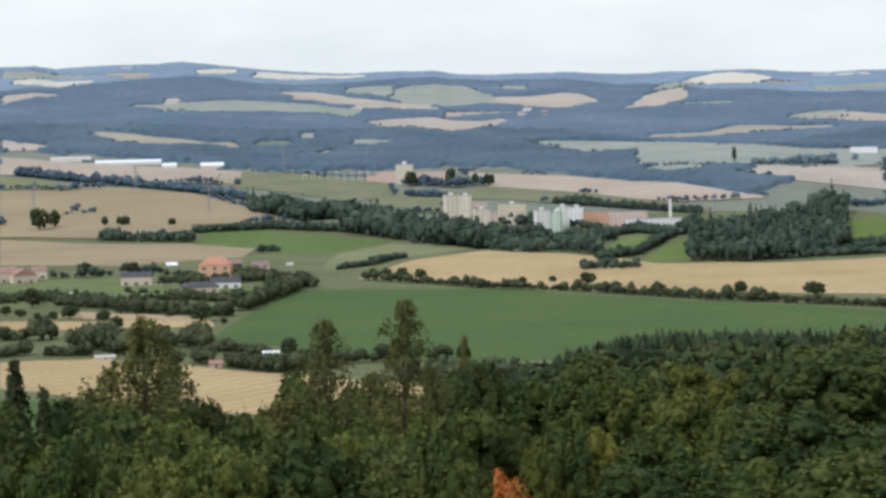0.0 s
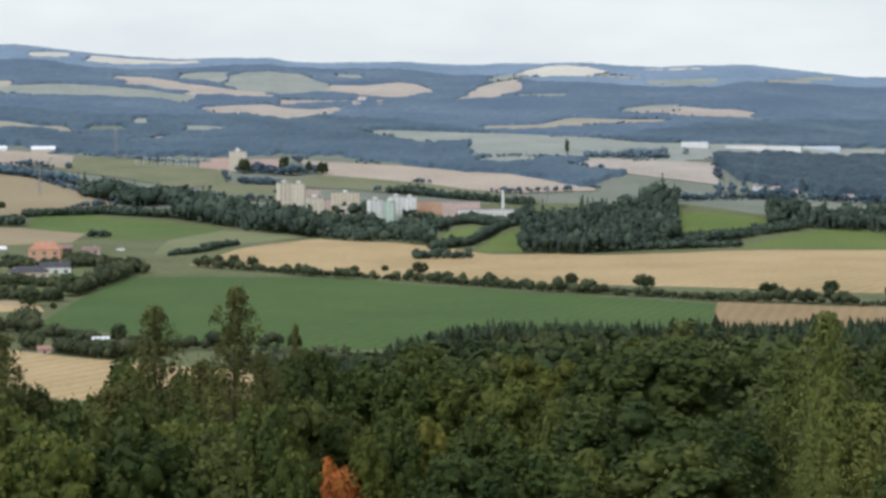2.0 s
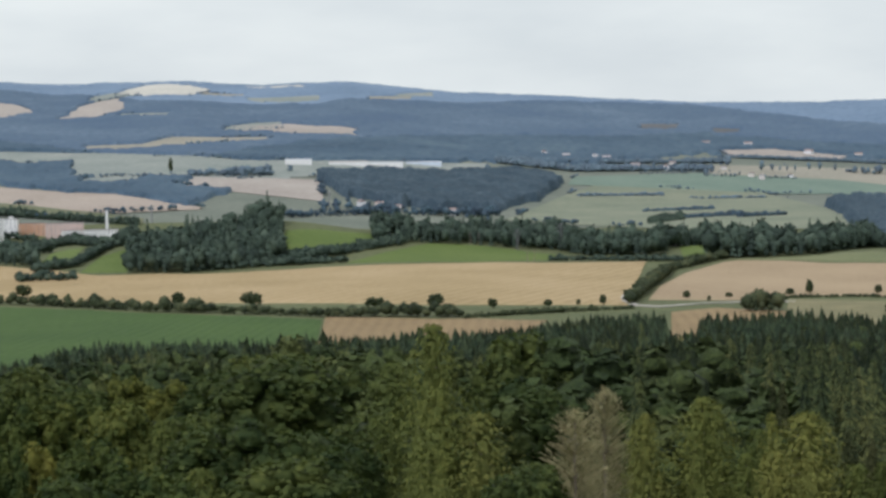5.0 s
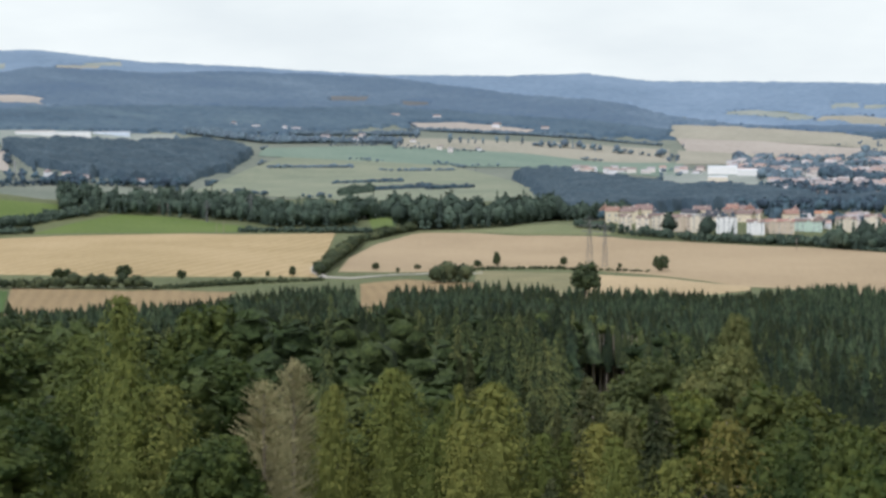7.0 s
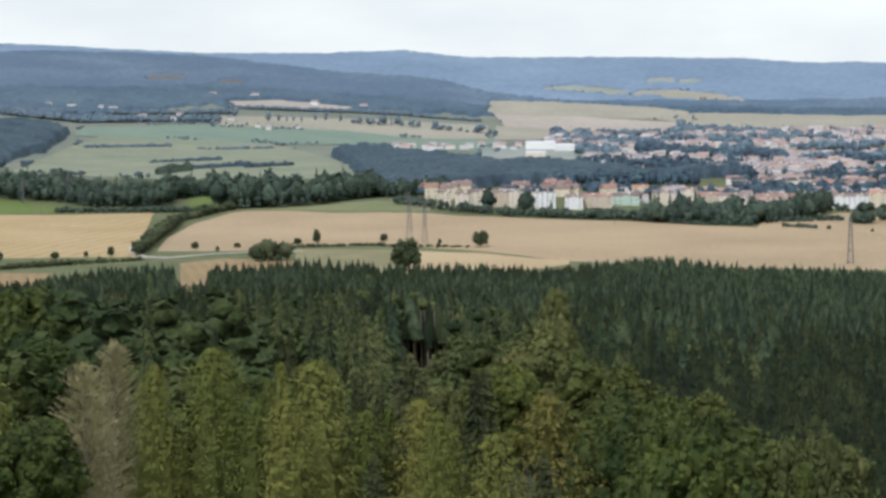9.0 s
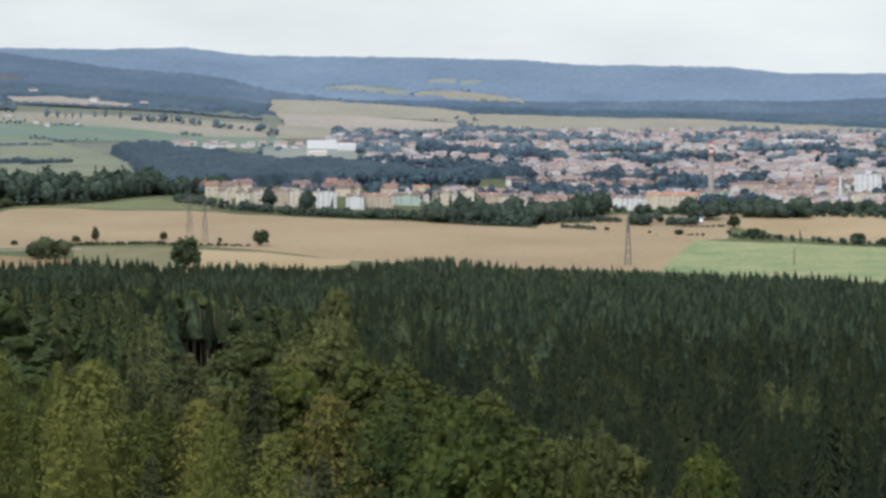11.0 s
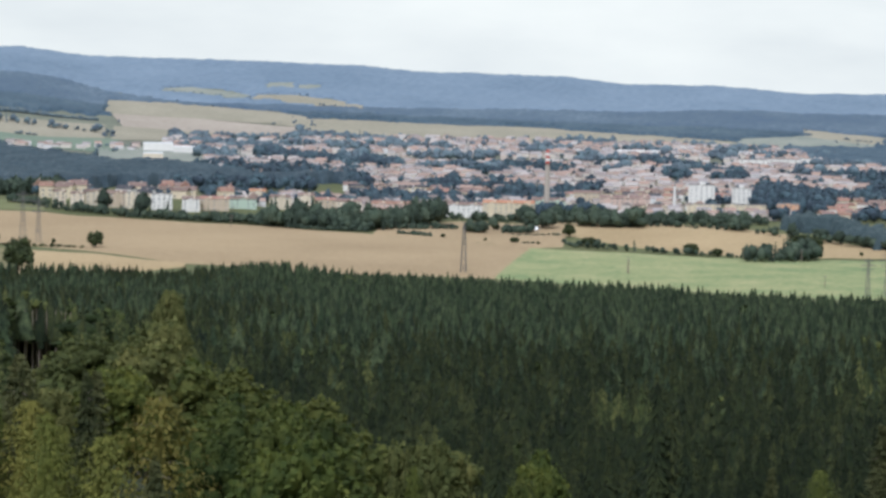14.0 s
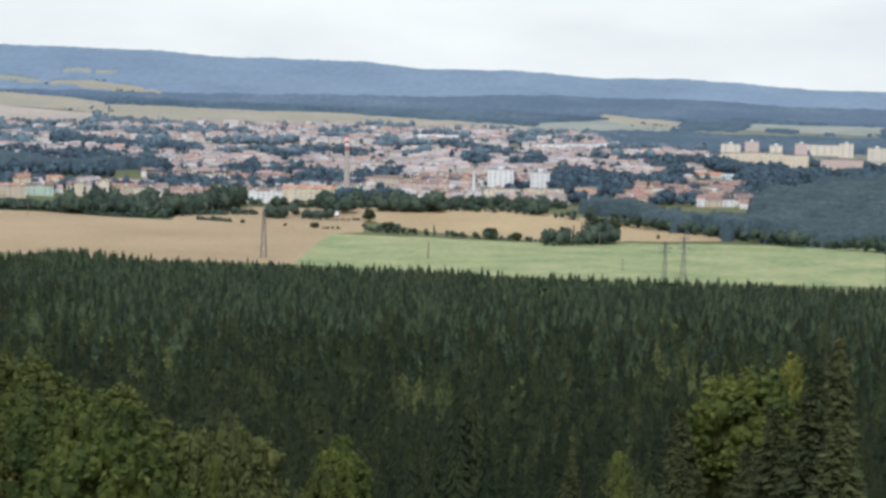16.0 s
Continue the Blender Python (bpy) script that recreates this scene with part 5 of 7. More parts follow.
# ---- lone trees in the fields: bearing, distance, height, width ----
lone_trees([
    (25.70, 1656, 11.6, 11.6),
    (23.93, 1486, 20.0, 20.7),
    (21.84, 1722, 9.6, 5.6),
    (23.41, 1722, 6.8, 6.0),
    (24.73, 1690, 4.3, 3.1),
    (21.37, 1712, 5.6, 6.4),
    (17.00, 1618, 7.5, 5.3),
    (16.42, 1616, 4.5, 3.4),
    (15.70, 1604, 5.2, 6.7),
    (14.39, 1594, 6.7, 6.7),
    (13.06, 1604, 9.7, 12.7),
    (11.62, 1610, 7.5, 14.2),
    (8.70, 1660, 9.3, 15.4),
    (6.99, 1700, 7.9, 9.5),
    (3.40, 1812, 10.1, 12.6),
    (2.57, 1848, 5.2, 6.9),
    (1.86, 1834, 5.5, 7.7),
    (1.42, 1854, 3.4, 3.4),
    (0.86, 1814, 5.9, 10.1),
    (0.26, 1846, 6.0, 8.6),
])
lone_trees([
    (-0.54, 1878, 9.6, 10.5),
    (-0.98, 1886, 9.6, 11.4),
    (-1.34, 1900, 8.8, 8.0),
    (-1.67, 1912, 8.0, 7.1),
    (6.97, 1686, 9.4, 9.4),
    (8.74, 1656, 9.2, 13.1),
    (5.05, 1726, 7.2, 12.0),
    (-9.43, 2664, 24.8, 22.3),
    (-9.07, 2690, 20.6, 13.8),
    (-7.92, 2702, 11.3, 8.8),
    (-7.49, 2700, 11.3, 16.3),
    (-6.35, 2696, 8.8, 10.0),
    (0.22, 3068, 24.3, 14.3),
    (0.78, 3080, 15.8, 10.0),
    (1.12, 3064, 17.1, 15.7),
    (-0.73, 3080, 20.1, 17.2),
    (6.88, 3310, 21.6, 6.2),
    (-9.58, 1730, 8.9, 12.1),
    (-8.77, 1618, 7.5, 12.8),
    (-7.99, 1576, 6.6, 8.8),
    (-7.73, 1500, 8.4, 9.1),
])
# an orchard on the garden strips
lone_trees([(-10.27, 1652, 6.5, 8), (-9.94, 1632, 5.5, 9), (-9.65, 1700, 15, 11), (-9.55, 1604, 5, 5), (-9.18, 1596, 6, 7), (-8.8, 1596, 9, 11), (-8.02, 1560, 7, 10), (-7.61, 1608, 8, 8), (-7.24, 1600, 6, 7), (-6.47, 1568, 5, 6), (-5.73, 1524, 10, 16), (-5.2, 1500, 4, 5)])
lone_trees([
    (-3.69, 1272, 13.0, 8.9),
    (-3.32, 1270, 6.5, 10.0),
    (0.42, 1262, 8.8, 8.8),
    (-8.42, 1998, 12.1, 13.9),
    (-7.30, 2010, 9.3, 12.2),
    (18.96, 1680, 5.5, 5.5),
    (21.82, 1724, 10.4, 4.8),
    (33.86, 1778, 3.4, 4.2),
    (34.86, 1762, 2.6, 2.8),
    (36.11, 1748, 2.8, 2.8),
    (36.84, 1812, 9.5, 10.5),
    (37.31, 1746, 7.3, 13.8),
    (35.55, 1752, 4.8, 7),
    (39.67, 1720, 7.2, 9.6),
    (40.32, 1706, 5.6, 7.9),
    (39.74, 1708, 7.9, 9.5),
    (40.34, 1702, 5.5, 8.7),
    (42.34, 1734, 13.7, 24.2),
    (42.67, 1720, 13.6, 8.0),
    (43.67, 1722, 3.2, 3.2),
    (19.49, 1662, 3.9, 3.1),
    (24.69, 1660, 3.5, 3.1),
    (19.95, 1692, 3.9, 5.5),
])


NEAR = []


def near_spots(kind, rows):
    NEAR.extend((kind, *r) for r in rows)


# ---- single trees on the slope: bearing, distance, height, crown width ----
near_spots("larch_dark", [(-7.0, 185, 30.9, 10.1), (-2.88, 200, 30.9, 6.3), (-1.14, 190, 31.8, 6.6), (0.4, 290, 30.9, 2.7), (-3.93, 190, 24.1, 8.8), (-6.41, 210, 29.2, 8.3), (-7.86, 215, 27.8, 7.5), (-1.85, 215, 26.6, 6.0), (-0.24, 225, 26.6, 6.3)])
near_spots("spruce", [(-5.35, 200, 21.8, 2.8), (-9.13, 190, 24.4, 2.7), (-10.06, 210, 28.7, 6.3), (-9.43, 205, 26.1, 4.8), (21.19, 230, 18.6, 3.2), (23.25, 190, 17.1, 3.1), (22.72, 200, 16.9, 2.8), (20.98, 240, 18.0, 3.3), (22.83, 210, 15.4, 4.4), (46.21, 260, 30.6, 6.7), (47.41, 210, 16.3, 5.4), (47.85, 230, 24.2, 7.0), (46.53, 220, 12.7, 5.1), (47.98, 180, 14.5, 5.9), (45.9, 231, 11.6, 4.8), (44.32, 233, 12.0, 4.3), (41.66, 240, 18.6, 3.9), (-4.94, 205, 23.4, 4.3), (27.12, 170, 18.9, 4.7), (44.44, 245, 20.6, 6.3)])
near_spots("broad_dark", [(-7.32, 175, 22.3, 9.0), (-8.56, 180, 22.7, 6.3), (-10.34, 180, 23.6, 5.4), (-4.69, 175, 21.5, 6.1), (-3.09, 180, 21.6, 6.3), (0.01, 250, 24.3, 7.6), (0.82, 270, 24.7, 6.9), (9.7, 175, 13.8, 5.3), (7.34, 230, 15.3, 7.0), (3.5, 320, 21.0, 8.9), (9.32, 250, 15.7, 7.6), (11.03, 320, 17.4, 8.9), (15.17, 250, 21.5, 9.6), (15.9, 265, 18.8, 7.4), (10.7, 200, 14.7, 7.0), (13.88, 200, 13.3, 5.6), (15.08, 170, 13.1, 5.9), (30.2, 260, 28.2, 7.3), (28.46, 240, 22.3, 7.8), (28.33, 220, 20.6, 6.1)])
near_spots("broad_dark", [(28.81, 255, 25.0, 8.9), (29.86, 240, 26.0, 7.8), (-3.78, 160, 19.6, 5.6), (-9.55, 170, 21.3, 6.7), (-7.83, 200, 23.3, 7.9), (-6.52, 205, 23.6, 8.6), (-2.68, 210, 22.6, 7.8), (-1.73, 230, 24.4, 8.0), (-3.11, 160, 19.7, 7.1), (1.06, 200, 19.9, 7.0), (4.52, 158, 14.1, 6.6), (15.23, 225, 17.3, 9.9), (30.86, 200, 24.6, 8.8), (-3.46, 225, 25.1, 7.8), (-8.74, 215, 24.2, 7.5)])
near_spots("pale", [(-5.67, 190, 23.0, 4.9), (26.94, 300, 27.0, 10.5), (25.66, 330, 23.6, 11.5), (27.48, 430, 28.3, 7.2), (32.98, 215, 26.7, 4.5), (33.9, 215, 27.0, 4.5), (24.71, 290, 16.4, 6.1), (34.13, 215, 26.7, 4.0), (45.16, 250, 21.0, 5.2), (33.77, 215, 26.8, 8.0), (24.99, 340, 19.2, 8.7), (27.38, 470, 26.8, 12.0), (27.42, 640, 29.2, 7.4)])
near_spots("broad", [(-6.21, 170, 21.9, 6.7), (-2.09, 170, 21.0, 5.9), (-0.15, 185, 20.7, 5.6), (0.37, 160, 18.3, 4.1), (2.66, 180, 16.6, 4.2), (4.94, 190, 14.9, 5.7), (4.02, 240, 17.8, 6.1), (3.09, 240, 19.0, 6.7), (2.02, 250, 21.0, 6.4), (5.62, 230, 16.5, 5.9), (4.57, 330, 17.0, 10.0), (36.42, 210, 23.4, 5.4), (45.49, 270, 30.7, 5.3)])
near_spots("broad", [(-7.99, 160, 20.9, 5.6), (-6.69, 155, 20.0, 5.4), (-5.37, 155, 20.1, 5.4), (-0.83, 170, 20.2, 5.5), (-9.1, 160, 21.0, 5.2), (-8.51, 165, 20.9, 7.3), (-5.37, 160, 20.0, 7.1), (-0.82, 180, 21.1, 6.7), (6.12, 160, 13.9, 6.7), (30.06, 165, 23.4, 7.3), (27.67, 310, 27.3, 11.5), (26.33, 280, 22.8, 9.1), (45.87, 250, 24.7, 11.0)])
near_spots("broad_bright", [(-1.28, 200, 22.1, 8.4), (28.81, 290, 29.6, 13.5), (30.53, 285, 29.6, 11.3), (31.26, 230, 28.0, 7.0), (35.96, 195, 21.3, 4.5), (-5.21, 190, 22.5, 7.5), (-7.34, 160, 20.4, 7.1), (-1.11, 160, 19.5, 7.4), (32.19, 215, 26.8, 8.5)])
near_spots("broad_dark", [(8.38, 180, 14.2, 5.4), (7.89, 330, 17.5, 8.4), (8.95, 320, 19.7, 9.7), (10.12, 320, 18.6, 9.7), (9.15, 240, 20.1, 12.8), (7.97, 280, 17.9, 9.8), (8.59, 180, 13.8, 5.9), (10.36, 180, 15.2, 8.0), (7.95, 180, 15.8, 8.4), (9.64, 165, 13.7, 8.4)])
near_spots("red", [(1.24, 165, 16.0, 4.6)])
near_spots("yellow", [(1.98, 165, 16.8, 3.5), (3.53, 185, 15.7, 3.9), (5.77, 330, 17.9, 6.9), (6.76, 320, 16.8, 7.4), (46.91, 255, 27.9, 7.1)])
near_spots("larch", [(6.55, 190, 16.9, 4.9), (12.89, 210, 24.1, 7.3), (13.13, 185, 18.9, 6.0), (11.63, 215, 15.8, 6.0), (19.45, 195, 18.0, 5.4), (20.79, 190, 17.0, 2.7), (20.31, 180, 14.2, 4.2), (24.61, 175, 17.7, 4.9), (23.5, 190, 15.9, 3.5), (33.19, 205, 26.1, 2.9), (42.99, 230, 13.0, 4.3), (-4.04, 165, 20.3, 5.8), (7.32, 165, 14.4, 5.4), (12.05, 230, 20.6, 8.0), (19.38, 200, 17.6, 7.9), (20.57, 195, 15.4, 5.4), (22.83, 185, 15.0, 5.6)])
near_spots("dead", [(16.3, 175, 17.5, 6.1), (16.97, 190, 18.6, 5.3)])
near_spots("larch_gold", [(17.97, 180, 16.7, 4.6), (21.76, 190, 17.6, 6.6), (17.91, 190, 16.8, 3.5), (24.97, 180, 17.2, 4.6), (14.03, 185, 17.1, 7.3), (21.71, 185, 17.7, 8.2), (24.18, 185, 17.7, 6.0), (25.91, 172, 18.4, 6.8), (20.96, 178, 14.7, 5.4)])
near_spots("spruce_old", [(24.08, 190, 20.5, 5.3), (25.57, 200, 22.0, 4.7), (25.66, 230, 22.1, 5.9), (23.22, 150, 14.2, 3.8), (23.92, 210, 20.5, 6.3)])
near_spots("larch_brown", [(27.13, 185, 23.3, 9.0)])

# ---- the forest on the slope below the tower ----
def forest_edge(b):
    """Far edge of the forest."""
    return np.interp(b, [-20, -1.5, -0.8, 0.2, 3, 8, 12, 15, 17.2, 18.45, 18.68, 19.1, 19.32, 20.5, 25, 30, 36, 44, 60],
                     [300, 300, 420, 900, 1130, 1180, 1230, 1235, 1245, 1250, 680, 680, 1250, 1260, 1270, 1285, 1190, 1135, 1120])


def forest_spots(rng, b0, b1, d0, d1, gap):
    """Loose rows of trees between two distances, set on a shaken grid."""
    x0, x1, y1 = d1 * math.sin(radians(b0)), d1 * math.sin(radians(b1)), d1
    gx, gy = np.meshgrid(np.arange(x0, x1, gap), np.arange(0, y1, gap))
    gx = gx + rng.uniform(-0.42, 0.42, gx.shape) * gap + np.where(np.arange(gx.shape[0]) % 2, gap / 2, 0)[:, None]
    gy = gy + rng.uniform(-0.42, 0.42, gy.shape) * gap
    b, d = np.degrees(np.arctan2(gx, gy)).ravel(), np.hypot(gx, gy).ravel()
    ok = (d > d0) & (d < d1) & (b > b0) & (b < b1) & (d < forest_edge(b))
    # a felled strip, where the trunks of the stand behind show
    ok &= ~((b > 23.6) & (b < 25.3) & (d > 545) & (d < 765))
    return b[ok], d[ok]


def leafy_share(b, d):
    """How much of the wood is broadleaved: the near slope in the west, a patch in the east."""
    west = (1 - smooth(b, 19, 23)) * (1 - smooth(d, 430, 580))
    patch = np.exp(-((b - 28.5) / 3.0) ** 2 - ((d - 270) / 90) ** 2)
    belt = 0.4 * np.exp(-((b - 21) / 6.0) ** 2 - ((d - 430) / 150) ** 2)
    clumps = np.array([noise.noise(Vector((p * 0.6, q * 0.016, 9.0))) for p, q in zip(b, d)])
    clumps = 0.75 * smooth(clumps, 0.12, 0.3) * smooth(d, 230, 300) * (1 - smooth(d, 650, 900)) * (1 - 0.95 * smooth(b, 29, 33))
    return np.clip(np.maximum(np.maximum(west, patch), np.maximum(belt, clumps)), 0.03 - 0.024 * smooth(b, 29, 33), 0.95)


def make_forest():
    rng = np.random.default_rng(11)
    finest = [spruce_boughs(rng, 20, 8, 0.15, 0.22, 0.7, 0.8, 0.62, 0.95) for _ in range(14)]
    fine = [spruce_boughs(rng, 6, 5, 0.145, 0.5, 0.7, 0.8, 0.66, 1.3) for _ in range(14)]
    coarse = [spruce_boughs(rng, 2, 4, 0.15, 0.4, 0.6, 0.8, 0.85, 1.6) for _ in range(14)]
    leafy = [clumped_crown(rng, 10, 1, 270, 0.05, 0.25, 0.36) for _ in range(8)]
    leafy_far = [clumped_crown(rng, 5, 1, 80, 0.06, 0.24, 0.45) for _ in range(8)]
    for near in (True, False):
        b, d = forest_spots(rng, -12, 51, 215 if near else 700, 700 if near else 1350, 3.8 if near else 5.2)
        keep = ((b > 17) | (d > 300) | (rng.uniform(0, 1, len(b)) < 0.7)) & ~((b > 40) & (d < 330))
        b, d = b[keep], d[keep]
        broad = rng.uniform(0, 1, len(b)) < leafy_share(b, d)
        rise = np.degrees(np.arctan2(ground_z(b, d) + 21 - EYE, d))
        clear = np.zeros(len(b), bool)
        for _, tb, td, tall, wide in NEAR:
            foot = math.degrees(math.atan2(float(ground_z(tb, td)) + float(hollow(tb, td)) + tall * (0.72 if td < 270 else 0.6) - EYE, td))
            clear |= (d < td + wide / 2) & (np.abs(b - tb) < math.degrees(wide * 0.55 / td)) & (rise > foot)
        # trees that hide a single tree from the camera are cut low or dropped
        young = clear & (d < 420)
        low = np.degrees(np.arctan2(ground_z(b, d) + 14 - EYE, d))
        for _, tb, td, tall, wide in NEAR:
            foot = math.degrees(math.atan2(float(ground_z(tb, td)) + float(hollow(tb, td)) + tall * (0.72 if td < 270 else 0.6) - EYE, td))
            young &= ~((d < td + wide / 2) & (np.abs(b - tb) < math.degrees(wide * 0.55 / td)) & (low > foot))
        kept = ~clear | young
        b, d, broad, young = b[kept], d[kept], broad[kept] & ~young[kept], young[kept]
        stand = np.array([noise.noise(Vector((p * 0.35, q * 0.012, 3.0))) for p, q in zip(b, d)])
        h = (19.6 + rng.normal(0, 1, len(b)) * np.interp(d, [500, 900], [2.6, 1.0])).clip(12, 27) + 4.5 * stand + (4.0 * smooth(b, 13.5, 15.5) + 3.0 * smooth(b, 14.5, 17) * (1 - smooth(b, 21, 25))) * smooth(d, 500, 900)
        h = np.where(young, 11 + 3 * stand, h)
        # trees before the felled strip are shortened so the camera sees the trunks
        h = np.where((b > 23.5) & (b < 25.3) & (d <= 545), h * np.interp(d, [215, 300, 430, 545], [0.8, 0.8, 0.85, 0.62]), h)
        s = ~broad
        dark = rng.normal(0.5, 0.16, len(b)) < 0.3 + 0.6 * smooth(b, 28, 33) + 0.2 * smooth(d, 550, 900) + 1.1 * stand
        # farther trees more often take the colours meant for painted haze
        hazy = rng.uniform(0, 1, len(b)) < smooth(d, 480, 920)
        dark &= ~((b < 27) & (d < 430))
        hidden = np.degrees(np.arctan2(ground_z(b, d) + h - EYE, d)) < np.interp(b, [-12, 12, 24, 30], [-10.3, -10.3, -11.2, -11.6])
        # trees below the camera's view are thinned out
        sparse = hidden & (rng.uniform(0, 1, len(b)) < 0.55)
        s, broad = s & ~sparse, broad & ~sparse
        for shapes, pick in ((finest, s & (d < 420) & ~hidden), (fine, s & (d >= 420) & (d < 700)), (coarse, s & ((d >= 700) | hidden))):
            for mat, some, label in ((spruce_green, pick & ~dark & ~hazy, "dense green spruce forest on the slope"), (spruce_dark, pick & (dark ^ hazy), "darker stands in the spruce forest"),
                                     (spruce_far_hazy, pick & dark & hazy, "dark spruce stands with painted blue haze at the forest's far edge")):
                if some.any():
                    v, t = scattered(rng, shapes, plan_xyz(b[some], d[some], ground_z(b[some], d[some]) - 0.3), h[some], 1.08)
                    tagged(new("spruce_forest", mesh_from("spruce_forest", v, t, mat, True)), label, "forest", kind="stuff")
        thin = broad & (rng.uniform(0, 1, len(b)) < 0.3 + 0.05 * (d > 420))
        for shapes, some in ((leafy, thin & (d < 420) & ~hidden), (leafy_far, thin & ((d >= 420) | hidden))):
            if some.any():
                v, t = scattered(rng, shapes, plan_xyz(b[some], d[some], ground_z(b[some], d[some]) - 0.5), h[some] * 0.95, 1.25)
                tagged(new("broadleaf_forest", mesh_from("broadleaf_forest", v, t, broadleaf_green, True)), "mixed green broadleaf wood on the slope", "forest", kind="stuff")


make_forest()


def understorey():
    """An added dark sheet that gives the unlit gaps under the forest's crowns their tone."""
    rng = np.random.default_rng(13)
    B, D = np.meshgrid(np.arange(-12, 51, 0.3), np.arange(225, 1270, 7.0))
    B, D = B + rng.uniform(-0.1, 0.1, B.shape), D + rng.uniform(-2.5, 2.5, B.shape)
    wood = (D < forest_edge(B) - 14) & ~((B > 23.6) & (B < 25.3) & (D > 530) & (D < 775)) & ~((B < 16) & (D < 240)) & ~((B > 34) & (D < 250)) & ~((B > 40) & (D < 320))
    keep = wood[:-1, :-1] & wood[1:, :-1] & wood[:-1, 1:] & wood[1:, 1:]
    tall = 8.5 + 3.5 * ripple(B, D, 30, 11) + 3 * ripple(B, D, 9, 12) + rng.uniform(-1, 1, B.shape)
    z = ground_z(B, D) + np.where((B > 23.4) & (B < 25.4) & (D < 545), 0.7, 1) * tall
    ob = new("understorey", mesh_from("understorey", plan_xyz(B, D, z).reshape(-1, 3), grid_tris(*B.shape, keep), gap_green, True))
    tagged(ob, "dark green sheet filling the gaps under the forest trees", "undergrowth", kind="stuff")


understorey()


def stand_trunks():
    """Bare trunks of the stand behind the felled strip."""
    rng = np.random.default_rng(5)
    for b in np.arange(23.7, 25.2, 0.09):
        d = 766 + rng.uniform(0, 10)
        p = at(b + rng.uniform(-0.03, 0.03), d, -0.3)
        v, t = tapered([(0, 0, 0), (0.1, 0, 9), (0, 0.1, 19)], [0.3, 0.24, 0.12])
        ob = new("tree_trunk", mesh_from("tree_trunk", v, t, bark_pale))
        ob.location = p
        tagged(ob, "bare pale spruce trunk at the edge of a felled strip", "tree trunk", "trunks at the felled strip")


stand_trunks()


# ---- single trees near the tower ----
def twigs(rng, count, radius):
    """Bare rising twigs in a cone round the trunk, for a dead tree of unit height."""
    pieces = []
    for _ in range(count):
        f, a = rng.uniform(0.02, 1), rng.uniform(0, 6.3)
        reach, z = radius * (0.08 + 0.92 * f ** 0.5) * rng.uniform(0.5, 1.1), 1 - 0.88 * f
        p = (0.25 * reach * math.cos(a), 0.25 * reach * math.sin(a), z - 0.02)
        q = (reach * math.cos(a + rng.normal(0, 0.15)), reach * math.sin(a + rng.normal(0, 0.15)), z + 0.35 * reach)
        pieces.append(bar(p, q, 0.0009))
    return join(pieces)


def make_tree(kind, rng):
    """Trunk and crown meshes of unit height for a kind of tree."""
    name, mat, bark, wide, label = KINDS[kind]
    if name in ("spruce", "larch"):
        if kind == "dead":
            crown = join([conifer_crown(rng, 3600, 0.19, 0.0065, 0.1, -0.7, 0.0, 0.45, 0.62, 34), twigs(rng, 900, 0.2)])
        elif kind == "larch_dark":
            crown = conifer_crown(rng, 9500, 0.21, 0.0088, 0.12, 0.25, 0.2, 0.65, 0.72, 20)
        elif name == "larch":
            crown = larch_crown(rng, 4200 if kind == "larch_brown" else 6400, 0.21, 0.013, 0.05, 0.3, 0.62, 34, 0.2 if kind == "larch_brown" else 0.45)
        else:
            crown = join([spruce_boughs(rng, 26, 10, 0.155, 0.1, 0.55), conifer_crown(rng, 1500, 0.16, 0.02, 0.1, 0.5, 0.3, 0.3, 0.8, 26)])
        boughs = []
        for k in range(44):
            z, a = rng.uniform(0.25, 0.95), rng.uniform(0, 6.3)
            r = 0.16 * (1.02 - z) ** 0.6 * rng.uniform(0.6, 1.1)
            boughs.append(tapered([(0, 0, z), (0.5 * r * math.cos(a), 0.5 * r * math.sin(a), z - 0.008), (r * math.cos(a), r * math.sin(a), z - 0.006)], [0.003, 0.002, 0.001], 4))
        stem = tapered([(0, 0, 0), (0.004, 0, 0.3), (0, 0.004, 0.65), (0, 0, 0.99)], [0.011, 0.009, 0.006, 0.001])
    else:
        crown = clumped_crown(rng, 38, 1, 2900, 0.023, 0.2, 0.42)
        boughs = []
        for k in range(10):
            z, a = rng.uniform(0.4, 0.65), k * 0.63 + rng.uniform(0, 0.4)
            r = rng.uniform(0.08, 0.15)
            boughs.append(tapered([(0, 0, z), (0.5 * r * math.cos(a), 0.5 * r * math.sin(a), z + 0.1), (r * math.cos(a), r * math.sin(a), z + 0.2)], [0.006, 0.004, 0.0015], 5))
        stem = tapered([(0, 0, 0), (0.006, 0, 0.2), (0, 0.006, 0.5), (0, 0, 0.85)], [0.014, 0.012, 0.008, 0.0015])
    cv, ct = crown
    return mesh_from("trunk", *join([stem] + boughs), bark), mesh_from("crown", cv, ct, mat, name == "broadleaf_tree")


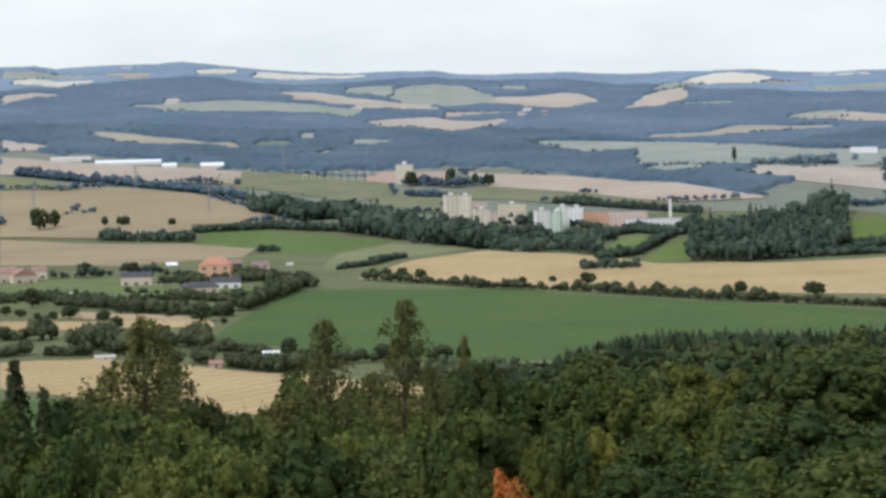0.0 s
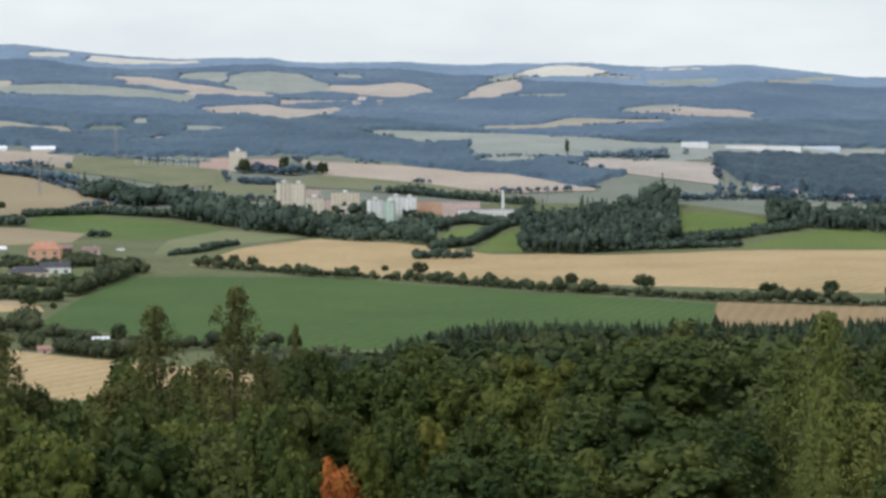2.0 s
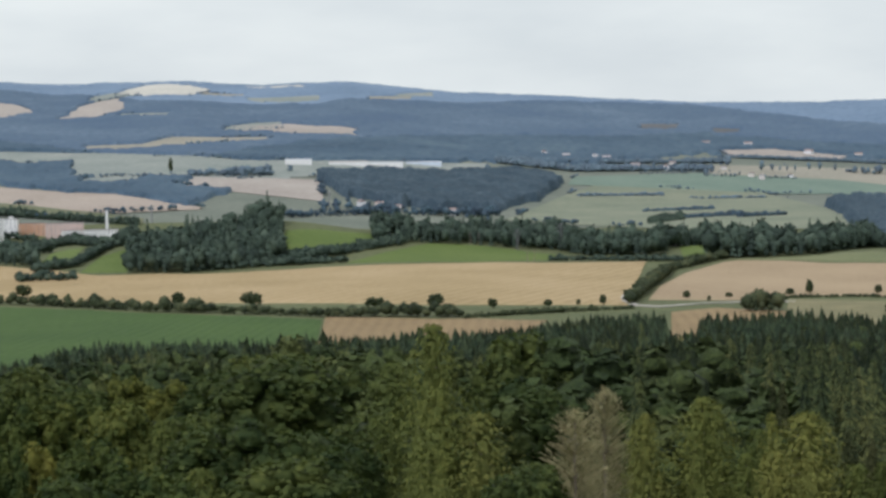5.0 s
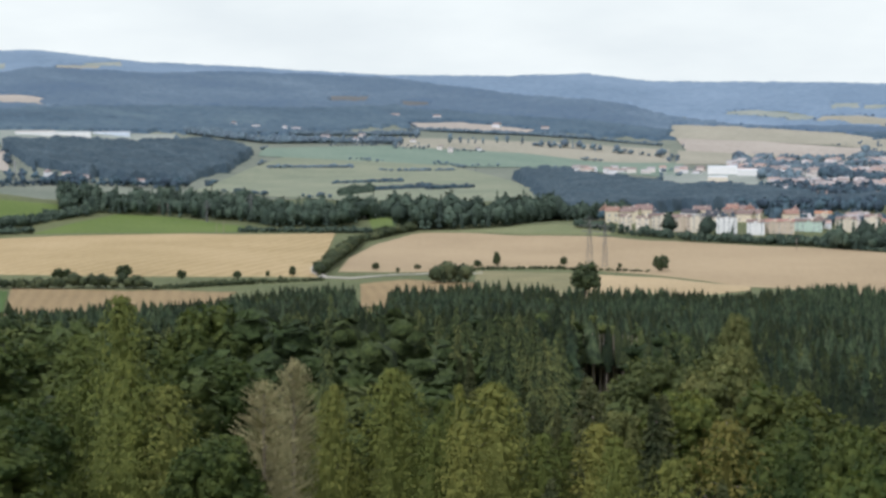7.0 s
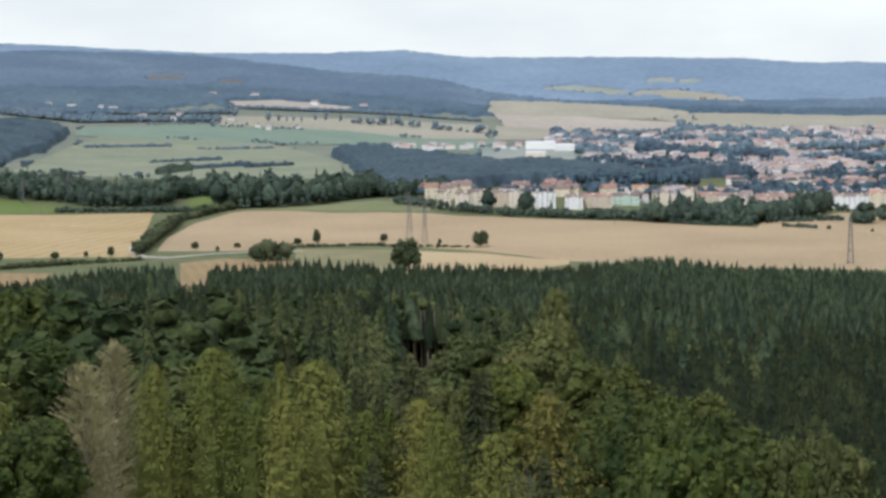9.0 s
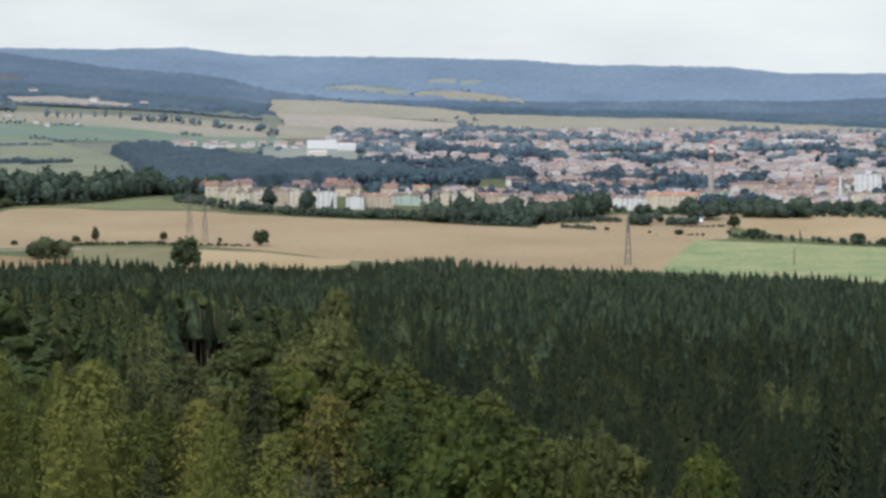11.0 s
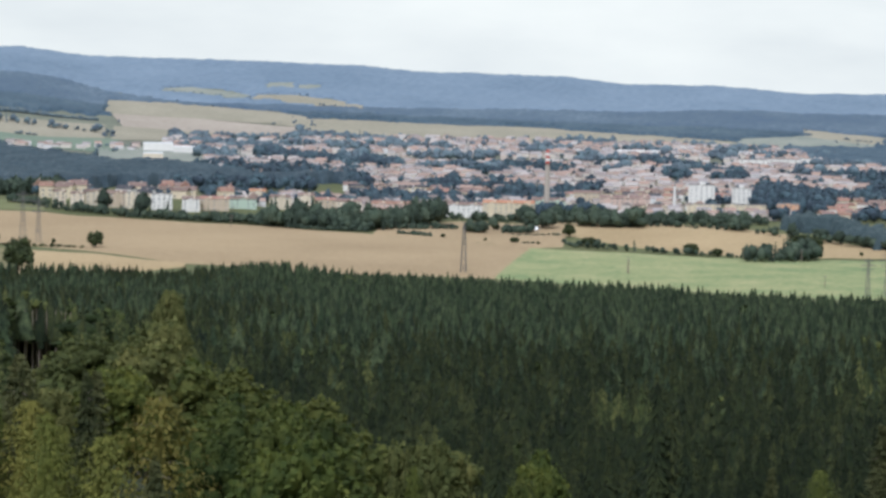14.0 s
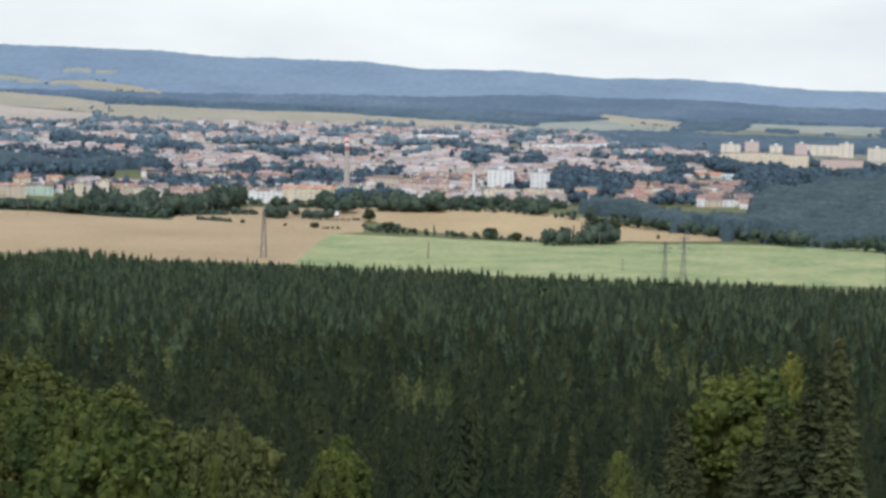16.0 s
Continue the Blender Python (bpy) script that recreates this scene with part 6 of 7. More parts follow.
KINDS = {
    "larch": ("larch", larch_green, bark_brown, 1, "feathery olive-green larch on the wooded slope"),
    "larch_dark": ("larch", larch_dark, bark_brown, 1, "tall sparse dark larch standing above the wood"),
    "larch_gold": ("larch", larch_gold, bark_brown, 1, "yellowish-green feathery larch on the wooded slope"),
    "larch_brown": ("larch", larch_brown, bark_pale, 1, "thin brownish larch with a bare pale trunk"),
    "dead": ("spruce", twig_grey, bark_pale, 1, "dead leafless grey-brown tree among larches"),
    "spruce": ("spruce", needle_green, bark_brown, 1, "dark green spruce with drooping boughs"),
    "spruce_old": ("spruce", needle_green, bark_pale, 1, "old spruce with a bare topmost whorl"),
    "spruce_red": ("spruce", needle_red, bark_brown, 1, "narrow spruce with reddish-brown needles"),
    "broad": ("broadleaf_tree", leaf_green, bark_brown, 1, "rounded mid-green broadleaf tree in the wood"),
    "broad_dark": ("broadleaf_tree", leaf_dark, bark_brown, 1, "dark green oak with a dense crown"),
    "broad_bright": ("broadleaf_tree", leaf_bright, bark_brown, 1, "bright green broadleaf tree with a broad crown"),
    "pale": ("broadleaf_tree", leaf_pale, bark_pale, 1, "pale grey-green willow-like tree in the wood"),
    "yellow": ("broadleaf_tree", leaf_yellow, bark_brown, 1, "yellow-green broadleaf tree in the wood"),
    "brown": ("broadleaf_tree", leaf_brown, bark_brown, 1, "brownish withering broadleaf tree in the wood"),
    "red": ("broadleaf_tree", leaf_red, bark_brown, 1, "small broadleaf tree with bright orange-red leaves"),
}
TREE_RNG = np.random.default_rng(21)
TREE_MESHES = {}


def tree_thing(kind, b, d, tall, wide, group):
    """One tree with its trunk and crown."""
    if kind not in TREE_MESHES:
        TREE_MESHES[kind] = [make_tree(kind, TREE_RNG) for _ in range(3)]
    trunk, crown = TREE_MESHES[kind][TREE_RNG.integers(0, 3)]
    name, _, _, _, label = KINDS[kind]
    thing = new(name)
    thing.location = at(b, d, -0.2)
    thing.rotation_euler = (TREE_RNG.normal(0, 0.015), TREE_RNG.normal(0, 0.015), TREE_RNG.uniform(0, 6.28))
    spread = wide * 1.1 / 0.4 if name == "broadleaf_tree" else wide * (1.2 if kind == "dead" else 1.5) / 0.33
    thing.scale = (spread, spread, tall * (1.05 if name == "broadleaf_tree" else 1.0))
    part("trunk", trunk, thing)
    part("crown", crown, thing)
    return tagged(thing, label, "tree", group)


for kind, b, d, tall, wide in NEAR:
    tree_thing(kind, b, d, tall + float(hollow(b, d)), wide, "trees on the slope")


# ---- buildings ----
def roof_mesh(kind, w, dp, z, rise, mat, over=0.4):
    """A roof over a plan w wide and dp deep, from the eaves at z."""
    x, y0, y1 = w / 2 + over, -over, dp + over
    if kind == "flat":
        pieces = [box(-w / 2, w / 2, 0, dp, z, z + 0.12), box(-w / 2, w / 2, -0.06, 0.24, z, z + 0.6), box(-w / 2, w / 2, dp - 0.24, dp + 0.06, z, z + 0.6),
                  box(-w / 2 - 0.06, -w / 2 + 0.2, 0.24, dp - 0.24, z, z + 0.6), box(w / 2 - 0.2, w / 2 + 0.06, 0.24, dp - 0.24, z, z + 0.6)]
        return mesh_from("roof", *join(pieces), mat)
    e = 0.18
    m = (y0 + y1) / 2
    if kind == "gable_long":
        top = [(-x, m, z + rise), (x, m, z + rise)]
    elif kind == "gable_end":
        top = [(0, y0, z + rise), (0, y1, z + rise)]
    else:
        k = max(x - (y1 - y0) / 2, x * 0.12)
        top = [(-k, m, z + rise), (k, m, z + rise)]
    lower = [(-x, y0, z), (x, y0, z), (x, y1, z), (-x, y1, z)]
    v = np.array(lower + top + [(p[0], p[1], p[2] - e) for p in lower], float)
    if kind == "gable_end":
        t = [(1, 2, 5), (1, 5, 4), (3, 0, 4), (3, 4, 5), (0, 1, 4), (2, 3, 5)]
    else:
        t = [(0, 1, 5), (0, 5, 4), (2, 3, 4), (2, 4, 5), (1, 2, 5), (3, 0, 4)]
    for i in range(4):
        n = (i + 1) % 4
        t += [(i, 6 + i, 6 + n), (i, 6 + n, n)]
    t += [(6, 8, 7), (6, 9, 8)]
    return mesh_from("roof", v, np.array(t), mat)


WINDOW = {}


def window_mesh(w, h):
    """A window: a white frame with its dark pane."""
    if (w, h) not in WINDOW:
        f = 0.07
        frame_v, frame_t = join([box(-w / 2 - 0.05, w / 2 + 0.05, -0.05, 0.02, -0.06, h)])
        me = mesh_from("window", frame_v, frame_t, timber_dark if w == 2.6 else paint_white)
        pane = mesh_from("pane", *box(-w / 2 + f, w / 2 - f, -0.07, -0.03, f, h - f), glass_dark)
        WINDOW[(w, h)] = (me, pane)
    return WINDOW[(w, h)]


def block(name, label, b, d, w, h, depth, turn, wall, roof_kind, roof_mat):
    """A building that faces the tower, with its storeys of windows."""
    thing = new(name)
    thing.location = at(b, d, 0)
    foot = min(float(ground_z(b, d + k)) for k in (-8, 0, depth)) - float(ground_z(b, d))
    thing.rotation_euler = (0, 0, radians(-b + turn))
    rise = 0 if roof_kind == "flat" else min(h * 0.45, depth * (0.17 if name == "apartment_house" else 0.48 if roof_kind == "hip" else 0.36))
    eaves = h - rise
    pieces = [box(-w / 2, w / 2, 0, depth, foot - 1, eaves - 0.01)]
    if roof_kind == "gable_long":
        for s in (-1, 1):
            x = s * (w / 2 - 0.05)
            pieces.append((np.array([(x, 0, eaves - 0.02), (x, depth, eaves - 0.02), (x, depth / 2, eaves + rise - 0.3), (x - s * 0.2, depth / 2, eaves - 0.02)]), np.array([(0, 1, 2), (0, 2, 3), (1, 2, 3)])))
    wall_ob = part("wall", mesh_from("wall", *join(pieces), wall), thing)
    roof = part("roof", roof_mesh(roof_kind, w, depth, eaves, rise, roof_mat), thing)
    if name == "tower_block":
        part("lift_cabin", mesh_from("lift_cabin", *box(-2.2, 2.2, depth * 0.35, depth * 0.65, h + 0.12, h + 2.6), plaster_white), roof)
    if name == "factory_building":
        part("roof_cabin", mesh_from("roof_cabin", *join([box(-3, 3, depth * 0.3, depth * 0.6, h + 0.1, h + 3.4), box(-0.3, 0.3, depth * 0.4, depth * 0.43, h + 3.4, h + 6)]), plaster_white), roof)
    if name == "house":
        part("chimney", mesh_from("chimney", *box(w * 0.18, w * 0.18 + 0.6, depth * 0.42, depth * 0.42 + 0.6, eaves + rise * 0.55, eaves + rise + 0.7), brick_tan), roof)
    if name in ("tower_block", "apartment_house") and d > 2900:
        # loggia stacks seen from afar
        n = max(1, int(w / 9))
        for k in range(n):
            x = -w / 2 + w * (k + 0.5) / n
            part("loggia", mesh_from("loggia", *box(x - 1.2, x + 1.2, -0.3, 0.04, 1.5, eaves - 0.6), concrete), wall_ob)
    if name == "apartment_house" and d < 2300:
        n = max(1, int(w / 12))
        for k in range(n):
            x = -w / 2 + w * (k + 0.5) / n
            part("stair_bay", mesh_from("stair_bay", *box(x - 1.3, x + 1.3, -0.9, 0.03, 0, eaves + 0.7), wall), wall_ob)
            if rise:
                dv, dt = box(x + 1.9, x + 3.6, depth * 0.08, depth * 0.4, eaves + rise * 0.12, eaves + rise * 0.75 + 0.5)
                part("dormer", mesh_from("dormer", dv, dt, plaster_cream), roof)
    if d < 2900 and name not in ("shed", "warehouse", "barn"):
        storeys = max(1, round(eaves / (6.0 if name == "house" else 2.85)))
        bays = max(2, int(w / (7.0 if name == "house" else 4.2)))
        tall = name in ("tower_block", "apartment_house")
        casing, pane = window_mesh(1.35, 1.15) if tall else window_mesh(2.6, 2.2) if name == "house" else window_mesh(1.3, 1.25)
        step = eaves / storeys
        for s in range(storeys):
            for k in range(bays):
                win = part("window", casing, wall_ob)
                win.location = (-w / 2 + w * (k + 0.5) / bays, -0.01, s * step + 0.85)
                glass = new("pane", pane)
                glass.parent = win
    if name in ("house", "shed", "barn"):
        part("door", mesh_from("door", *box(w * 0.02 - 0.5, w * 0.02 + 0.5, -0.06, 0.03, 0.05, min(2.05, eaves * 0.85)), timber_dark), wall_ob)
    return tagged(thing, label, {"tower_block": "apartment block", "apartment_house": "apartment house"}.get(name, name.replace("_", " ")), {"tower_block": "apartment blocks", "apartment_house": "apartment houses"}.get(name, ""))

# ---- housing blocks, halls and the factory: bearing, distance, width, height, depth, turn ----
block("tower_block", "tall cream panel tower block among trees", 0.24, 2732, 14.0, 25.4, 16, 12, plaster_cream, "flat", roof_felt)
block("tower_block", "tall cream panel tower block among trees", 0.53, 2730, 13.3, 24.8, 14, -8, plaster_cream, "flat", roof_felt)
block("apartment_house", "low pinkish apartment house behind the towers", 0.89, 2774, 16.8, 13.5, 14, 0, plaster_pink, "flat", roof_felt)
block("tower_block", "cream panel tower block half hidden by trees", 0.95, 2568, 16.1, 24.5, 15, 10, plaster_cream, "flat", roof_felt)
block("apartment_house", "narrow pinkish apartment house among other buildings", 1.22, 2606, 8.5, 18.2, 12, 0, plaster_pink, "flat", roof_felt)
block("tower_block", "broad pale yellow panel block", 1.66, 2702, 29.5, 16.3, 16, 5, plaster_yellow, "flat", roof_felt)
block("apartment_house", "low cream annexe before the yellow block", 1.80, 2628, 24.4, 9.2, 14, 0, plaster_cream, "flat", roof_felt)
block("tower_block", "white tower block with pale green sides", 2.38, 2538, 14.2, 23.6, 15, 12, plaster_white, "flat", roof_felt)
block("tower_block", "pale mint tower block beside a white one", 2.66, 2540, 10.6, 21.3, 13, -10, plaster_mint, "flat", roof_felt)
block("tower_block", "white panel tower block among other buildings", 2.86, 2562, 11.9, 24.4, 14, 8, plaster_white, "flat", roof_felt)
block("tower_block", "white panel tower block with a roof cabin", 3.15, 2608, 13.9, 19.4, 14, -6, plaster_white, "flat", roof_felt)
block("apartment_house", "long orange-striped apartment house among other buildings", 3.49, 2632, 14.7, 12.2, 13, 0, plaster_orange, "flat", roof_felt)
block("apartment_house", "long orange-striped apartment house among other buildings", 3.79, 2616, 13.4, 13.4, 13, 0, plaster_orange, "flat", roof_felt)
block("apartment_house", "long pale pink apartment house with white balconies", 4.38, 2570, 40.0, 16.7, 14, 0, plaster_pink, "flat", roof_felt)
block("apartment_house", "low white apartment house among other buildings", 4.55, 2560, 20.2, 9.5, 12, 4, plaster_white, "flat", roof_felt)
block("workshop", "low white workshop building by the chimney", 5.20, 2570, 38.3, 8.4, 14, 0, plaster_white, "flat", roof_felt)
block("factory_building", "pale cream factory tower with a flat roof", -0.87, 3110, 22.4, 24.6, 20, 0, plaster_cream, "flat", roof_felt)
block("factory_hall", "low pink factory hall among other buildings", -1.28, 3130, 24.7, 14.6, 20, 0, plaster_pink, "flat", roof_felt)
block("factory_hall", "long low pink factory hall behind trees", -0.22, 3150, 40, 11, 20, 0, plaster_pink, "flat", roof_felt)
block("factory_hall", "low pink workshop beside the factory", -1.62, 3140, 16, 9, 14, 0, plaster_pink, "flat", roof_felt)
block("warehouse", "long white warehouse on the hillside", -7.33, 3368, 90.1, 7.0, 25, 0, plaster_white, "gable_long", roof_white)
block("warehouse", "long pale warehouse with a rusty roof", -8.66, 3428, 55.8, 7.2, 22, 0, plaster_white, "gable_long", roof_pale)
block("warehouse", "white storage hall among other buildings", -6.38, 3310, 19.2, 7.7, 20, 0, plaster_white, "gable_long", roof_white)
block("warehouse", "pale storage hall with white roof", -5.38, 3296, 31.4, 9.2, 20, 0, plaster_cream, "gable_long", roof_white)
block("warehouse", "white rounded exhibition hall far off", 9.87, 3476, 38.0, 8.9, 25, 0, plaster_white, "flat", roof_white)
block("warehouse", "long white factory shed far off", 11.05, 3486, 56.7, 6.5, 25, 0, plaster_white, "flat", roof_pale)
block("warehouse", "long pale factory shed far off", 11.92, 3520, 50.8, 6.5, 25, 0, plaster_white, "flat", roof_white)
block("warehouse", "long bluish factory shed far off", 12.81, 3580, 53.3, 5.8, 25, 0, plaster_pale_blue, "flat", roof_white)
block("warehouse", "white supermarket hall at the town's edge", 27.13, 3334, 40.3, 11.6, 30, 0, plaster_white, "flat", roof_white)
block("warehouse", "pale flat-roofed hall at the town's edge", 27.73, 3284, 29.0, 9.2, 30, 0, plaster_white, "flat", roof_white)
block("warehouse", "cream flat-roofed hall at the edge of the town", 27.02, 3050, 24.8, 7.8, 25, 0, plaster_cream, "flat", roof_white)
block("warehouse", "white flat-roofed hall with an orange gable", 28.51, 3280, 27.5, 8.4, 25, 0, plaster_white, "flat", roof_white)
block("apartment_house", "cream apartment house at the field's edge", 24.88, 1990, 8.8, 14.3, 12, 10, plaster_cream, "gable_long", roof_brown)
block("apartment_house", "cream apartment house at the field's edge", 25.27, 1976, 11.0, 14.2, 12, -8, plaster_cream, "gable_long", roof_brown)
block("apartment_house", "broad cream apartment house behind trees", 25.72, 1996, 18.6, 13.9, 12, 5, plaster_cream, "gable_long", roof_brown)
block("apartment_house", "sand-coloured apartment house at the edge of the town", 26.20, 1988, 14.8, 13.9, 12, 0, plaster_sand, "gable_long", roof_brown)
block("apartment_house", "pale apartment house behind trees", 26.55, 1982, 11.5, 12.9, 12, 0, plaster_cream, "flat", roof_felt)
block("apartment_house", "white apartment house at the field's edge", 27.23, 1974, 17.0, 12.9, 12, 0, plaster_white, "flat", roof_felt)
block("apartment_house", "white apartment house with a brown roof", 27.91, 1968, 14.2, 12.4, 12, 0, plaster_white, "gable_long", roof_brown)
block("apartment_house", "long sand-coloured apartment house with a red roof", 28.46, 1982, 24.0, 12.0, 12, 0, plaster_sand, "gable_long", roof_red)
block("apartment_house", "long mint-green apartment house at the edge of the town", 29.13, 2012, 22.5, 10.3, 12, 0, plaster_mint, "gable_long", roof_brown)
block("apartment_house", "cream house with an orange roof", 29.47, 2172, 14.6, 10.1, 12, 0, plaster_cream, "gable_long", roof_orange)
block("apartment_house", "cream apartment house with a brown roof", 30.02, 2028, 16.5, 12.3, 12, 8, plaster_cream, "gable_long", roof_brown)
block("apartment_house", "cream apartment house at the edge of the town", 30.60, 2018, 13.1, 15.5, 12, -5, plaster_cream, "gable_long", roof_brown)
block("apartment_house", "sand-coloured apartment house with a red roof", 31.05, 2028, 18.9, 11.8, 12, 0, plaster_sand, "gable_long", roof_red)
block("apartment_house", "cream apartment house at the edge of the town", 31.62, 2024, 21.2, 11.8, 12, 0, plaster_cream, "gable_long", roof_brown)
block("apartment_house", "very long apartment house with a red roof", 32.79, 2034, 44.9, 11.4, 13, 0, plaster_pink, "gable_long", roof_red)
block("apartment_house", "long white four-storey apartment house", 34.10, 2034, 46.4, 12.8, 13, 0, plaster_white, "gable_long", roof_brown)
block("apartment_house", "long pale yellow apartment house with an orange roof", 35.40, 2058, 43.6, 14.8, 13, 0, plaster_yellow, "gable_long", roof_orange)
block("apartment_house", "mint-green apartment house behind the brick chimney", 36.38, 2178, 26.8, 12.2, 13, 0, plaster_mint, "gable_long", roof_brown)
block("apartment_house", "brown-roofed school building at the edge of the town", 37.24, 2326, 26.0, 11.9, 13, 0, plaster_sand, "gable_long", roof_brown)
block("apartment_house", "long pinkish building with a dark brown roof", 38.13, 2224, 45.5, 13.4, 14, 0, plaster_pink, "gable_long", roof_brown)
block("apartment_house", "low pale yellow apartment house", 38.80, 2160, 35.2, 9.5, 12, 0, plaster_yellow, "gable_long", roof_brown)
block("tower_block", "white panel tower block with cream stripes", 39.92, 2280, 24.4, 20.7, 15, 0, plaster_white, "flat", roof_felt)
block("tower_block", "grey-white panel tower block among other buildings", 40.85, 2232, 17.6, 20.8, 15, 0, plaster_white, "flat", roof_felt)
block("apartment_house", "long ochre-yellow apartment house among other buildings", 39.99, 2164, 30.2, 9.1, 13, 0, plaster_yellow, "flat", roof_felt)
block("apartment_house", "long yellow apartment house among other buildings", 40.95, 2174, 36.4, 8.6, 13, 0, plaster_yellow, "flat", roof_felt)
block("apartment_house", "orange and white apartment house", 41.94, 2162, 19.1, 10.6, 13, 0, plaster_orange, "flat", roof_felt)
block("apartment_house", "white apartment slab above the town", 41.09, 3104, 36.1, 12.3, 14, 0, plaster_white, "flat", roof_felt)
block("apartment_house", "long white apartment slab above the town", 41.81, 3188, 43.0, 11.1, 14, 0, plaster_white, "flat", roof_felt)
block("apartment_house", "white apartment slab above the town", 42.48, 3262, 33.4, 10.6, 14, 0, plaster_white, "flat", roof_felt)
block("warehouse", "white hall at the far edge of the town", 41.09, 3546, 41.2, 7.4, 20, 0, plaster_white, "flat", roof_white)
block("warehouse", "long white hall at the far edge of the town", 38.52, 3458, 72.4, 8.0, 20, 0, plaster_white, "flat", roof_white)
block("apartment_house", "pale yellow panel house of the hill estate", 44.96, 2958, 12.4, 11.0, 13, 0, plaster_yellow, "flat", roof_felt)
block("apartment_house", "pale yellow panel house of the hill estate", 45.32, 2908, 24.3, 15.6, 13, 0, plaster_yellow, "flat", roof_brown)
block("apartment_house", "pale yellow panel house of the hill estate", 45.78, 2898, 22.9, 17.5, 13, 0, plaster_yellow, "flat", roof_brown)
block("apartment_house", "pale yellow panel house of the hill estate", 46.27, 2890, 26.9, 18.1, 13, 0, plaster_yellow, "flat", roof_brown)
block("apartment_house", "pale yellow panel house of the hill estate", 46.82, 2870, 29.4, 17.4, 13, 0, plaster_yellow, "flat", roof_brown)
block("tower_block", "cream tower block of the hill estate", 45.30, 3102, 24.5, 20.2, 15, 0, plaster_cream, "flat", roof_felt)
block("tower_block", "pinkish tower block of the hill estate", 45.79, 3168, 18.4, 22.1, 15, 0, plaster_pink, "flat", roof_felt)
block("tower_block", "cream tower block of the hill estate", 46.35, 3160, 16.2, 18.4, 15, 0, plaster_cream, "flat", roof_felt)
block("tower_block", "pinkish tower block of the hill estate", 46.93, 3116, 15.9, 23.2, 15, 0, plaster_pink, "flat", roof_felt)
block("apartment_house", "long pinkish panel house of the hill estate", 47.88, 2800, 47.5, 16.9, 14, 0, plaster_pink, "flat", roof_brown)
block("apartment_house", "cream slab at the back of the hill estate", 47.47, 3376, 48.7, 14.1, 14, 0, plaster_cream, "flat", roof_felt)
block("tower_block", "cream tower block at the back of the hill estate", 47.97, 3320, 19.3, 18.5, 15, 0, plaster_cream, "flat", roof_felt)
block("tower_block", "cream tower block of the hill estate", 48.68, 3062, 23.5, 22.8, 15, 0, plaster_cream, "flat", roof_felt)
block("apartment_house", "cream slab of the hill estate", 48.57, 2926, 31.3, 10.9, 14, 0, plaster_cream, "flat", roof_felt)
block("workshop", "pale blue flat-roofed building among houses", 45.45, 2532, 31.8, 6.5, 14, 0, plaster_pale_blue, "flat", roof_white)
block("workshop", "long building with an orange roof", 44.65, 2592, 39.2, 6.0, 14, 0, plaster_cream, "gable_long", roof_orange)

# ---- village houses ----
block("house", "old sand-coloured farmhouse with a reddish roof", -10.18, 1960, 13.7, 12.8, 11, 0, plaster_sand, "gable_long", roof_red)
block("house", "old farmhouse with a broad gable and red-brown roof", -9.79, 1944, 19.0, 12.2, 14, 14, plaster_sand, "gable_end", roof_red)
block("house", "farm annexe with a red-brown roof", -9.47, 1988, 12.0, 10.6, 10, 0, plaster_cream, "gable_long", roof_red)
block("house", "bungalow with a blue-grey roof and white porch", -7.23, 1864, 23.4, 10.8, 10, -8, plaster_sand, "gable_long", roof_slate)
block("house", "two-storey orange house with an orange hip roof", -5.39, 1940, 25.3, 15.8, 12, -10, plaster_orange, "hip", roof_orange)
block("house", "bungalow under a large dark hip roof", -5.76, 1764, 28.7, 8.2, 14, 0, plaster_sand, "hip", roof_slate)
block("house", "white bungalow with a dark grey roof", -5.13, 1802, 21.8, 8.8, 10, 6, plaster_white, "gable_long", roof_slate)
block("barn", "dark brown wooden barn", -4.95, 2044, 14.3, 7.6, 9, 0, timber_dark, "gable_long", roof_brown)
block("house", "small pinkish cottage under construction", -4.31, 2030, 14.2, 6.6, 8, 0, plaster_pink, "gable_long", roof_brown)
block("shed", "garden shed with a shiny white roof", -4.09, 1286, 9.6, 4.2, 6, 0, plaster_white, "gable_long", roof_white)
block("shed", "small brick garden hut with a red roof", -5.42, 1256, 6.7, 3.8, 6, 0, plaster_pink, "gable_long", roof_red)
block("shed", "low pale garden shed", -8.00, 1328, 11.1, 2.2, 5, 0, plaster_white, "gable_long", roof_pale)

# ---- the town: streets of gabled houses ----
TOWN_RNG = np.random.default_rng(77)
BUILT = [(o.location.x, o.location.y) for o in scene.objects if o.name.split(".")[0] in ("tower_block", "apartment_house", "warehouse", "workshop")]


